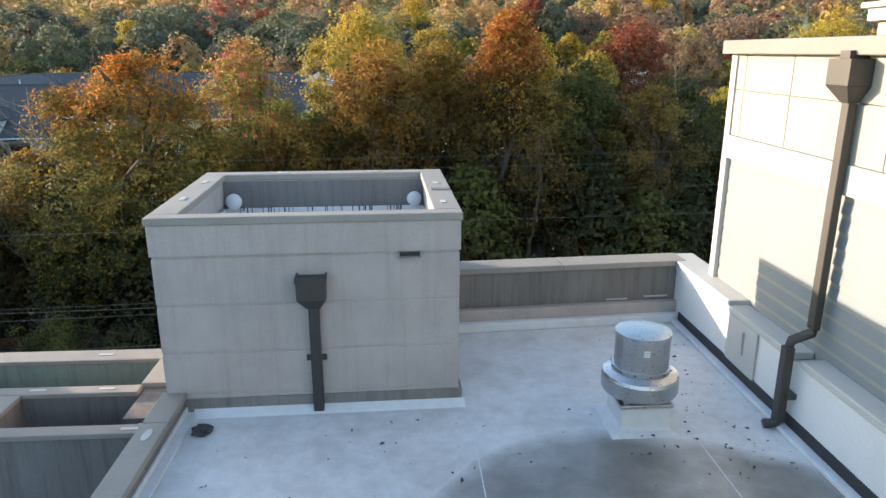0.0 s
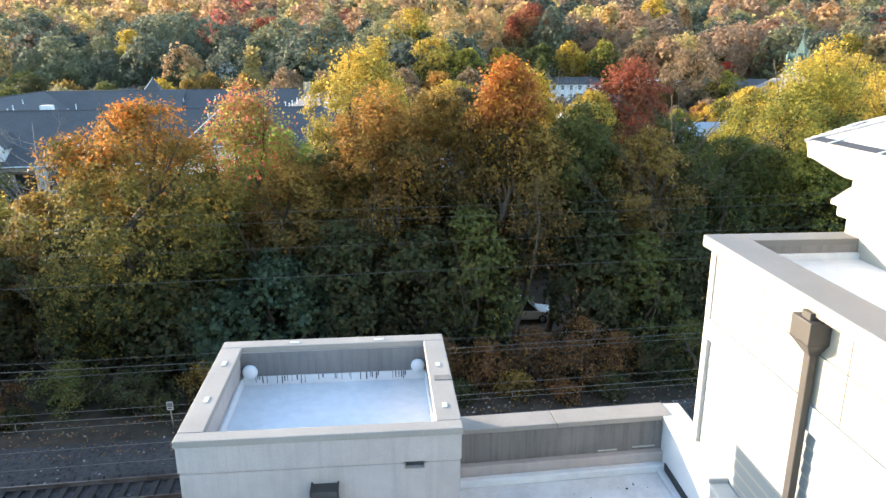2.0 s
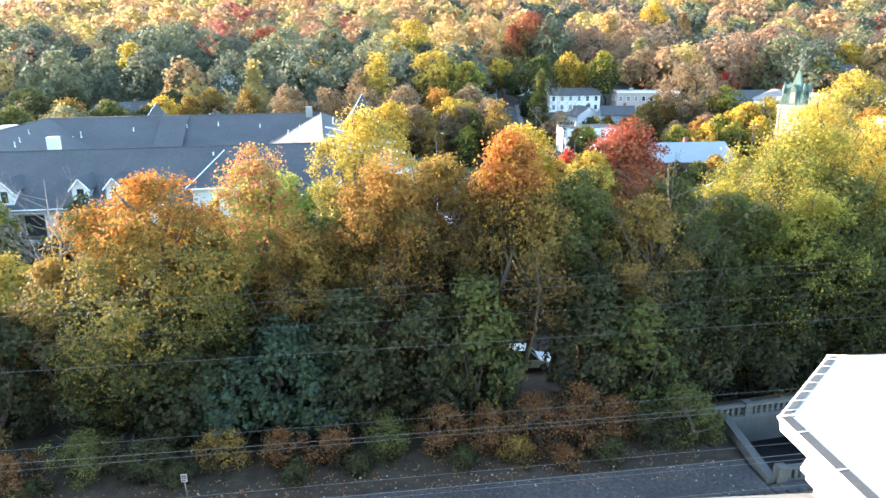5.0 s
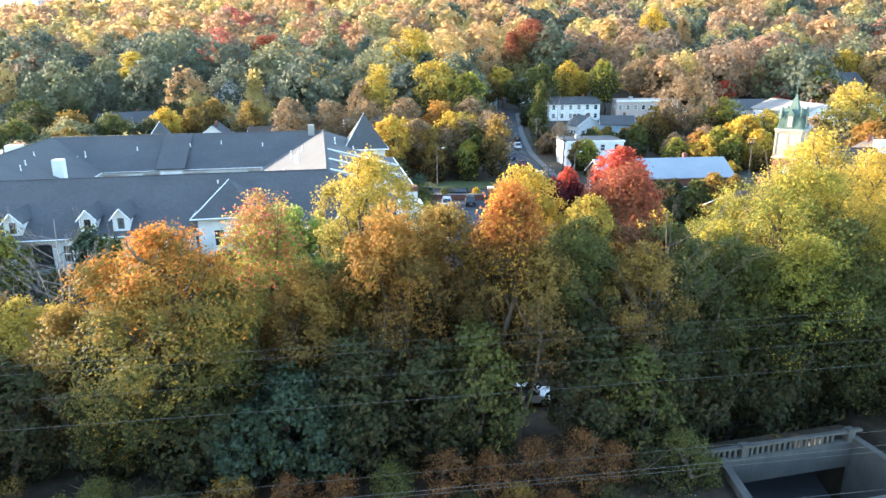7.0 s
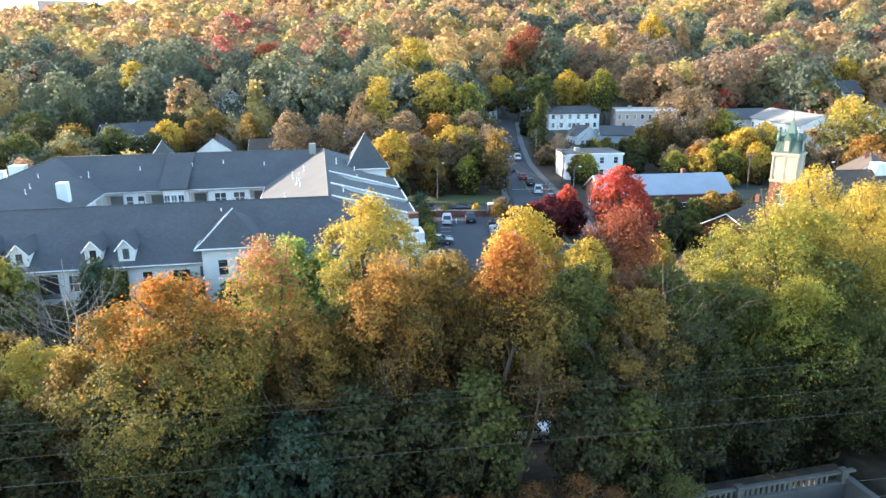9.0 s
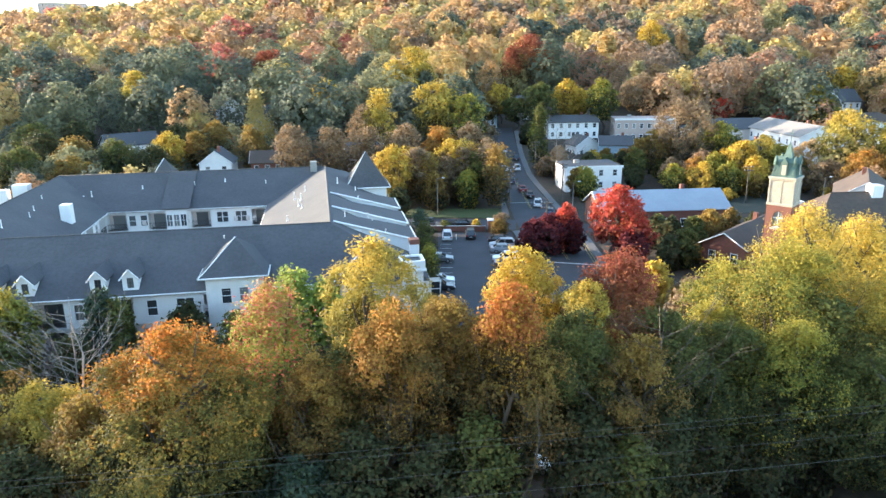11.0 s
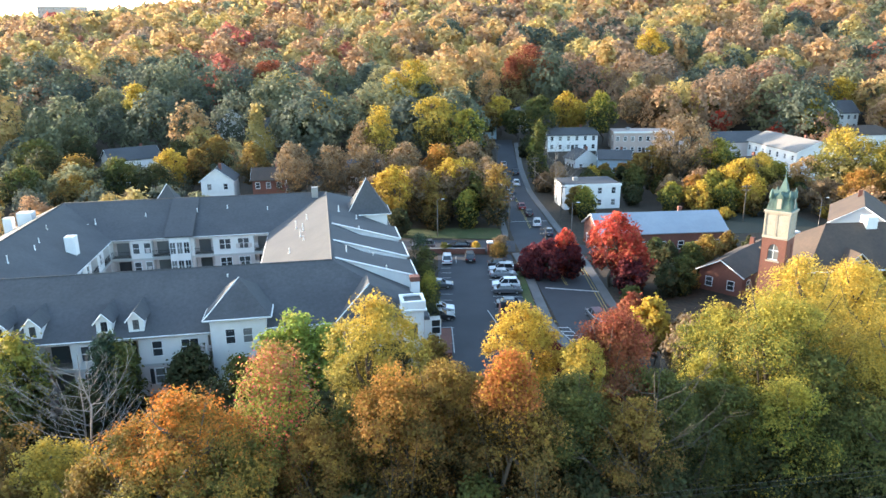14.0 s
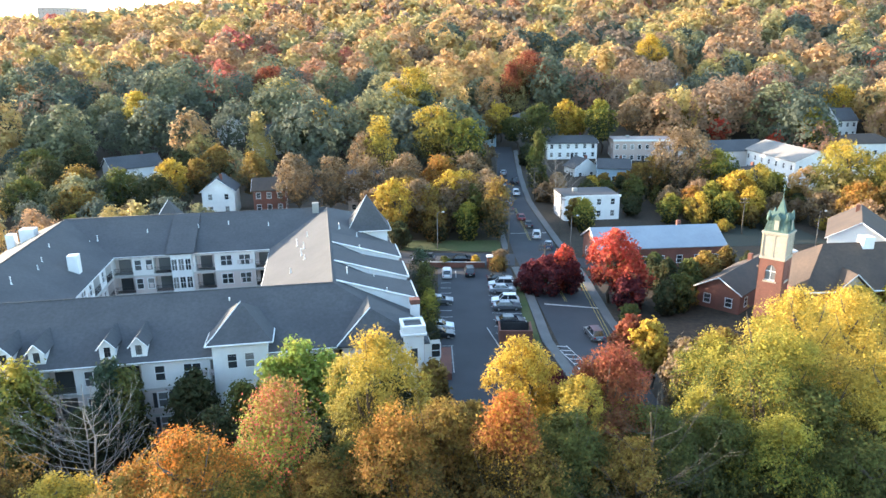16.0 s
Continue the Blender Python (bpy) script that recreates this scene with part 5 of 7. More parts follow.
# front east gable, chimney and belvedere
bm = bmesh.new()
gz = 13.0
for q in ([(0.3, -10.6, EAVE + 0.1), (4.2, -8.0, gz), (4.2, -3.7, gz), (0.3, -9.6, EAVE + 0.1)], [(0.3, -10.6, EAVE + 0.1), (10.5, -10.9, EAVE - 0.1), (4.2, -8.0, gz)], [(4.2, -8.0, gz), (10.5, -10.9, EAVE - 0.1), (10.5, -6.0, EAVE + 0.6), (4.2, -3.7, gz)]):
    slab(bm, q, 0.2)
cg = part("cross_gable", bm, SHINGLE, apt, "hipped cross gable")
bm = bmesh.new()
tube(bm, [(0.3, -10.6, EAVE + 0.15), (4.2, -8.0, gz + 0.05)], 0.09, 4)
part("hip_flashing", bm, WHITE, cg)
part("gable_wall", box(bmesh.new(), 0.9, 10.0, -10.35, -9.85, -1, EAVE - 0.2), TAUPE, cg)
bv = part("belvedere", box(bmesh.new(), 7.4, 10.1, -9.8, -7.2, -1, 11.0), WHITE, apt, "white square belvedere with an open flat top")
bm = bmesh.new()
for b in ((7.15, 10.35, -10.0, -9.6, 11.0, 11.9), (7.15, 10.35, -7.4, -7.0, 11.0, 11.9), (7.15, 7.55, -9.6, -7.4, 11.0, 11.9), (9.95, 10.35, -9.6, -7.4, 11.0, 11.9)):
    box(bm, *b)
part("parapet", bm, WHITE, bv)
# solid dark block just under the rim stands for the well's shade
part("well", box(bmesh.new(), 7.55, 9.95, -9.6, -7.4, 11.0, 11.72), SHUTTER, bv, "dark fill standing in for shade in the roof well")
part("belvedere_cornice", boxes((7.0, 10.5, -10.15, -6.85, 10.75, 11.0), bevel=0.05), WHITE, bv)
part("belvedere_window", boxes((8.3, 9.2, -9.84, -9.8, 7.4, 9.2)), GLASS, bv)
bv.matrix_basis = Matrix.Translation((8.7, -9.95, -0.15)) @ Matrix.Diagonal((0.82, 0.9, 1, 1)) @ Matrix.Translation((-8.75, 8.5, 0))
ch = part("chimney", box(bmesh.new(), 9.25, 10.3, -4.7, -3.7, 8, 11.75), WHITE, apt, "white rendered chimney with a brick top")
part("chimney_cap", boxes((9.2, 10.35, -4.75, -3.65, 11.75, 12.35), bevel=0.04), BRICK, ch, "red brick top")
part("chimney", box(bmesh.new(), -2.2, -1.1, 38.6, 39.6, 13, 15.2), CONCRETE, apt)
# roof boxes on the west wing
part("roof_box", boxes((-36.3, -34.9, 20.0, 21.4, 9.9, 13.2), bevel=0.05), WHITE, apt, "white roof-access box")
part("roof_box", boxes((-50.9, -49.6, 36.9, 38.3, 10.0, 12.6), bevel=0.05), WHITE, apt, "white roof-access box")
part("roof_box", boxes((-48.9, -46.6, 37.2, 39.0, 10.8, 13.3), bevel=0.05), WHITE, apt, "white roof-access box")
# vent pipes
pipe0 = None
for u, v, h in ((-11.5, -3.1, 0.9), (-10.2, -3.6, 0.5), (-6.0, -3.0, 0.5), (-19.8, -4.6, 0.5), (-35.0, -5.0, 0.5), (-3.5, 20, 0.9), (-3.8, 17, 0.9), (-3.3, 14.4, 0.5), (-4.6, 23.5, 1.0), (-3.0, 26.0, 0.7), (-5.2, 11.2, 0.6), (-39.5, 20, 0.6), (-39.0, 17, 0.6), (-39.6, 10, 0.9), (-40.5, 26, 0.5), (-41.0, 31, 0.5), (-36.4, 34.6, 0.8), (-37.4, 34.0, 0.5), (-29.0, 36, 0.5), (-21.0, 36.5, 0.5), (-16.2, 37, 0.5), (-9.6, 36.2, 0.5), (2.2, 3.2, 0.9), (5.6, 3.8, 0.5), (5.2, 6.3, 0.5), (4.8, 14.0, 0.5), (4.6, 17.0, 0.5), (4.6, 24.0, 0.5), (2.0, 27.0, 0.8), (6.8, -1.0, 0.5)):
    if v < HALF and u < -HALF + 4:
        z = RIDGE - abs(v) / HALF * (RIDGE - EAVE)
    elif v > RV - HALF and u < -5:
        z = RIDGE - abs(v - RV) / HALF * (RIDGE - EAVE)
    elif u < -RU + HALF:
        z = RIDGE - abs(u + RU) / HALF * (RIDGE - EAVE)
    else:
        z = RIDGE - abs(u) / HALF * (RIDGE - EAVE)
        if u > 0:
            z = max(z, RIDGE - 0.15 - 0.24 * u)
    m = Matrix.Translation((u, v, z - 0.1)) @ Matrix.Diagonal((1, 1, h / 0.5, 1))
    if pipe0 is None:
        pipe0 = part("vent_pipe", lathe(bmesh.new(), [(0.16, 0), (0.12, 0.12), (0.07, 0.15), (0.07, 0.55), (0.1, 0.56), (0.1, 0.62)], 8), WHITE, apt, "white vent pipe")
        pipe0.matrix_basis = m
    else:
        share("vent_pipe", pipe0, apt, m)

# ---- houses ----
STONE_ROOF = surface("pale_shingles", (0.27, 0.25, 0.225), (0.22, 0.205, 0.185), 0.9, grain=2.6, stain=0.25, amount=0.25, bumps=0.3)


def house(name, x, y, w, d, h, g, turn, wall, roof, label, cat="house", storeys=2, cols=3, flat=False, z=None, hip=False, side_cols=2):
    """A house with its front to -y: walls with window holes, roof, door and chimney."""
    z = ground_z(x, y) if z is None else z
    hs = root(name, pose(x, y, z, 0, 0, turn), label, cat)
    sh = h / storeys
    win = None

    def side(m, length, n):
        nonlocal win
        hols = [(length * (k + 0.5) / n - 0.5, length * (k + 0.5) / n + 0.5, s * sh + 0.9, s * sh + min(2.3, sh - 0.35)) for s in range(storeys) for k in range(n)]
        o = part("wall", holed_wall(bmesh.new(), length, -1.5, h, hols, 0.12), wall, hs)
        o.matrix_basis = m
        hh = min(2.3, sh - 0.35) - 0.9
        for a in hols:
            mm = m @ Matrix.Translation(((a[0] + a[1]) / 2, 0, (a[2] + a[3]) / 2))
            if win is None:
                win = window_at(hs, mm, 1.0, hh, False, 1)
            else:
                window_again(win, hs, mm)

    side(Matrix.Translation((-w / 2, -d / 2, 0)), w, cols)
    side(Matrix.Translation((w / 2, -d / 2, 0)) @ Matrix.Rotation(radians(90), 4, "Z"), d, side_cols)
    side(Matrix.Translation((-w / 2, d / 2, 0)) @ Matrix.Rotation(radians(-90), 4, "Z"), d, side_cols)
    part("back_wall", box(bmesh.new(), -w / 2, w / 2, d / 2 - 0.2, d / 2, -1.5, h), wall, hs)
    o = 0.45
    if flat:
        part("flat_roof", box(bmesh.new(), -w / 2 - 0.15, w / 2 + 0.15, -d / 2 - 0.15, d / 2 + 0.15, h, h + 0.35, 0.04), roof, hs)
        part("roof_edge", boxes((-w / 2 - 0.25, w / 2 + 0.25, -d / 2 - 0.25, -d / 2 - 0.1, h - 0.15, h + 0.42), bevel=0.02), WHITE, hs)
        part("roof_box", box(bmesh.new(), -w / 4, -w / 4 + 1.2, 0, 1.2, h + 0.35, h + 1.2, 0.03), CONCRETE, hs)
    elif hip:
        bm = bmesh.new()
        q = d / 2
        e = [bm.verts.new(p) for p in ((-w / 2 - o, -d / 2 - o, h), (w / 2 + o, -d / 2 - o, h), (w / 2 + o, d / 2 + o, h), (-w / 2 - o, d / 2 + o, h))]
        a, b = bm.verts.new((-w / 2 + q, 0, h + g)), bm.verts.new((w / 2 - q, 0, h + g))
        for f in ((e[0], e[1], b, a), (e[1], e[2], b), (e[2], e[3], a, b), (e[3], e[0], a), (e[3], e[2], e[1], e[0])):
            bm.faces.new(f)
        part("roof", bm, roof, hs)
    else:
        for s in (-1, 1):
            bm = bmesh.new()
            y0, z0 = s * (d / 2 + o), h - o * g / (d / 2)
            q = [(-w / 2 - o, y0, z0), (w / 2 + o, y0, z0), (w / 2 + o, 0, h + g), (-w / 2 - o, 0, h + g)]
            slab(bm, [(p[0], p[1], p[2] + 0.12) for p in (q if s < 0 else q[::-1])], 0.16)
            part("roof", bm, roof, hs)
        for x2, oo in ((-w / 2 + 0.01, -o), (w / 2 - 0.01, o)):
            bm = bmesh.new()
            poly(bm, [(x2, -d / 2, h), (x2, d / 2, h), (x2, 0, h + g)])
            part("gable", bm, wall, hs)
            for s in (-1, 1):
                bm = bmesh.new()
                tube(bm, [(x2 + oo, s * (d / 2 + o), h - o * g / (d / 2)), (x2 + oo, 0, h + g)], 0.1, 4)
                part("rake_board", bm, WHITE, hs)
        part("chimney", box(bmesh.new(), w / 5, w / 5 + 0.7, 0.3, 1.0, h, h + g + 0.9, 0.02), BRICK, hs)
    part("door", box(bmesh.new(), -0.5, 0.5, -d / 2 - 0.06, -d / 2, 0.1, 2.2, 0.01), SHUTTER, hs)
    return hs


house("white_house", 35.7, 169.6, 13.8, 10.0, 5.8, 0, 6, WHITE, SHINGLE, "white two-storey house with a flat dark roof", storeys=2, cols=4, flat=True, z=0)
house("brick_hall", 41.1, 131.4, 24.8, 10.4, 4.2, 2.7, 5, BRICK, METAL_ROOF, "long red brick hall under a blue-grey metal roof", "hall", 1, 7, z=0)
house("row_house", 43.6, 238, 17, 9, 5.6, 1.9, 3, WHITE, SHINGLE, "white two-storey row house with a dark roof", cols=6, z=4.2)
house("pink_building", 67.5, 236, 20, 10, 7.2, 0, -3, PINK, PINK, "pink stucco building with a flat roof", "building", 2, 8, True, z=3.4)
house("large_white_house", 105.5, 209, 27, 13, 7.2, 2.8, -84, WHITE, STONE_ROOF, "large white two-storey house with a pale grey-brown roof", "house", 2, 7, z=1.8, side_cols=4)
house("small_house", 43.6, 217, 6.5, 8, 4.0, 2.6, -70, WHITE, SHINGLE, "small white gabled house", storeys=1, cols=2, z=0.8)
house("blue_house", 52.4, 211, 9.5, 8, 4.8, 2.2, -8, BLUE_SIDING, SHINGLE, "pale blue house with a grey roof", storeys=1, cols=3, z=0.8)
house("small_house", 64, 207, 9, 8, 4.2, 2.6, 80, TAUPE, TAN_SHINGLE, "brown gabled house among trees", storeys=1, cols=2, z=0.8)
house("small_house", 84.5, 189, 8, 9, 6.4, 2.2, 25, WHITE, TAN_SHINGLE, "white gabled house with a balcony", cols=2, z=0.3)
house("grey_house", 94, 226, 30, 11, 5.2, 3.0, 8, TAUPE, SHINGLE, "long grey house with a hipped roof", storeys=1, cols=5, hip=True, z=3.2)
house("grey_house", 119, 209, 22, 10, 4.6, 2.6, 14, SIDING, SHINGLE, "grey-roofed low house among gardens", storeys=1, cols=4, hip=True, z=2.0)
house("white_villa", 149, 262, 8, 10, 6.6, 4.0, 10, WHITE, SHINGLE, "white gabled villa on the lower hill", cols=3, z=7.6)
house("white_villa", 139, 262, 11, 8, 5.6, 3.0, 10, BLUE_SIDING, SHINGLE, "pale blue villa with a steep roof", cols=3, z=7.4)
house("tan_house", 140, 232, 20, 10, 4.5, 2.8, 6, SIDING, TAN_SHINGLE, "tan low house with a brown roof", storeys=1, cols=4, hip=True, z=5.0)
house("tan_house", 158, 226, 18, 10, 4.5, 2.8, 6, SIDING, TAN_SHINGLE, "tan low house with a brown roof", storeys=1, cols=4, hip=True, z=5.0)
house("white_house", -58, 176.5, 9, 8, 6.4, 3.0, -82, WHITE, SHINGLE, "white two-storey gabled house", cols=2, z=0.2)
house("brick_house", -45.5, 178, 8, 8, 6.2, 2.4, 8, BRICK, TAN_SHINGLE, "red brick house behind the apartment building", cols=3, z=0.2)
house("small_house", -91, 197, 10, 7, 3.6, 2.2, -75, WHITE, SHINGLE, "low white house with a grey roof", storeys=1, cols=3, z=0)
house("grey_house", -97, 214, 15, 10, 4.6, 3.0, 40, SIDING, SHINGLE, "grey-roofed house at the wood's edge", storeys=1, cols=3)
house("brown_house", -20.5, 178, 9, 9, 8.5, 2.0, 5, TAUPE, SHINGLE, "brown house among trees", cols=3, z=0.2)
house("white_villa", -80, 262, 9, 8, 6.0, 3.4, -60, WHITE, SHINGLE, "white gabled house in the wood", cols=2)
house("white_villa", 14.5, 255, 9, 9, 7.0, 2.4, 5, BLUE_SIDING, SHINGLE, "pale house beside the street", cols=3, hip=True)
house("white_villa", 31, 268, 9, 9, 6.5, 2.4, 5, SIDING, SHINGLE, "grey house beside the street", cols=3, hip=True)
house("white_villa", 106, 328, 12, 9, 6.0, 5.0, -70, WHITE, SHINGLE, "white villa with a steep dark roof on the hill", cols=3)
house("white_villa", 118, 322, 9, 9, 6.0, 3.0, -60, WHITE, SHINGLE, "white villa on the hill", cols=2)
house("white_villa", -87, 392, 9, 8, 6.5, 3.4, -60, WHITE, SHINGLE, "white house showing between trees on the hill", cols=2)
house("white_villa", -185, 318, 12, 9, 6.5, 3.4, 50, WHITE, SHINGLE, "white house showing between trees on the hill", cols=2)
house("white_villa", -214, 345, 12, 9, 6.5, 3.4, 50, WHITE, SHINGLE, "white house showing between trees on the hill", cols=2)
house("white_villa", -62, 246, 9, 8, 6.5, 3.4, 40, WHITE, SHINGLE, "white house showing between trees on the hill", cols=2)
house("apartment_slab", -430, 830, 50, 18, 27, 0, 24, PINK, CONCRETE, "distant slab of flats on the ridge", "building", 7, 14, True, z=61)
house("pale_slab", -95, 640, 40, 12, 7, 0, 10, SIDING, CONCRETE, "distant pale low building in the wood", "building", 2, 8, True, z=51)

# ---- church ----
cx0 = root("church", pose(44.6, 89.0, 3.0, 0, 0, -42), "brick church with a stone belfry and a green copper roof", "church")


def arch_hole(bm, w, z0, z1, x0, x1, n=8):
    """A wall facing -y from x0 to x1 and z0 to z1 with a round-arched opening of width w that starts 0.8 above z0."""
    s, top = z0 + 0.8, z0 + 2.2
    arc = [(w / 2 * math.cos(math.pi * k / n), top + w / 2 * math.sin(math.pi * k / n)) for k in range(n + 1)]
    poly(bm, [(x0, 0, z0), (x1, 0, z0), (x1, 0, s), (x0, 0, s)])
    poly(bm, [(x0, 0, s), (-w / 2, 0, s), (-w / 2, 0, top), (x0, 0, top)])
    poly(bm, [(w / 2, 0, s), (x1, 0, s), (x1, 0, top), (w / 2, 0, top)])
    edge = [(w / 2, s), *arc, (-w / 2, s)]
    for (ax, az), (bx, bz) in zip(edge, edge[1:]):
        poly(bm, [(ax, 0, az), (bx, 0, bz), (bx, 0.3, bz), (ax, 0.3, az)])
    for (ax, az), (bx, bz) in zip(arc, arc[1:]):
        poly(bm, [(ax, 0, az), (bx, 0, bz), (bx, 0, z1), (ax, 0, z1)])
    poly(bm, [(w / 2, 0, top), (x1, 0, top), (x1, 0, z1), (w / 2, 0, z1)])
    poly(bm, [(x0, 0, top), (-w / 2, 0, top), (-w / 2, 0, z1), (x0, 0, z1)])
    return bm


tw_h = 2.35
part("tower_shaft", box(bmesh.new(), -tw_h + 0.01, tw_h - 0.01, -tw_h + 0.31, tw_h, -4.5, 11.2), BRICK, cx0, "red brick shaft")
part("shaft_front", box(bmesh.new(), -tw_h, tw_h, -tw_h, -tw_h + 0.3, -4.5, 7.2), BRICK, cx0)
for ang in (0, 90, -90):
    o = part("arch_wall", arch_hole(bmesh.new(), 2.0, 7.2, 11.2, -tw_h, tw_h), BRICK, cx0)
    o.matrix_basis = Matrix.Rotation(radians(ang), 4, "Z") @ Matrix.Translation((0, -tw_h - 0.001 * abs(ang), 0))
    part("arch_window", box(bmesh.new(), -1.0, 1.0, 0.25, 0.29, 8.0, 10.4), GLASS, o)
    part("arch_tracery", boxes((-0.06, 0.06, 0.18, 0.25, 8.0, 10.4), (-1.0, 1.0, 0.18, 0.25, 9.35, 9.5), (-1.0, 1.0, 0.18, 0.25, 8.0, 8.15)), WHITE, o)
    part("stone_sill", box(bmesh.new(), -1.3, 1.3, -0.12, 0.1, 7.75, 8.0, 0.02), STONE, o)
part("string_course", box(bmesh.new(), -2.5, 2.5, -2.5, 2.5, 11.2, 11.55, 0.05), STONE, cx0)
part("belfry", box(bmesh.new(), -2.25, 2.25, -2.25, 2.25, 11.55, 15.0), STONE, cx0, "pale stone belfry")
for ang in (0, 90, -90):
    mm = Matrix.Rotation(radians(ang), 4, "Z")
    for x in (-1.08, 1.08):
        part("belfry_panel", box(bmesh.new(), x - 0.9, x + 0.9, -2.31, -2.25, 11.9, 14.6, 0.02), STONE, cx0).matrix_basis = mm
    part("belfry_pilaster", boxes((-2.35, -2.05, -2.4, -2.2, 11.55, 15.0), (2.05, 2.35, -2.4, -2.2, 11.55, 15.0), (-0.12, 0.12, -2.36, -2.25, 11.55, 15.0)), STONE, cx0).matrix_basis = mm
part("belfry_cornice", boxes((-2.6, 2.6, -2.6, 2.6, 15.0, 15.3), (-2.45, 2.45, -2.45, 2.45, 14.8, 15.0), bevel=0.04), STONE, cx0)
bm = bmesh.new()
prev = None
for s, z in ((2.6, 15.2), (2.25, 15.4), (1.75, 17.3), (1.55, 17.5), (0.95, 17.7), (0.8, 18.0), (0.0, 20.2)):
    ring = [bm.verts.new((s * a, s * b, z)) for a, b in ((-1, -1), (1, -1), (1, 1), (-1, 1))] if s else [bm.verts.new((0, 0, z))]
    if prev:
        for i in range(4):
            bm.faces.new((prev[i], prev[(i + 1) % 4], *((ring[(i + 1) % 4], ring[i]) if len(ring) == 4 else ring)))
    prev = ring
part("spire", bm, COPPER, cx0, "green copper spire")
for ang in (0, 90, 180, 270):
    mm = Matrix.Rotation(radians(ang), 4, "Z")
    d = part("lucarne", boxes((-0.6, 0.6, -2.3, -1.2, 15.4, 17.2)), COPPER, cx0)
    d.matrix_basis = mm
    part("louvre", boxes((-0.4, 0.4, -2.33, -2.3, 15.6, 17.0)), STONE, d)
    bm = bmesh.new()
    a = [bm.verts.new(p) for p in ((-0.75, -2.45, 17.15), (0.75, -2.45, 17.15), (0.75, -0.9, 17.15), (-0.75, -0.9, 17.15))]
    r0, r1 = bm.verts.new((0, -2.45, 18.0)), bm.verts.new((0, -0.9, 18.0))
    for f in ((a[0], a[1], r0), (a[1], a[2], r1, r0), (a[2], a[3], r1), (a[3], a[0], r0, r1)):
        bm.faces.new(f)
    part("lucarne_roof", bm, COPPER, d)
    part("pinnacle", lathe(bmesh.new(), [(0.42, 16.9), (0.36, 17.7), (0.05, 18.3)], 6), COPPER, cx0).matrix_basis = mm @ Matrix.Translation((-1.75, -1.75, 0))
    bm = bmesh.new()
    for k in range(-3, 4):
        if abs(k) > 0:
            tube(bm, [(2.2 * k / 3.4, -2.27, 15.42), (1.7 * k / 3.4, -1.79, 17.3)], 0.035, 4)
    part("standing_seam", bm, COPPER, cx0).matrix_basis = mm
bm = bmesh.new()
tube(bm, [(0, 0, 20.0), (0, 0, 21.9)], 0.06, 6)
box(bm, -0.4, 0.4, -0.04, 0.04, 21.2, 21.28)
part("finial", bm, COPPER, cx0)
for o in cx0.children:
    o.matrix_basis = Matrix.Diagonal((0.66, 0.66, 0.925, 1)) @ o.matrix_basis
# nave and wings
nave = root("church_nave", pose(67.5, 94.5, 0, 0, 0, 4), "brick church nave under a brown hipped shingle roof", "church")
NW, NE, ND, NZ, NR = -20.0, 16.0, 6.2, 9.0, 13.9
part("wall", boxes((NW + 0.6, NE - 0.4, -ND + 0.5, ND - 0.5, -0.5, NZ)), BRICK, nave)
bm = bmesh.new()
ev = [bm.verts.new(p) for p in ((NW, -ND, NZ), (NE, -ND, NZ), (NE, ND, NZ), (NW, ND, NZ), (NW, -ND, NZ - 0.25), (NE, -ND, NZ - 0.25), (NE, ND, NZ - 0.25), (NW, ND, NZ - 0.25))]
ra, rb_ = bm.verts.new((NW + 5.8, 0, NR)), bm.verts.new((NE, 0, NR))
for f in ((ev[0], ev[1], rb_, ra), (ev[1], ev[2], rb_), (ev[2], ev[3], ra, rb_), (ev[3], ev[0], ra), (ev[4], ev[5], ev[1], ev[0]), (ev[7], ev[4], ev[0], ev[3]), (ev[5], ev[6], ev[2], ev[1]), (ev[6], ev[7], ev[3], ev[2])):
    bm.faces.new(f)
part("roof", bm, TAN_SHINGLE, nave, "brown shingles")
bm = bmesh.new()
tube(bm, [(NW, -ND - 0.05, NZ - 0.1), (NE, -ND - 0.05, NZ - 0.1)], 0.12, 6)
part("gutter", bm, WHITE, nave, "pale gutter")
bm = bmesh.new()
tube(bm, [(NW + 5.8, 0, NR), (NE, 0, NR)], 0.09, 6)
part("ridge_cap", bm, TAN_SHINGLE, nave)
for x, w2, g2 in ((NW + 7.0, 2.6, 2.4), (NW + 17.0, 3.6, 2.9), (NW + 27.0, 2.6, 2.4)):
    back = g2 / (NR - NZ) * ND
    bm = bmesh.new()
    slab(bm, [(x - w2, -ND - 0.4, NZ), (x, -ND - 0.4, NZ + g2), (x, -ND + back, NZ + g2), (x - w2, -ND + 0.1, NZ)][::-1], 0.16)
    slab(bm, [(x, -ND - 0.4, NZ + g2), (x + w2, -ND - 0.4, NZ), (x + w2, -ND + 0.1, NZ), (x, -ND + back, NZ + g2)][::-1], 0.16)
    gd = part("gablet", bm, TAN_SHINGLE, nave, "small brown gable roof")
    bm = bmesh.new()
    poly(bm, [(x - w2 + 0.4, -ND - 0.1, NZ - 0.1), (x + w2 - 0.4, -ND - 0.1, NZ - 0.1), (x, -ND - 0.1, NZ + g2 - 0.35)])
    part("gablet_face", bm, STONE, gd, "pale stone face")
    bm = bmesh.new()
    for sx in (-1, 1):
        tube(bm, [(x + sx * w2, -ND - 0.42, NZ), (x, -ND - 0.42, NZ + g2)], 0.08, 4)
    part("rake_board", bm, CREAM_TRIM, gd)
    part("stained_window", boxes((x - 0.9, x + 0.9, -ND + 0.44, -ND + 0.49, NZ - 5.5, NZ - 1.2)), GLASS, nave)
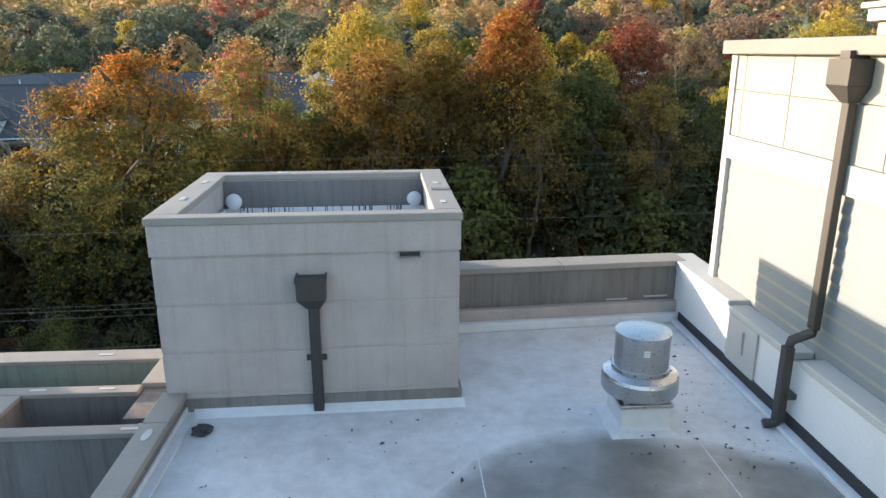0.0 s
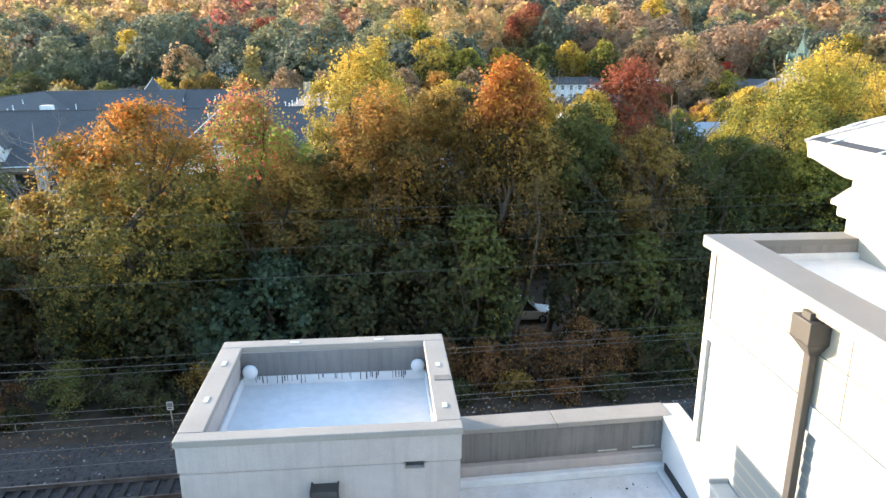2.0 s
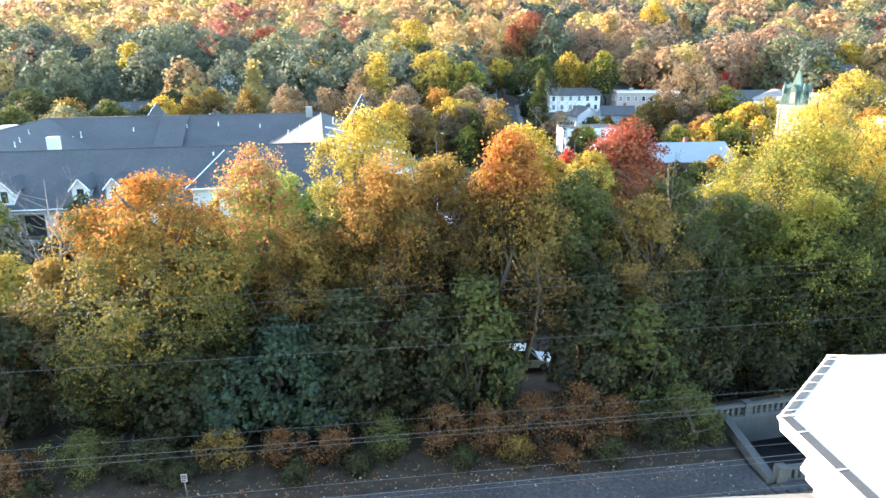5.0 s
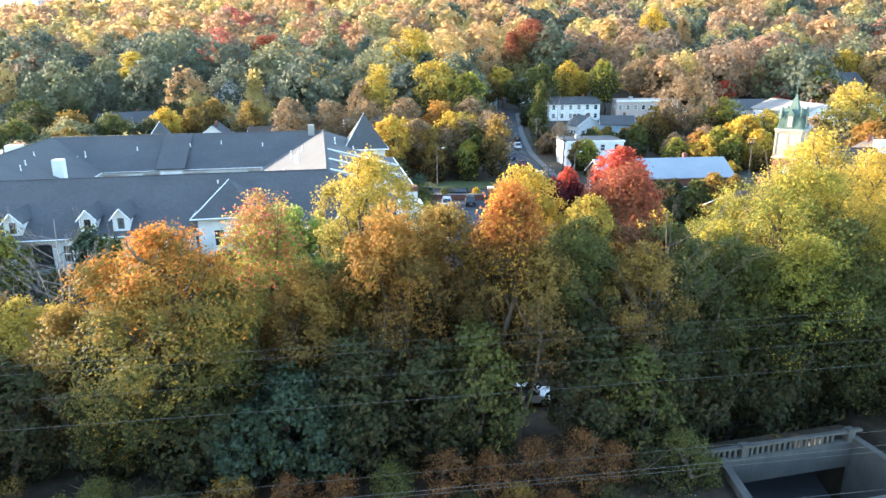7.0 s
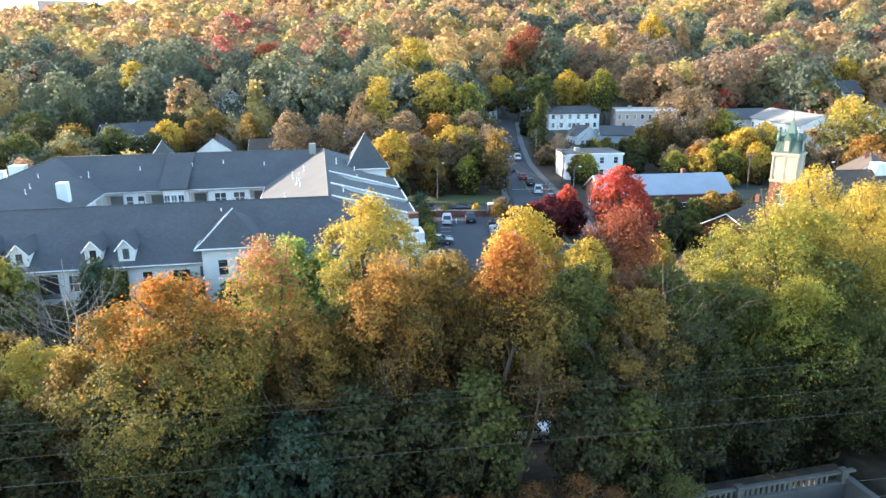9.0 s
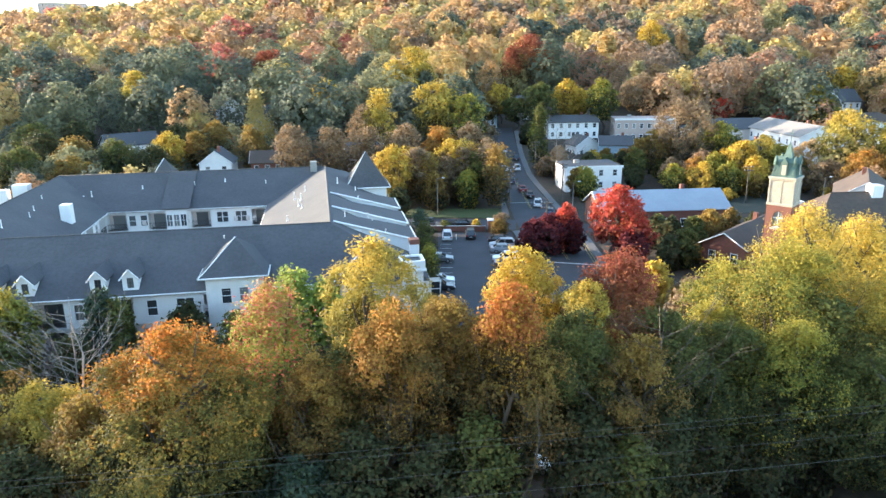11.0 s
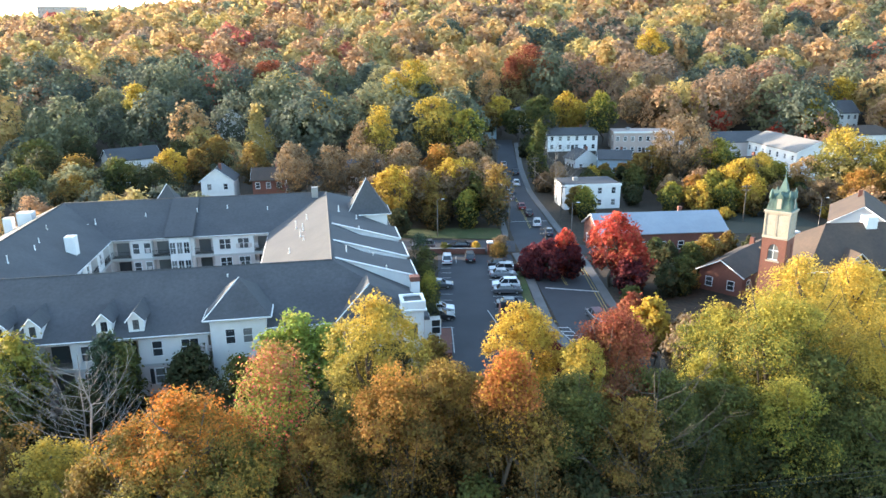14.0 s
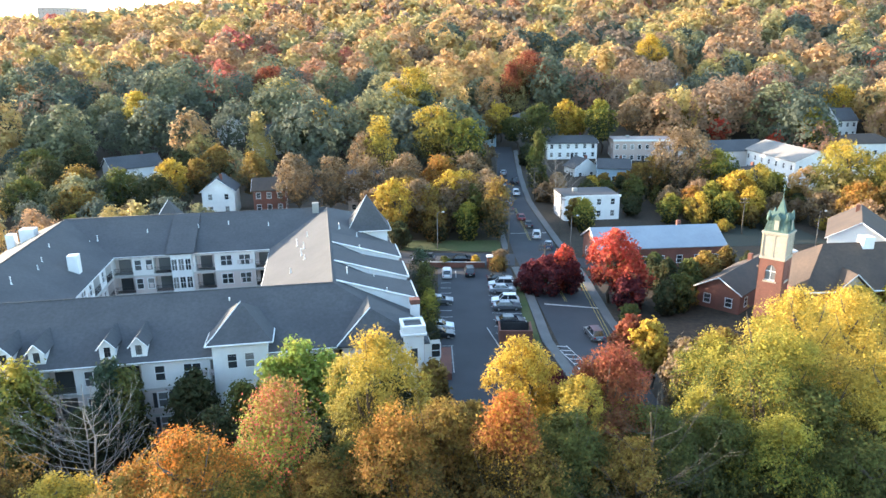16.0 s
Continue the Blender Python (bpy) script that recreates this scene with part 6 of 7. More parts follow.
for x, y, hh in ((NW + 11.2, -0.9, 1.4), (NW + 16.4, -1.2, 1.2)):
    part("roof_box", box(bmesh.new(), x, x + 1.6, y, y + 1.5, NR - 1.2, NR + hh - 0.4, 0.04), WHITE, nave, "white roof box")
part("roof_unit", boxes((NW + 0.8, NW + 2.6, 3.2, 4.4, NZ + 1.0, NZ + 2.6), (NW + 3.2, NW + 4.2, 3.0, 4.0, NZ + 1.5, NZ + 3.0), bevel=0.05), WHITE, nave, "white roof unit")
house("church_annex", 50.4, 110.6, 19, 7.0, 3.5, 2.0, 45, BRICK, TAN_SHINGLE, "low brick church annex with a brown roof", "church annex", 1, 4, z=0)
house("church_hall", 78.5, 126, 16, 10, 7.2, 3.2, 60, SIDING, TAN_SHINGLE, "cream gabled church hall", "church hall", 2, 3, z=0)

# ---- street furniture ----
wl = root("lot_wall", pose(3.5, 127.4, 0, 0, 0, -2), "low brown brick wall closing the parking lot", "wall")
part("brick_wall", box(bmesh.new(), -8, 4.2, -0.2, 0.2, 0, 1.0, 0.02), BRICK, wl)
part("wall_cap", box(bmesh.new(), -8.05, 4.25, -0.25, 0.25, 1.0, 1.1, 0.02), CONCRETE, wl)
pl = root("gate_pillar", pose(8.6, 127.0, 0), "brick gate pillar with a white cap", "pillar")
part("shaft", box(bmesh.new(), -0.5, 0.5, -0.5, 0.5, 0, 2.2, 0.02), BRICK, pl)
part("cap", box(bmesh.new(), -0.62, 0.62, -0.62, 0.62, 2.2, 2.5, 0.03), WHITE, pl)
en = root("bin_enclosure", pose(10.0, 93.0, 0, 0, 0, -2), "red brick bin enclosure in the parking lot", "enclosure")
for b in ((-2.4, 2.4, -1.8, -1.55, 0, 2.0), (-2.4, -2.15, -1.55, 1.8, 0, 2.0), (2.15, 2.4, -1.55, 1.8, 0, 2.0)):
    part("brick_wall", box(bmesh.new(), *b, 0.02), BRICK, en)
part("gate", box(bmesh.new(), -2.1, 2.1, 1.7, 1.78, 0.1, 1.9, 0.01), SHUTTER, en)
bx = root("brick_bay", pose(-0.4, 84.0, 0), "red brick planter wall beside the parking lot", "planter")
part("brick_wall", box(bmesh.new(), -1.2, 1.0, -4, 4, 0, 1.0, 0.03), BRICK, bx)


def street_pole(x, y, h, label, arms=2, lamp=False):
    z = ground_z(x, y)
    p = root("utility_pole" if not lamp else "street_lamp", pose(x, y, z, 0, 0, 6), label, "pole" if not lamp else "lamp")
    bm = bmesh.new()
    tube(bm, [(0, 0, 0), (0, 0, h)], [0.16, 0.1] if not lamp else [0.09, 0.05], 8)
    part("shaft", bm, BARK if not lamp else STEEL, p)
    if lamp:
        bm = bmesh.new()
        tube(bm, [(0, 0, h - 0.2), (0.5, 0, h + 0.1), (1.1, 0, h + 0.1)], 0.04, 6)
        part("arm", bm, STEEL, p)
        part("lantern", box(bmesh.new(), 0.9, 1.5, -0.14, 0.14, h, h + 0.14, 0.03), WHITE, p)
    else:
        for k in range(arms):
            part("crossarm", box(bmesh.new(), -1.1, 1.1, -0.06, 0.06, h - 0.5 - 0.8 * k, h - 0.37 - 0.8 * k), BARK, p)
            for s in (-0.9, -0.4, 0.4, 0.9):
                part("insulator", box(bmesh.new(), s - 0.04, s + 0.04, -0.04, 0.04, h - 0.37 - 0.8 * k, h - 0.2 - 0.8 * k), CONCRETE, p)
    return p


for x, y, h in ((13.2, 137, 9.5), (26.0, 150, 9.5), (24.7, 185, 9.5), (16.0, 205, 9.5), (25.5, 230, 9.5), (17.0, 112.5, 9.0), (67.0, 150, 8.5)):
    street_pole(x, y, h, "brown timber utility pole with crossarms")
for x, y, h in ((-1.5, 140, 8.0), (13.4, 152, 7.5), (26.6, 140, 7.0), (78.5, 140, 7.5)):
    street_pole(x, y, h, "slim grey street lamp", 0, True)
for k, (a, b) in enumerate((((13.2, 137), (16.0, 205)), ((26.0, 150), (24.7, 185)), ((24.7, 185), (25.5, 230)), ((13.2, 137), (17.0, 112.5)))):
    for s in (-0.9, 0.4):
        bm = bmesh.new()
        za, zb = ground_z(*a) + 9.1, ground_z(*b) + 9.1
        tube(bm, [(a[0] + s + (b[0] - a[0]) * i / 10, a[1] + (b[1] - a[1]) * i / 10, za + (zb - za) * i / 10 - 0.6 * (1 - ((i - 5) / 5) ** 2)) for i in range(11)], 0.02, 4)
        tagged(link("street_cable", bm, RUBBER), "dark cable slung between utility poles", "cable")

# ---- cars ----


def make_car(paint, m, label, tall=0.0):
    """A saloon (tall=0) or a van-like estate, 4.6 m long along x."""
    c = root("car", m, label, "car", "parked and waiting cars")
    bm = bmesh.new()
    side = [(-2.3, 0.35), (-2.32, 0.75), (-2.2, 0.95), (-1.0 + tall * -0.6, 1.0), (1.05, 0.95), (2.15, 0.8), (2.3, 0.6), (2.3, 0.35)]
    prev = None
    for y, s in ((-0.9, 0.93), (-0.84, 1.0), (0.84, 1.0), (0.9, 0.93)):
        ring = [bm.verts.new((x * (0.98 if abs(y) > 0.85 else 1), y, 0.35 + (z - 0.35) * s)) for x, z in side]
        if prev:
            for i in range(len(ring)):
                j = (i + 1) % len(ring)
                bm.faces.new((prev[i], prev[j], ring[j], ring[i]))
        else:
            bm.faces.new(ring[::-1])
        prev = ring
    bm.faces.new(prev)
    bmesh.ops.recalc_face_normals(bm, faces=bm.faces)
    part("body", bm, CAR[paint], c)
    r = -1.9 if tall else -1.7

    def cabin(grow, z0, z1):
        bm = bmesh.new()
        lo = [bm.verts.new(p) for p in ((r - 0.1, -0.8, z0), (1.1, -0.8, z0), (1.1, 0.8, z0), (r - 0.1, 0.8, z0))]
        hi = [bm.verts.new(p) for p in ((r + 0.55 - 0.3 * tall, -0.64, z1), (0.35, -0.64, z1), (0.35, 0.64, z1), (r + 0.55 - 0.3 * tall, 0.64, z1))]
        for i in range(4):
            bm.faces.new((lo[i], lo[(i + 1) % 4], hi[(i + 1) % 4], hi[i]))
        bm.faces.new(hi)
        return bm

    top = 1.42 + 0.25 * tall
    part("cabin_glass", cabin(0, 0.93, top), CAR_GLASS, c, "dark glass")
    part("roof", box(bmesh.new(), r + 0.5 - 0.3 * tall, 0.42, -0.66, 0.66, top, top + 0.05, 0.02), CAR[paint], c)
    for s in (-1, 1):
        for a, b in (((1.12, s * 0.81, 0.93), (0.36, s * 0.65, top)), ((-0.35, s * 0.81, 0.93), (-0.4, s * 0.65, top)), ((r - 0.1, s * 0.81, 0.93), (r + 0.53 - 0.3 * tall, s * 0.65, top))):
            pillar = bmesh.new()
            tube(pillar, [a, b], 0.045, 4)
            part("pillar", pillar, CAR[paint], c)
    w0 = None
    for x in (-1.4, 1.4):
        for s in (-1, 1):
            mm = Matrix.Translation((x, s * 0.8, 0.33)) @ Matrix.Rotation(radians(90), 4, "X")
            if w0 is None:
                w0 = part("wheel", lathe(bmesh.new(), [(0.2, -0.11), (0.31, -0.11), (0.33, -0.07), (0.33, 0.07), (0.31, 0.11), (0.2, 0.11)], 16), RUBBER, c)
                w0.matrix_basis = mm
                part("rim", lathe(bmesh.new(), [(0.2, -0.115), (0.2, 0.115)], 12), ALUMINIUM, w0)
            else:
                o = share("wheel", w0, c, mm)
                share("rim", w0.children[0], o, Matrix.Identity(4))
    for s in (-1, 1):
        part("headlight", box(bmesh.new(), 2.2, 2.31, s * 0.65 - 0.18, s * 0.65 + 0.18, 0.6, 0.74, 0.02), HEADLIGHT, c)
        part("tail_light", box(bmesh.new(), -2.34, -2.25, s * 0.7 - 0.14, s * 0.7 + 0.14, 0.72, 0.9, 0.02), TAILLIGHT, c)
    part("number_plate", box(bmesh.new(), -2.345, -2.33, -0.25, 0.25, 0.5, 0.62), WHITE, c)
    return c


made_cars = {}


def car(paint, x, y, turn, label, tall=0, z=None):
    z = (ground_z(x, y) + 0.07) if z is None else z
    m = pose(x, y, z, 0, 0, turn)
    if (paint, tall) in made_cars:
        o = copy_thing(made_cars[paint, tall], m)
        return tagged(o, label)
    made_cars[paint, tall] = make_car(paint, m, label, tall)
    return made_cars[paint, tall]


for paint, y, tall in (("black", 118.6, 0), ("silver", 115.6, 1), ("silver", 112.9, 0), ("white", 107.4, 1), ("grey", 104.6, 0), ("black", 98.4, 0)):
    car(paint, 9.9, y, 178 if tall else 2, paint + " car parked in a lot bay, seen side on", tall)
for paint, y, tall in (("grey", 107.6, 0), ("white", 96.6, 0), ("black", 93.8, 0)):
    car(paint, -1.1, y, 0, paint + " car parked along the lot's planted edge", tall)
car("white", 0.3, 121.8, 90, "white estate car parked at the end of the lot", 1)
car("black", 4.6, 122.9, 90, "black car parked at the end of the lot", 1)
car("black", 2.8, 130.6, 176, "black car waiting on the side street")
car("grey", -4.2, 131.4, 176, "grey car waiting on the side street", 1)
car("grey", 21.6, 93.2, 97, "grey car driving on the street", 1)
car("white", 20.6, 148.8, 82, "white car waiting in the street's queue", 1)
car("black", 19.9, 158.5, 90, "black car waiting in the street's queue")
car("red", 19.0, 165.5, 90, "dark red car in the street's queue")
car("blue", 17.2, 176.5, 90, "dark blue car in the street's queue", 1)
car("black", 17.6, 183, 90, "black car in the street's queue", 1)
car("white", 17.1, 192, 90, "white car in the street's queue")
car("white", 20.6, 193, 90, "white car coming down the street", 1)
car("grey", 18.0, 203, 90, "grey car in the street's queue")
car("black", 21.6, 206, 90, "black car coming down the street", 1)
car("silver", 19.0, 216, 86, "silver car further up the street")
car("blue", 22.0, 140.5, 80, "dark blue car turning at the junction")
car("black", 22.5, 122, 95, "black car half hidden under the red tree", 1)
car("grey", 39.5, 108.5, 20, "grey car parked beside the church annex", 1)
car("white", 5.9, 48.6, 4, "white car glimpsed behind the trees", 1)
car("silver", 58, 116, 15, "silver car parked by the church")

# ---- trees ----
trng = np.random.default_rng(11)
BLADE = np.array([(-0.5, -0.38, 0), (0.62, -0.06, 0), (-0.2, 0.52, 0)])


def facing(d, r, loose):
    """Turns whose z axis looks roughly along d, spun at random."""
    n = len(d)
    z = d + r.normal(0, loose, (n, 3))
    z /= np.linalg.norm(z, axis=1)[:, None] + 1e-9
    t = r.normal(0, 1, (n, 3))
    x = np.cross(t, z)
    x /= np.linalg.norm(x, axis=1)[:, None] + 1e-9
    return np.stack([x, np.cross(z, x), z], 2)


def envelope(h, shape):
    """Radius of a unit crown at the height h from 0 to 1."""
    if shape == "cone":
        return (1.0 - h) * 0.9 + 0.05
    if shape == "column":
        return 0.8 * max(0.0, 1 - (2 * h - 1) ** 4) ** 0.5 + 0.1
    return 0.92 * math.sqrt(max(0.0, 1 - max(0.0, (h - 0.42) / 0.58) ** 2.4)) * (0.62 + 0.38 * smooth(0, 0.45, h)) + 0.04


def crown_points(r, n, lobes, low=0.0, shape="round", fill=0.25, aspect=1.6):
    """Leaf places and outward ways in a unit crown (radius 1, height 0 to 1): boughs set round an uneven envelope, each bearing
    sprays of leaves on its outer and upper side, with gaps between them. aspect: the crown's height over its radius."""
    off = Vector(r.uniform(0, 50, 3))
    k = lobes
    step = math.sqrt((6.3 * aspect * (1 - low) + 3.1) / k)
    a0 = r.uniform(0, 6.28)
    boughs = []
    for i in range(k):
        h = low + (1 - low) * ((i + r.uniform(0, 1)) / k) ** 0.85
        a = a0 + i * 2.39996 + r.normal(0, 0.35)
        e = Vector((math.cos(a), math.sin(a), aspect * h)) * 0.9 + off
        env = envelope(h, shape) * (1 + 0.34 * noise.noise(e) + 0.2 * noise.noise(e * 2.7))
        rc = step * r.uniform(0.42, 0.78)
        inner = r.uniform() < fill
        rad = max(0.0, env - 0.75 * rc) * (r.uniform(0.2, 0.7) if inner else r.uniform(0.86, 1.04))
        z = aspect * h * (0.96 + 0.16 * noise.noise(e * 1.7)) - 0.45 * rc * h
        boughs.append((rad * math.cos(a), rad * math.sin(a), z, rc))
    boughs = np.array(boughs)
    m = 11
    out = boughs[:, :3] - np.array((0, 0, 0.42 * aspect))
    out /= np.linalg.norm(out, axis=1)[:, None] + 1e-9
    sub = r.normal(0, 1, (k, m, 3)) + 0.75 * out[:, None] + np.array((0, 0, 0.35))
    sub /= np.linalg.norm(sub, axis=2)[:, :, None]
    reach = r.uniform(0.62, 1.18, (k, m))
    idx = r.choice(k, n, p=boughs[:, 3] ** 2 / (boughs[:, 3] ** 2).sum())
    j = r.integers(0, m, n)
    u = sub[idx, j] + r.normal(0, 0.3, (n, 3))
    u /= np.linalg.norm(u, axis=1)[:, None]
    q = boughs[idx, 3] * reach[idx, j] * np.clip(r.normal(0.92, 0.16, n), 0.3, 1.25)
    p = boughs[idx, :3] + u * q[:, None] * np.array((1, 1, 0.8))
    d = 0.7 * u + 0.45 * out[idx] + np.array((0, 0, 0.25))
    d /= np.linalg.norm(d, axis=1)[:, None] + 1e-9
    p[:, 2] = np.clip(p[:, 2] / aspect, -0.02, 1.12)
    return p, d


def crown_mesh(name, seed, n, size, lobes, shape="round", radius=1.0, height=1.0, low=0.0, fill=0.25, loose=0.55):
    """A crown of leaf blades, radius and height in metres, its base at z=0."""
    r = np.random.default_rng(seed)
    p, d = crown_points(r, n, lobes, low, shape, fill, max(0.5, height / radius))
    p = p * np.array((radius, radius, height))
    s = size * r.uniform(0.6, 1.35, n)
    v = (BLADE[None] * s[:, None, None]) @ np.transpose(facing(d, r, loose), (0, 2, 1)) + p[:, None]
    return blades(name, v, LEAF["green"])


def trunk_bmesh(seed, height, r0, base, limbs=7, spread=0.55, twigs=0):
    """A tapered, slightly bent trunk with limbs; base is the height of the first limb."""
    r = random.Random(seed)
    bm = bmesh.new()
    pts = [Vector((0, 0, -0.4))]
    for k in range(1, 7):
        pts.append(Vector((r.uniform(-0.25, 0.25), r.uniform(-0.25, 0.25), height * k / 6)))
    tube(bm, pts, [r0 * (1 - 0.85 * k / 6) * (1.35 if k == 0 else 1) for k in range(7)], 8)
    for k in range(limbs):
        h = base + (height - base) * (k + 0.3) / limbs * 0.9
        a = r.uniform(0, 6.28)
        ln = (height - h) * 0.5 + height * spread * 0.35
        d = Vector((math.cos(a), math.sin(a), r.uniform(0.5, 1.0))).normalized()
        i = min(5, int(h / height * 6))
        o = pts[i].lerp(pts[i + 1], h / height * 6 - i)
        mid = o + d * ln * 0.5 + Vector((0, 0, -0.05 * ln))
        end = o + d * ln + Vector((0, 0, 0.15 * ln))
        rr = r0 * 0.42 * (1 - 0.6 * h / height)
        tube(bm, [o, mid, end], [rr, rr * 0.6, rr * 0.18], 6)
        for j in range(twigs):
            q = mid.lerp(end, r.uniform(-0.5, 1.0))
            dd = (d + Vector((r.uniform(-0.9, 0.9), r.uniform(-0.9, 0.9), r.uniform(-0.1, 0.9)))).normalized()
            l2 = ln * r.uniform(0.2, 0.45)
            e1 = q + dd * l2 * 0.55
            e2 = e1 + (dd + Vector((r.uniform(-0.4, 0.4), r.uniform(-0.4, 0.4), 0.25))).normalized() * l2 * 0.5
            tube(bm, [q, e1, e2], [rr * 0.4, rr * 0.25, rr * 0.08], 4)
            for i2 in range(2):
                d3 = (dd + Vector((r.uniform(-1, 1), r.uniform(-1, 1), r.uniform(-0.2, 0.8)))).normalized()
                tube(bm, [e1, e1 + d3 * l2 * 0.45], [rr * 0.18, rr * 0.05], 3)
    return bm


def mesh_of(name, bm, material):
    me = bpy.data.meshes.new(name)
    bm.to_mesh(me)
    bm.free()
    me.materials.append(material)
    return me


# shared trunks, one metre tall
TRUNKS = [mesh_of("trunk", trunk_bmesh(20 + k, 1.0, 0.05, 0.25, 10, 0.6, 1), BARK) for k in range(4)]


def tree(x, y, top, radius, hue, label, n=9000, size=0.28, base=None, shape="round", lobes=40, z=None, seed=None, low=0.0, name="tree", fill=0.25, category="tree", trunk_r=None):
    """One tree: a trunk with limbs and a crown of leaf blades from base to top (heights above the sea of the plan)."""
    z = ground_z(x, y) if z is None else z
    seed = seed if seed is not None else int(abs(x * 31 + y * 17) * 10) % 9973
    t = root(name, pose(x, y, z, 0, 0, seed % 360), label, category)
    h = top - z
    b = 0.28 * h if base is None else base
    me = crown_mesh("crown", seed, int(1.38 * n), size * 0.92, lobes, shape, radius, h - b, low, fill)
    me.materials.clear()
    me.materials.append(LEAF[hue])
    c = new("crown", me)
    c.parent = t
    c.matrix_basis = Matrix.Translation((0, 0, b))
    tr = new("trunk", TRUNKS[seed % 4])
    tr.parent = t
    k = 0.93 * h
    wide = 1.35 * radius if shape == "round" else 0.8 * radius
    tr.matrix_basis = Matrix.Diagonal((wide, wide, k, 1))
    return t


T = {
    "orange": "tree with orange autumn leaves",
    "orange_top": "tall maple turning orange above and still green below",
    "red_lime": "slender tree with red and yellow-green leaves",
    "yellow": "tall tree with yellow autumn leaves",
    "gold": "tree with golden yellow autumn leaves",
    "olive": "tall olive-green tree tinged with brown",
    "green": "tall dark green broadleaf tree",
    "lime": "broad yellow-green tree in low sun",
    "spring": "slim bright green tree",
    "dark": "dark green tree with shade put into its leaf colour",
    "blue_green": "blue-green leafy tree in shade",
    "rust": "tree with rust-brown autumn leaves",
    "brown": "tree with thin brown autumn leaves",
    "red": "bright red maple in full autumn colour",
    "dark_red": "dark red plum-leaved tree",
    "brick_red": "tree with brick-red autumn leaves",
}


def near_tree(x, y, top, radius, hue, **kw):
    radius *= 1.1
    return tree(x, y, top, radius, hue, T[hue] + " beside the railway", **{"n": int(3600 * radius + 2200), "size": 0.185, "base": max(1.5, top - ground_z(x, y) - 2.5 * radius), "lobes": 60, **kw})


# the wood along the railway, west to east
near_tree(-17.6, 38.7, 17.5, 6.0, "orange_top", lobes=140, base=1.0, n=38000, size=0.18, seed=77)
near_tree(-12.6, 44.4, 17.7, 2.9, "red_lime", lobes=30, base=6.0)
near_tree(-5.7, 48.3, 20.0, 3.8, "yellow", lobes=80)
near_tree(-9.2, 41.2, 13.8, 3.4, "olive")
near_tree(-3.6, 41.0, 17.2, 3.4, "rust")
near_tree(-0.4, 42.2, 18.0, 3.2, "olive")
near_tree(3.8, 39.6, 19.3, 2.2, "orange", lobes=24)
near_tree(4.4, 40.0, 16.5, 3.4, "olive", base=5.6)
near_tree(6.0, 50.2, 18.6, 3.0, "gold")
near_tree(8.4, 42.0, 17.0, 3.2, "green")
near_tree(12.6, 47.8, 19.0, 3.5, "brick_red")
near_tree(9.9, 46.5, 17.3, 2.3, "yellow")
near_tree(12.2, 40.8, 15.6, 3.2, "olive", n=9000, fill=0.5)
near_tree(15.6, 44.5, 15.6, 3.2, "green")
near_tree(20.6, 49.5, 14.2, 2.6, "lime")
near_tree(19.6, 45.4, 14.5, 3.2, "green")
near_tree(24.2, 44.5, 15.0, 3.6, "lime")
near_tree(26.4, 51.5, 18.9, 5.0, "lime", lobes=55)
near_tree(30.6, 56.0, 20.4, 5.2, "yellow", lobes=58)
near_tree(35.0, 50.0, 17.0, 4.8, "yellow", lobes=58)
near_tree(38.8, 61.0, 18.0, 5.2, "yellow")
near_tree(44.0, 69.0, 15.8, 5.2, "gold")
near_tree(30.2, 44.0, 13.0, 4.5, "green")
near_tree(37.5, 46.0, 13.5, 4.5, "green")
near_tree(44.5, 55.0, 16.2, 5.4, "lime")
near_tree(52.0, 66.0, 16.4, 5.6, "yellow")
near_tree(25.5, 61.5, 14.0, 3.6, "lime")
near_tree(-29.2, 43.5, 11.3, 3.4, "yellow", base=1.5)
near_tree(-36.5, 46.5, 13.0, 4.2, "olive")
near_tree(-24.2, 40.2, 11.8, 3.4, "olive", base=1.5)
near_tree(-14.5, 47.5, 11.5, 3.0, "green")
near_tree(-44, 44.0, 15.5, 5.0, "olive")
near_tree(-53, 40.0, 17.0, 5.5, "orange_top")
# inner layer: shade inside the wood is put into darker leaf colours
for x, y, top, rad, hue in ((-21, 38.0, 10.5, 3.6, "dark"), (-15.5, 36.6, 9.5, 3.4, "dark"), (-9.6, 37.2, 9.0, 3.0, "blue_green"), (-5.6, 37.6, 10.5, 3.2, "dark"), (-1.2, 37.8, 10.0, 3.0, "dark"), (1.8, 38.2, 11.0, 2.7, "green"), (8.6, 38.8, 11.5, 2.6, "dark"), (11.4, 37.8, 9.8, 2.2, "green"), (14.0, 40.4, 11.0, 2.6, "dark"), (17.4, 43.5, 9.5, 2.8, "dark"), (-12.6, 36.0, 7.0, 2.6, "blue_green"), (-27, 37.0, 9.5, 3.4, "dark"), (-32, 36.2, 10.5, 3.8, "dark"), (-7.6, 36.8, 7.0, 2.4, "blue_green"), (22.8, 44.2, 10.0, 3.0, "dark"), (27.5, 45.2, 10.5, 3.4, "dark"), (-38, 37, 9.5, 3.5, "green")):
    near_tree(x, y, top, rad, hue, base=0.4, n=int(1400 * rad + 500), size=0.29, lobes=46)
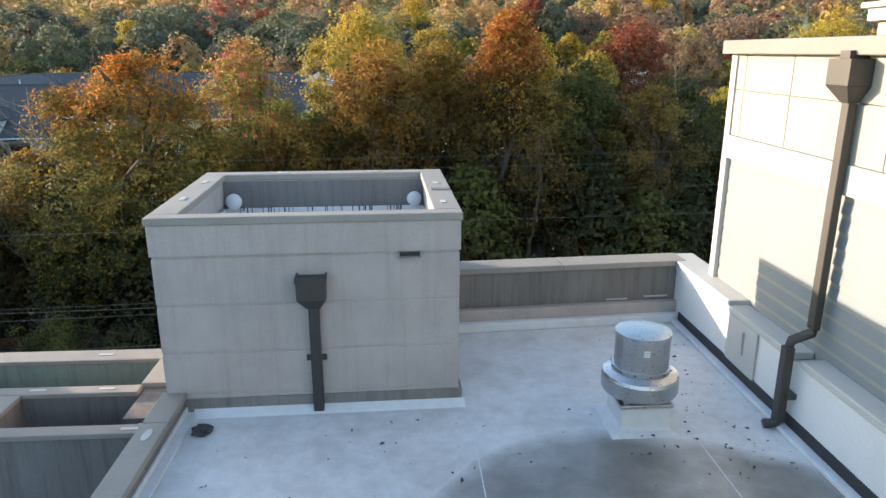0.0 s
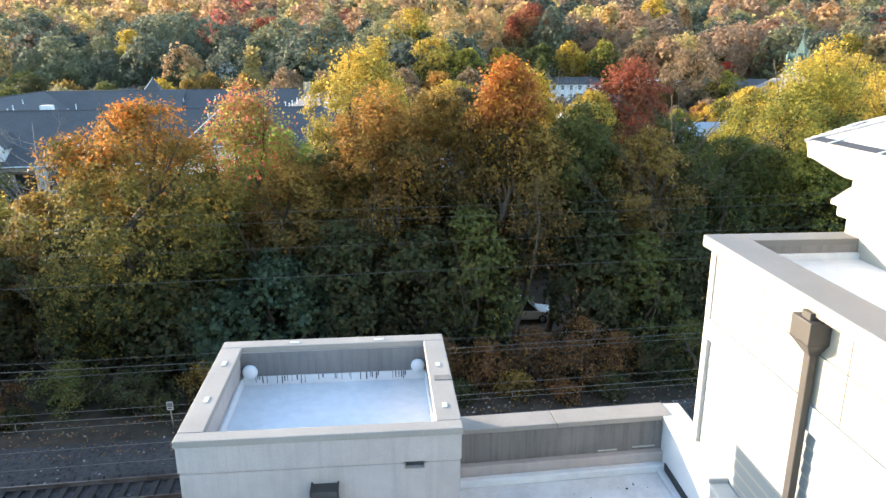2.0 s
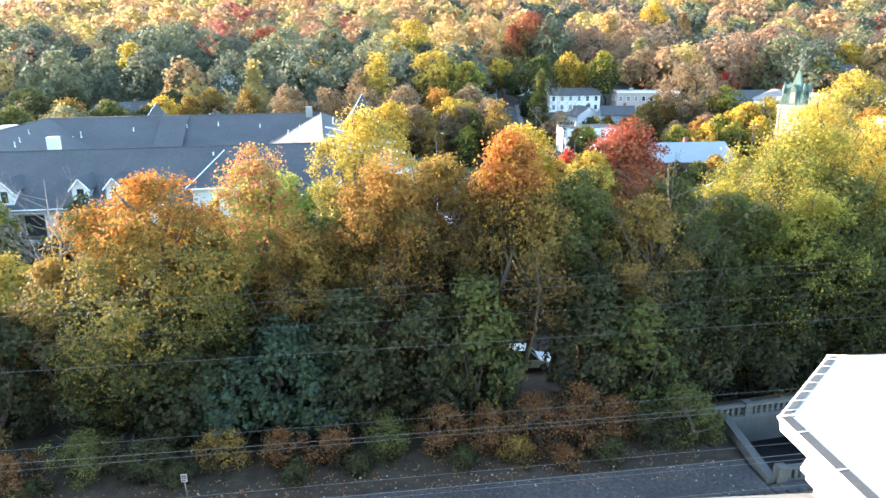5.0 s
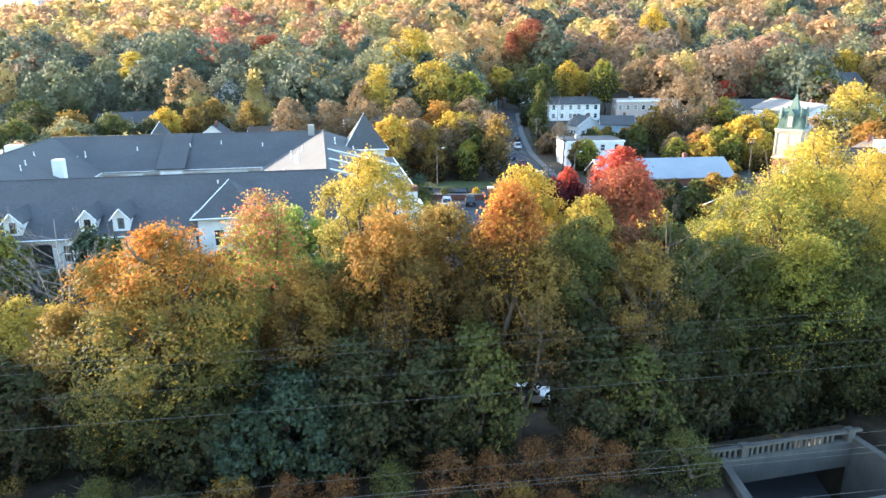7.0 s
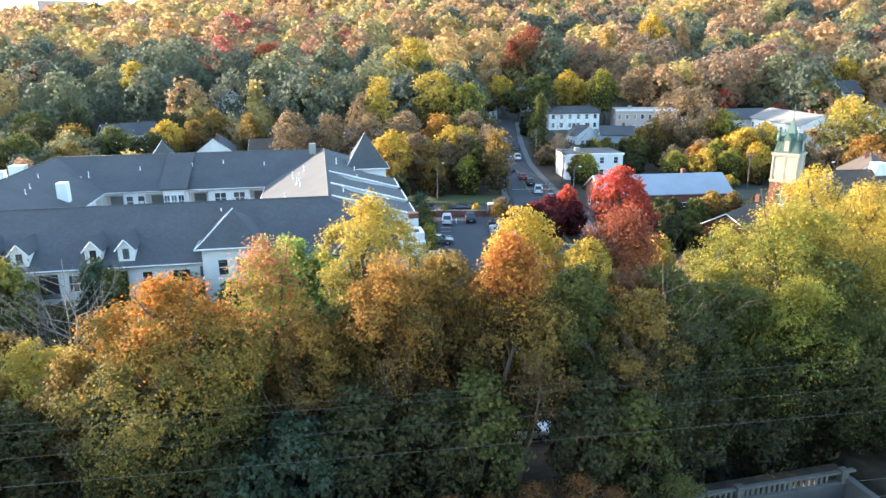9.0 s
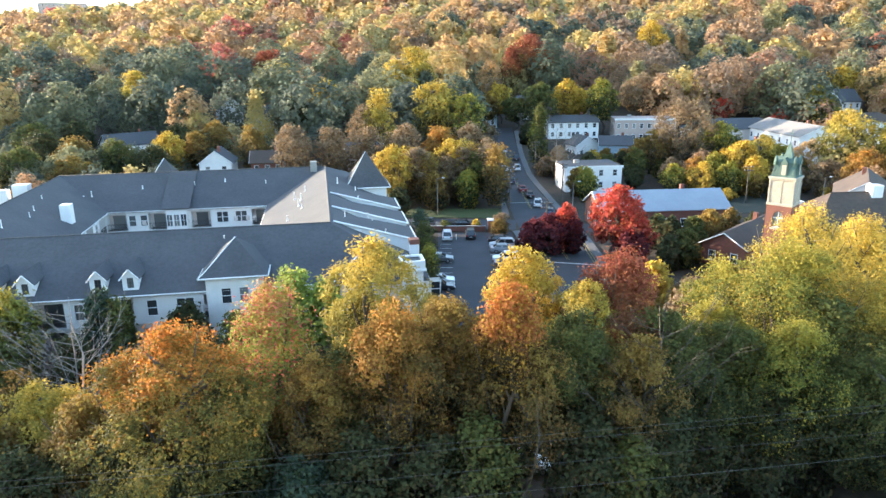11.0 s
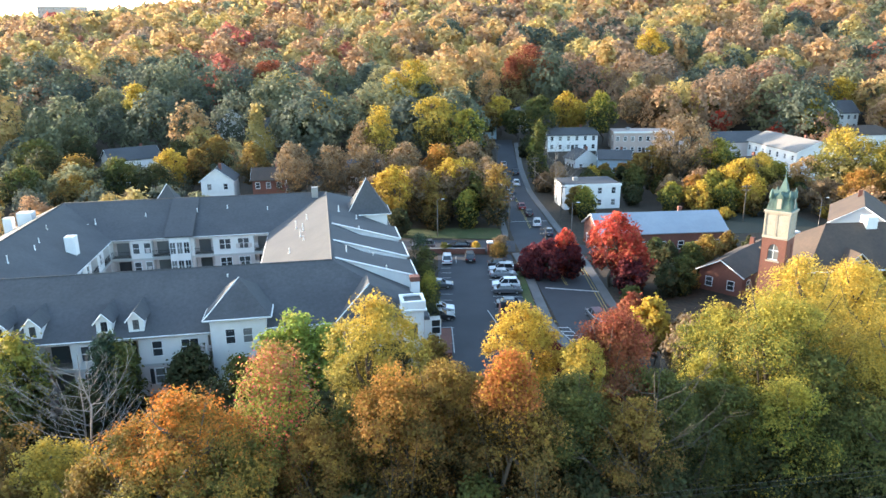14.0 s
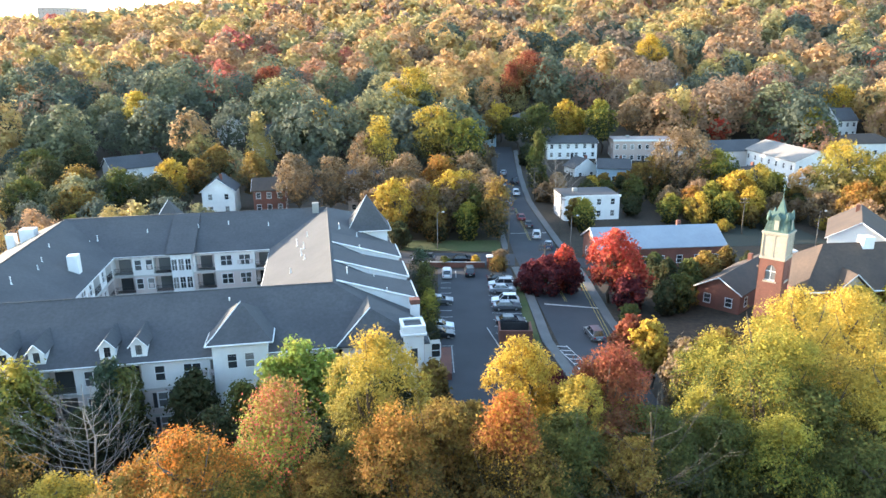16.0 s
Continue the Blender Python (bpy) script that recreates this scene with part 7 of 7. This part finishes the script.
for x, y, top, rad, hue in ((-19.5, 42.5, 13.0, 3.6, "olive"), (-14.2, 40.0, 12.8, 3.2, "green"), (-7.0, 43.5, 14.0, 3.4, "green"), (-2.0, 44.8, 14.5, 3.2, "olive"), (2.4, 44.0, 15.5, 3.0, "olive"), (10.6, 43.6, 14.5, 3.0, "olive"), (14.0, 48.0, 14.0, 3.2, "lime"), (18.4, 45.8, 13.0, 3.0, "green"), (22.0, 49.0, 14.0, 3.4, "lime"), (28.5, 48.0, 15.0, 3.6, "green"), (33.0, 43.0, 10.0, 3.6, "dark"), (40.0, 51.0, 15.0, 4.4, "lime"), (-31.0, 40.5, 10.0, 3.4, "olive"), (47.0, 47.0, 12.0, 5.0, "green")):
    near_tree(x, y, top, rad, hue, base=1.0, n=int(1500 * rad + 600), size=0.29, lobes=44)
near_tree(6.6, 45.0, 14.5, 3.2, "green", base=5.5, n=4600)
# shrubs at the edge of the ballast
SHRUB = {"rust": "rust-brown shrub at the edge of the ballast", "green": "green shrub at the edge of the ballast", "olive": "olive shrub at the edge of the ballast", "gold": "rusty yellowish shrub at the edge of the ballast", "dark": "dark low shrub at the edge of the ballast", "brick_red": "thin brown shrub at the edge of the ballast", "lime": "leafy green shrub at the edge of the ballast"}
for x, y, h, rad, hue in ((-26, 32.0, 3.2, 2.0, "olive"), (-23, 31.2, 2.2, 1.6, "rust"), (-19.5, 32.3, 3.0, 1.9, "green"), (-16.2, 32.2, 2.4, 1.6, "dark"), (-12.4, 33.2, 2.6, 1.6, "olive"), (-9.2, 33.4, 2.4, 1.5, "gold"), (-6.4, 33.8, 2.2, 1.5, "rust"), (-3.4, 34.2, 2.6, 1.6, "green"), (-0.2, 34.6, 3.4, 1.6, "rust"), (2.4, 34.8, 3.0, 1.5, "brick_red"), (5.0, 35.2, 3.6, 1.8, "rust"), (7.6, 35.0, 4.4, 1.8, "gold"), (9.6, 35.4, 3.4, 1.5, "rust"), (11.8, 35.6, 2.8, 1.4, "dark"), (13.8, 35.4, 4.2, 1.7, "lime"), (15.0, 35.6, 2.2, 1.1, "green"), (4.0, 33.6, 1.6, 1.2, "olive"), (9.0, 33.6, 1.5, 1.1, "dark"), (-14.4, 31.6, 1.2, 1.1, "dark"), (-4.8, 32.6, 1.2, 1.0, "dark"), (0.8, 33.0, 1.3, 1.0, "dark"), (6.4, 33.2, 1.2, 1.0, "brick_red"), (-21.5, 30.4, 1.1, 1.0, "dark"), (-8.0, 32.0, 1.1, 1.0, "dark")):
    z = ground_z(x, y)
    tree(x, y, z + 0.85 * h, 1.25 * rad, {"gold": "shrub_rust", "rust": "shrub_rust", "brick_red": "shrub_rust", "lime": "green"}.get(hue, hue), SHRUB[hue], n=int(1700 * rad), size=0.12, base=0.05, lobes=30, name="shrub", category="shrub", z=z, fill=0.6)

# bare trees
for x, y, h, s in ((-29.6, 50.5, 15.0, 5), (-31.5, 53.0, 11.5, 8), (13.6, 41.2, 15.6, 9), (28.2, 172.5, 15.5, 12)):
    z = ground_z(x, y)
    bt = root("bare_tree", pose(x, y, z, 0, 0, 40 * s), "leafless tree with many fine twigs", "tree")
    b = trunk_bmesh(s, h, 0.16, h * 0.25, 16, 0.55, 7)
    link("trunk", b, BARK if 0 < x < 20 else BARK_GREY, bt)

# by the apartment building
for x, y, top, rad, hue, shp in ((-42.4, 61.5, 11.2, 3.0, "lime", "round"), (-40.5, 56, 9.0, 3.2, "green", "round"), (-34.4, 63.0, 11.2, 1.9, "blue_green", "column"), (-32.7, 63.2, 9.8, 2.0, "green", "column"), (-26.2, 64.5, 9.2, 2.3, "dark", "round"), (-27.6, 64.6, 8.0, 1.9, "dark", "round"), (-17.5, 63.0, 11.4, 2.3, "spring", "column"), (-15.0, 63.2, 12.9, 2.4, "spring", "column"), (-12.2, 63.2, 12.4, 2.3, "spring", "column"), (-20.6, 62.0, 9.6, 1.8, "green", "round"), (-8.8, 65.5, 9.5, 2.2, "green", "round"), (-5.8, 66.5, 8.6, 2.2, "dark", "round"), (-1.6, 68.5, 8.0, 2.2, "olive", "round"), (-34.6, 58.0, 8.0, 2.4, "dark", "round"), (-22.0, 58.0, 8.0, 2.6, "dark", "round"), (-17.0, 55.5, 8.0, 2.6, "green", "round"), (-12.0, 56.0, 8.0, 2.6, "dark", "round"), (2.0, 58.0, 9.0, 3.0, "olive", "round"), (8.0, 62.0, 8.5, 3.0, "green", "round"), (11.5, 70.0, 6.5, 2.6, "dark_red", "round"), (15.5, 66.0, 9.0, 2.8, "rust", "round")):
    tree(x, y, top, rad, hue, T[hue] + " by the apartment building", n=int(1100 * rad + 900), size=0.4, base=0.6, shape=shp, lobes=30)
for x, y, top, rad, hue in ((-2.6, 100.5, 5.2, 1.5, "lime"), (-2.6, 95.0, 6.2, 1.6, "lime"), (-3.2, 106.5, 5.0, 1.6, "green"), (-3.6, 113, 5.6, 1.9, "green"), (-4.4, 119, 6.4, 2.4, "blue_green"), (-2.4, 90, 4.0, 1.4, "dark"), (10.6, 127.6, 3.4, 1.9, "brown"), (10.0, 124.6, 2.8, 2.0, "olive"), (6.0, 128.6, 1.8, 1.2, "gold"), (0.0, 128.6, 1.7, 1.2, "green")):
    tree(x, y, top, rad, hue, T[hue].replace("tall ", "") + " in the lot's planting", n=1700, size=0.26, base=0.15, lobes=18, name="small_tree")

# street and garden trees in the valley
for x, y, top, rad, hue in (
    (17.3, 112.0, 6.7, 3.5, "dark_red"), (14.4, 113.2, 5.4, 2.8, "dark_red"), (20.6, 113.6, 8.2, 2.5, "red"), (21.6, 112.0, 6.2, 2.0, "dark_red"),
    (27.8, 108.0, 12.2, 4.8, "red"), (30.8, 106.6, 8.4, 2.8, "red"), (29.2, 104.0, 6.6, 3.0, "dark_red"), (34.5, 101.5, 5.6, 2.0, "dark"),
    (24.6, 77.0, 9.4, 2.6, "gold"), (22.6, 79.5, 8.8, 2.6, "brick_red"), (27.8, 73.5, 8.5, 2.8, "brown"), (26.0, 68.0, 9.5, 3.0, "brown"), (31.0, 71.5, 10.0, 3.4, "olive"),
    (37.4, 103.0, 6.4, 2.2, "green"), (41.0, 110.0, 6.6, 2.4, "green"), (37.5, 111.0, 6.4, 2.2, "dark"), (44.5, 112.5, 7.5, 2.8, "olive"),
    (32.0, 153.0, 7.6, 2.7, "lime"), (30.8, 158.0, 7.0, 2.4, "olive"),
    (27.4, 206, 12.5, 2.6, "lime"),
    (-11.4, 146.0, 14.2, 4.4, "gold"), (-5.6, 151.0, 12.8, 4.6, "brown"), (1.6, 156.5, 14.0, 5.0, "gold"), (7.6, 152.5, 11.5, 4.2, "green"), (5.0, 147.5, 8.5, 3.2, "lime"), (-9.6, 140.5, 6.0, 2.4, "dark"), (-15.5, 150.0, 11.0, 3.6, "brown"), (-2.0, 146.0, 8.0, 3.4, "olive"), (38, 180, 7, 3, "dark"), (56, 196, 9, 3.5, "olive"), (62, 192, 10, 4, "green"), (71, 195, 11, 4.5, "brown"), (58, 186, 7, 3, "brown"), (76, 184, 9, 3.6, "gold"), (68, 186, 8, 3.2, "dark"), (46, 196, 6, 2.6, "olive"), (41, 188, 6.5, 2.4, "gold"), (30.5, 182, 9, 3, "brown"), (54, 161, 7, 3, "lime"), (60, 158, 8, 3.2, "gold"), (66, 158, 8, 3.4, "lime"), (72, 158, 9, 3.4, "gold"), (77, 156, 8, 3, "brown"), (47, 168, 5, 2.4, "dark"), (-70, 165, 12, 5, "dark"), (-80, 168, 13, 5.5, "green"), (-92, 172, 13, 6, "olive"), (-103, 178, 14, 6, "dark"), (-100, 162, 12, 5.5, "green"), (-86, 158, 10, 5, "olive"), (-112, 190, 15, 6, "green"), (-75, 196, 14, 5, "dark"), (-66, 200, 14, 5, "olive"), (-108, 205, 14, 5, "dark"), (10.0, 160.0, 13.0, 4.6, "brown"), (-8.5, 157.5, 12.0, 4.5, "olive"),
    (-36.5, 168.5, 16.2, 6.0, "brown"), (-27.5, 168.0, 15.4, 5.6, "brown"), (-18.0, 167.0, 15.0, 5.4, "brown"), (-9.5, 168.0, 16.0, 5.6, "brown"), (-1.0, 170.0, 15.4, 5.4, "rust"), (7.0, 171.0, 16.0, 5.2, "brown"),
    (-17.2, 186.0, 23.0, 5.0, "yellow"), (-21.5, 185.0, 19.5, 4.2, "brown"), (-1.6, 213.0, 24.2, 8.6, "yellow"), (6.5, 206.0, 21.0, 6.0, "lime"), (-9.2, 251.0, 34.0, 8.0, "yellow"), (-17.0, 252.0, 30.0, 6.0, "yellow"),
    (-71.8, 180.0, 13.6, 4.6, "gold"), (-66.5, 184.0, 13.0, 4.0, "olive"), (-50.5, 183.0, 14.6, 5.0, "olive"), (-82.5, 148.0, 5.6, 3.6, "lime"), (-66.0, 142.0, 6.0, 3.0, "yellow"),
    (63.4, 180.0, 20.4, 8.4, "brown"), (71.0, 178.0, 15.0, 5.4, "lime"), (57.0, 184.0, 13.0, 5.0, "olive"), (50.0, 178.0, 8.5, 3.4, "green"), (56.5, 170.0, 7.0, 3.2, "brown"),
    (72.0, 165.0, 12.0, 4.6, "gold"), (78.0, 168.0, 13.0, 4.6, "yellow"), (66.0, 166.0, 8.6, 3.6, "lime"), (60.5, 164.0, 8.0, 3.0, "rust"), (83.5, 172.0, 10.0, 4.0, "lime"), (88.0, 156.0, 8.5, 4.5, "brown"), (95.6, 164.0, 19.0, 7.0, "yellow"), (103.5, 158.0, 17.0, 6.5, "yellow"), (92.5, 150.0, 11.5, 5.4, "rust"), (100.0, 146.0, 15.0, 6.0, "olive"), (110.0, 168, 15, 6, "lime"),
    (33.0, 239.0, 22.4, 7.4, "green"), (43.8, 246.0, 23.0, 5.4, "gold"), (54.2, 240.0, 23.2, 5.6, "lime"), (48.0, 250.0, 20.0, 5.0, "gold"), (72.0, 256.0, 24.0, 8.0, "brown"), (84.0, 252.0, 20.0, 6.0, "olive"),
    (38.0, 306.0, 39.5, 11.0, "brick_red"), (29.0, 300.0, 34.0, 5.0, "brick_red"), (107.0, 366.0, 47.0, 9.0, "gold"), (152.6, 271.0, 25.5, 8.5, "gold"), (121.5, 227.5, 20.0, 6.6, "lime"), (98.0, 246.0, 16.5, 4.0, "red"), (114.0, 236.0, 13.0, 3.6, "red"), (104.0, 262.0, 22.0, 8.0, "lime"), (88.0, 268.0, 20.0, 7.0, "brown"),
    (19.5, 262.0, 23.0, 4.6, "brown"), (-105.8, 244.0, 27.5, 7.0, "yellow"), (-73.0, 300.0, 34.0, 8.5, "brick_red"), (-60.5, 288.0, 29.0, 7.0, "gold"), (-40.0, 238.0, 24.0, 6.5, "gold"), (-30.0, 242.0, 23.0, 7.0, "brown"), (-50.0, 232.0, 20.0, 6.0, "dark"),
    (15.8, 251.0, 18.0, 5.0, "olive"), (25.5, 249.0, 17.0, 4.6, "green"), (20.5, 258.0, 21.0, 5.5, "gold"), (27.6, 226.0, 10.5, 2.8, "dark"), (13.4, 222.0, 11.0, 3.4, "brown"), (27.5, 96.0, 4.0, 1.6, "green"), (48.5, 84.0, 9.0, 3.4, "gold"), (55.0, 86.0, 10.0, 3.8, "yellow"), (61.5, 88.0, 10.0, 4.0, "gold"), (68.0, 86.0, 9.5, 4.0, "yellow"), (42.0, 82.0, 8.0, 3.2, "lime"), (75.0, 90, 9.5, 4, "brick_red"),
):
    far = y > 200
    tree(x, y, top, rad, hue, T[hue].replace("tall ", "") + (" on the hill" if far else " in a garden"), n=int((390 if far else 500) * rad + 900), size=0.72 if far else 0.52, lobes=46, base=None if top - ground_z(x, y) > 9 else 0.4)

tree(26.6, 192.0, 18.5, 3.6, "green", "tall narrow spruce beside the street", n=3600, size=0.5, lobes=60, base=0.8, shape="cone", name="conifer")

# undergrowth and young trees that fill the gardens
grng = np.random.default_rng(77)
for x0, x1, y0, y1, n, hues in ((26.5, 33, 176, 200, 5, ("brown", "olive", "green")), (44, 60, 176, 200, 12, ("dark", "olive", "brown", "green")), (62, 92, 152, 182, 16, ("olive", "brown", "gold", "green", "dark")), (46, 62, 116, 124, 6, ("dark", "green", "olive")), (-14, 12, 146, 166, 14, ("brown", "olive", "yellow", "brown")), (30, 41, 104, 122, 7, ("dark", "green", "rust")), (-40, -12, 154, 166, 8, ("brown", "dark", "olive")), (84, 94, 176, 188, 4, ("olive", "brown", "lime")), (52, 66, 190, 204, 7, ("dark", "rust", "olive"))):
    for k in range(n):
        x, y = grng.uniform(x0, x1), grng.uniform(y0, y1)
        hue = hues[k % len(hues)]
        tall = y0 == 146
        top, rad = (grng.uniform(9, 14), grng.uniform(2.8, 4.2)) if tall else (grng.uniform(2.4, 5.8), grng.uniform(1.3, 2.6))
        tree(x, y, ground_z(x, y) + top, rad, hue, T[hue].replace("tall ", "") + (" by the street corner" if tall else " low in a garden"), n=int(420 * rad + 300), size=0.5, lobes=26, base=0.3 if not tall else 1.5, name="tree" if tall else "garden_tree")

# ---- the wooded hill ----
KEEP = [(34.8, 166, 12), (42, 131.8, 17), (42.6, 238, 11), (67.5, 236, 14), (105.5, 209, 18), (43, 205, 8), (50, 208, 9), (64, 207, 8), (84.5, 189, 9), (94, 226, 17), (119, 209, 14), (149, 262, 11), (139, 262, 10), (140, 232, 13), (158, 226, 12), (-58, 176.5, 10), (-45.5, 178, 8), (-91, 197, 7), (-97, 214, 10), (-20.5, 178, 7), (-80, 262, 8), (14.5, 255, 7), (31, 268, 7), (106, 328, 12), (118, 322, 10), (-87, 392, 8), (-185, 318, 10), (-214, 345, 10), (-62, 246, 8), (-430, 830, 34), (-95, 640, 24), (62, 94, 20), (42.2, 98.5, 11), (78.5, 126, 11), (50.4, 110.6, 12), (47.7, 96, 6), (71, 151, 17), (50, 150, 12)]


def free(x, y):
    if y < 246 and abs(x - (20 + 0.02 * max(0, y - 200))) < 7.0:
        return False
    u, v = (x + 14.2) * 0.985 + (y - 79.4) * 0.174, -(x + 14.2) * 0.174 + (y - 79.4) * 0.985
    if -58 < u < 17 and -14 < v < 56:
        return False
    if -30 < x < 30 and 128 < y < 146:
        return False
    # gardens in front of houses stay open towards the valley
    if -470 < x < -390 and 770 < y < 835:
        return False
    for hx, hy, hr in KEEP:
        if (x - hx) ** 2 + (y - hy) ** 2 < hr * hr or (abs(x - hx) < hr * 0.8 and hy - 22 < y < hy and hy < 400):
            return False
    return True


TINTS = np.array([0.02, 0.08, 0.15, 0.22, 0.30, 0.38, 0.46, 0.54, 0.62, 0.70, 0.78, 0.86, 0.93, 0.99])
TINT_P = np.array([0.04, 0.04, 0.06, 0.07, 0.10, 0.12, 0.13, 0.13, 0.11, 0.08, 0.06, 0.04, 0.015, 0.005])


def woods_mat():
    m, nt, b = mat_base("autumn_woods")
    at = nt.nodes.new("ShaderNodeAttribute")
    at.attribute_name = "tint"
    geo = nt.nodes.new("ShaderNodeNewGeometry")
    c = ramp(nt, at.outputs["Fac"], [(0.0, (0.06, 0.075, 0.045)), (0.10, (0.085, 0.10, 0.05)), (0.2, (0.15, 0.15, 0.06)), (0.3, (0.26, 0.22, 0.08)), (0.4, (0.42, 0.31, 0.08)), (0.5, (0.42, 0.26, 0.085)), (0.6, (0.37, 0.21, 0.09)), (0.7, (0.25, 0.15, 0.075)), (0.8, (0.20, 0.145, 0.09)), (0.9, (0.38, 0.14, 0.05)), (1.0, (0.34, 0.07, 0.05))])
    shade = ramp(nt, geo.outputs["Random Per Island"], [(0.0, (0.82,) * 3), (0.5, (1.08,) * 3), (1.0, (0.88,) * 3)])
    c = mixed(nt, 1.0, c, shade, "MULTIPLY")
    # brightened, then greyed: distance haze is put into the leaf colour
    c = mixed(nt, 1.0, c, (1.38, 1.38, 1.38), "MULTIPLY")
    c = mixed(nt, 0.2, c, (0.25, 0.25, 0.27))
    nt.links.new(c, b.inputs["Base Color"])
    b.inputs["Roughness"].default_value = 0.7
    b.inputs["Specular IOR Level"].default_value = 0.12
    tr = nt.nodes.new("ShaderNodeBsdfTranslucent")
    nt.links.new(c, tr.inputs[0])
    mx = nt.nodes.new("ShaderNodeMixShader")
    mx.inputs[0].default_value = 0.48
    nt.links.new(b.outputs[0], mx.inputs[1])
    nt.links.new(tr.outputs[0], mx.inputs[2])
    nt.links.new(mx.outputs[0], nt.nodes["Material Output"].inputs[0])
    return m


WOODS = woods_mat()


def woods(name, spots, leaves, size, label, loose=0.4):
    """A wood in one mesh: spots are (x, y, ground, radius, height, tint)."""
    protos = [crown_points(np.random.default_rng(500 + k), leaves, 58 if leaves > 1000 else 44, 0.05, "cone" if k == 11 else "round", 0.04, 1.3 + 0.05 * k) for k in range(12)]
    vs, tints = [], []
    for i, (x, y, z, rad, h, tint) in enumerate(spots):
        p, d = protos[i % 12]
        a = trng.uniform(0, 6.28)
        turn = np.array(((math.cos(a), math.sin(a), 0), (-math.sin(a), math.cos(a), 0), (0, 0, 1)))
        d = d @ turn
        px, py = (p @ turn)[:, 0], (p @ turn)[:, 1]
        p = np.stack([x + px * rad, y + py * rad, z + 0.14 * h + p[:, 2] * h * 0.86], 1)
        s = size * trng.uniform(0.65, 1.3, leaves) * (rad / 7.5)
        v = (BLADE[None] * s[:, None, None]) @ np.transpose(facing(d, trng, loose), (0, 2, 1)) + p[:, None]
        vs.append(v)
        tints.append(np.clip(np.repeat(tint + trng.normal(0, 0.025, leaves), 3), 0, 1))
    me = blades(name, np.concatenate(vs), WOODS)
    at = me.attributes.new("tint", "FLOAT", "POINT")
    at.data.foreach_set("value", np.concatenate(tints).astype(np.float32))
    return tagged(new(name, me), label, "woods", kind="stuff")


near_spots, mid_spots, far_spots = [], [], []
y = 128.0
while y < 985:
    wide = 10.5 if y < 300 else 13.5
    for x in np.arange(-0.7 * y - 30, 0.7 * y + 30, wide * 1.35):
        xx, yy = x + trng.uniform(-6, 6), y + trng.uniform(-5, 5)
        h = trng.uniform(12, 25) if y > 215 else trng.uniform(7, 13)
        rad = trng.uniform(0.4, 0.56) * h * (0.95 if y < 300 else 1.0)
        shade = trng.uniform()
        patch = noise.noise((xx * 0.012, yy * 0.012, 3.0))
        tint = float(trng.choice(TINTS, p=TINT_P)) if trng.uniform() < 0.7 else 0.5 + 0.55 * patch
        if trng.uniform() < 0.1 or (y < 205 and -50 < xx < 60) or (10 < xx < 64 and y < 292) or not free(xx, yy):
            continue
        if y > 330 and tint < 0.25 and shade < 0.5:
            tint += 0.28
        if y < 330:
            tint = min(tint, 0.84)
        if y < 330 and shade < (0.62 if xx < -25 else 0.3):
            tint = trng.uniform(0.0, 0.2)
        # duller green and brown slope above the street, a redder stand on the western slope
        if xx > 40 and 225 < yy < 470 and shade < 0.62:
            tint = trng.uniform(0.0, 0.2) if shade < 0.36 else trng.uniform(0.66, 0.8)
        if -135 < xx < -35 and 295 < yy < 440 and shade > 0.55:
            tint = trng.uniform(0.8, 1.0) if shade > 0.72 else trng.uniform(0.45, 0.66)
        (near_spots if y < 330 else mid_spots if y < 560 else far_spots).append((xx, yy, ground_z(xx, yy) - 0.3, rad, h, min(1, max(0, tint))))
    y += wide
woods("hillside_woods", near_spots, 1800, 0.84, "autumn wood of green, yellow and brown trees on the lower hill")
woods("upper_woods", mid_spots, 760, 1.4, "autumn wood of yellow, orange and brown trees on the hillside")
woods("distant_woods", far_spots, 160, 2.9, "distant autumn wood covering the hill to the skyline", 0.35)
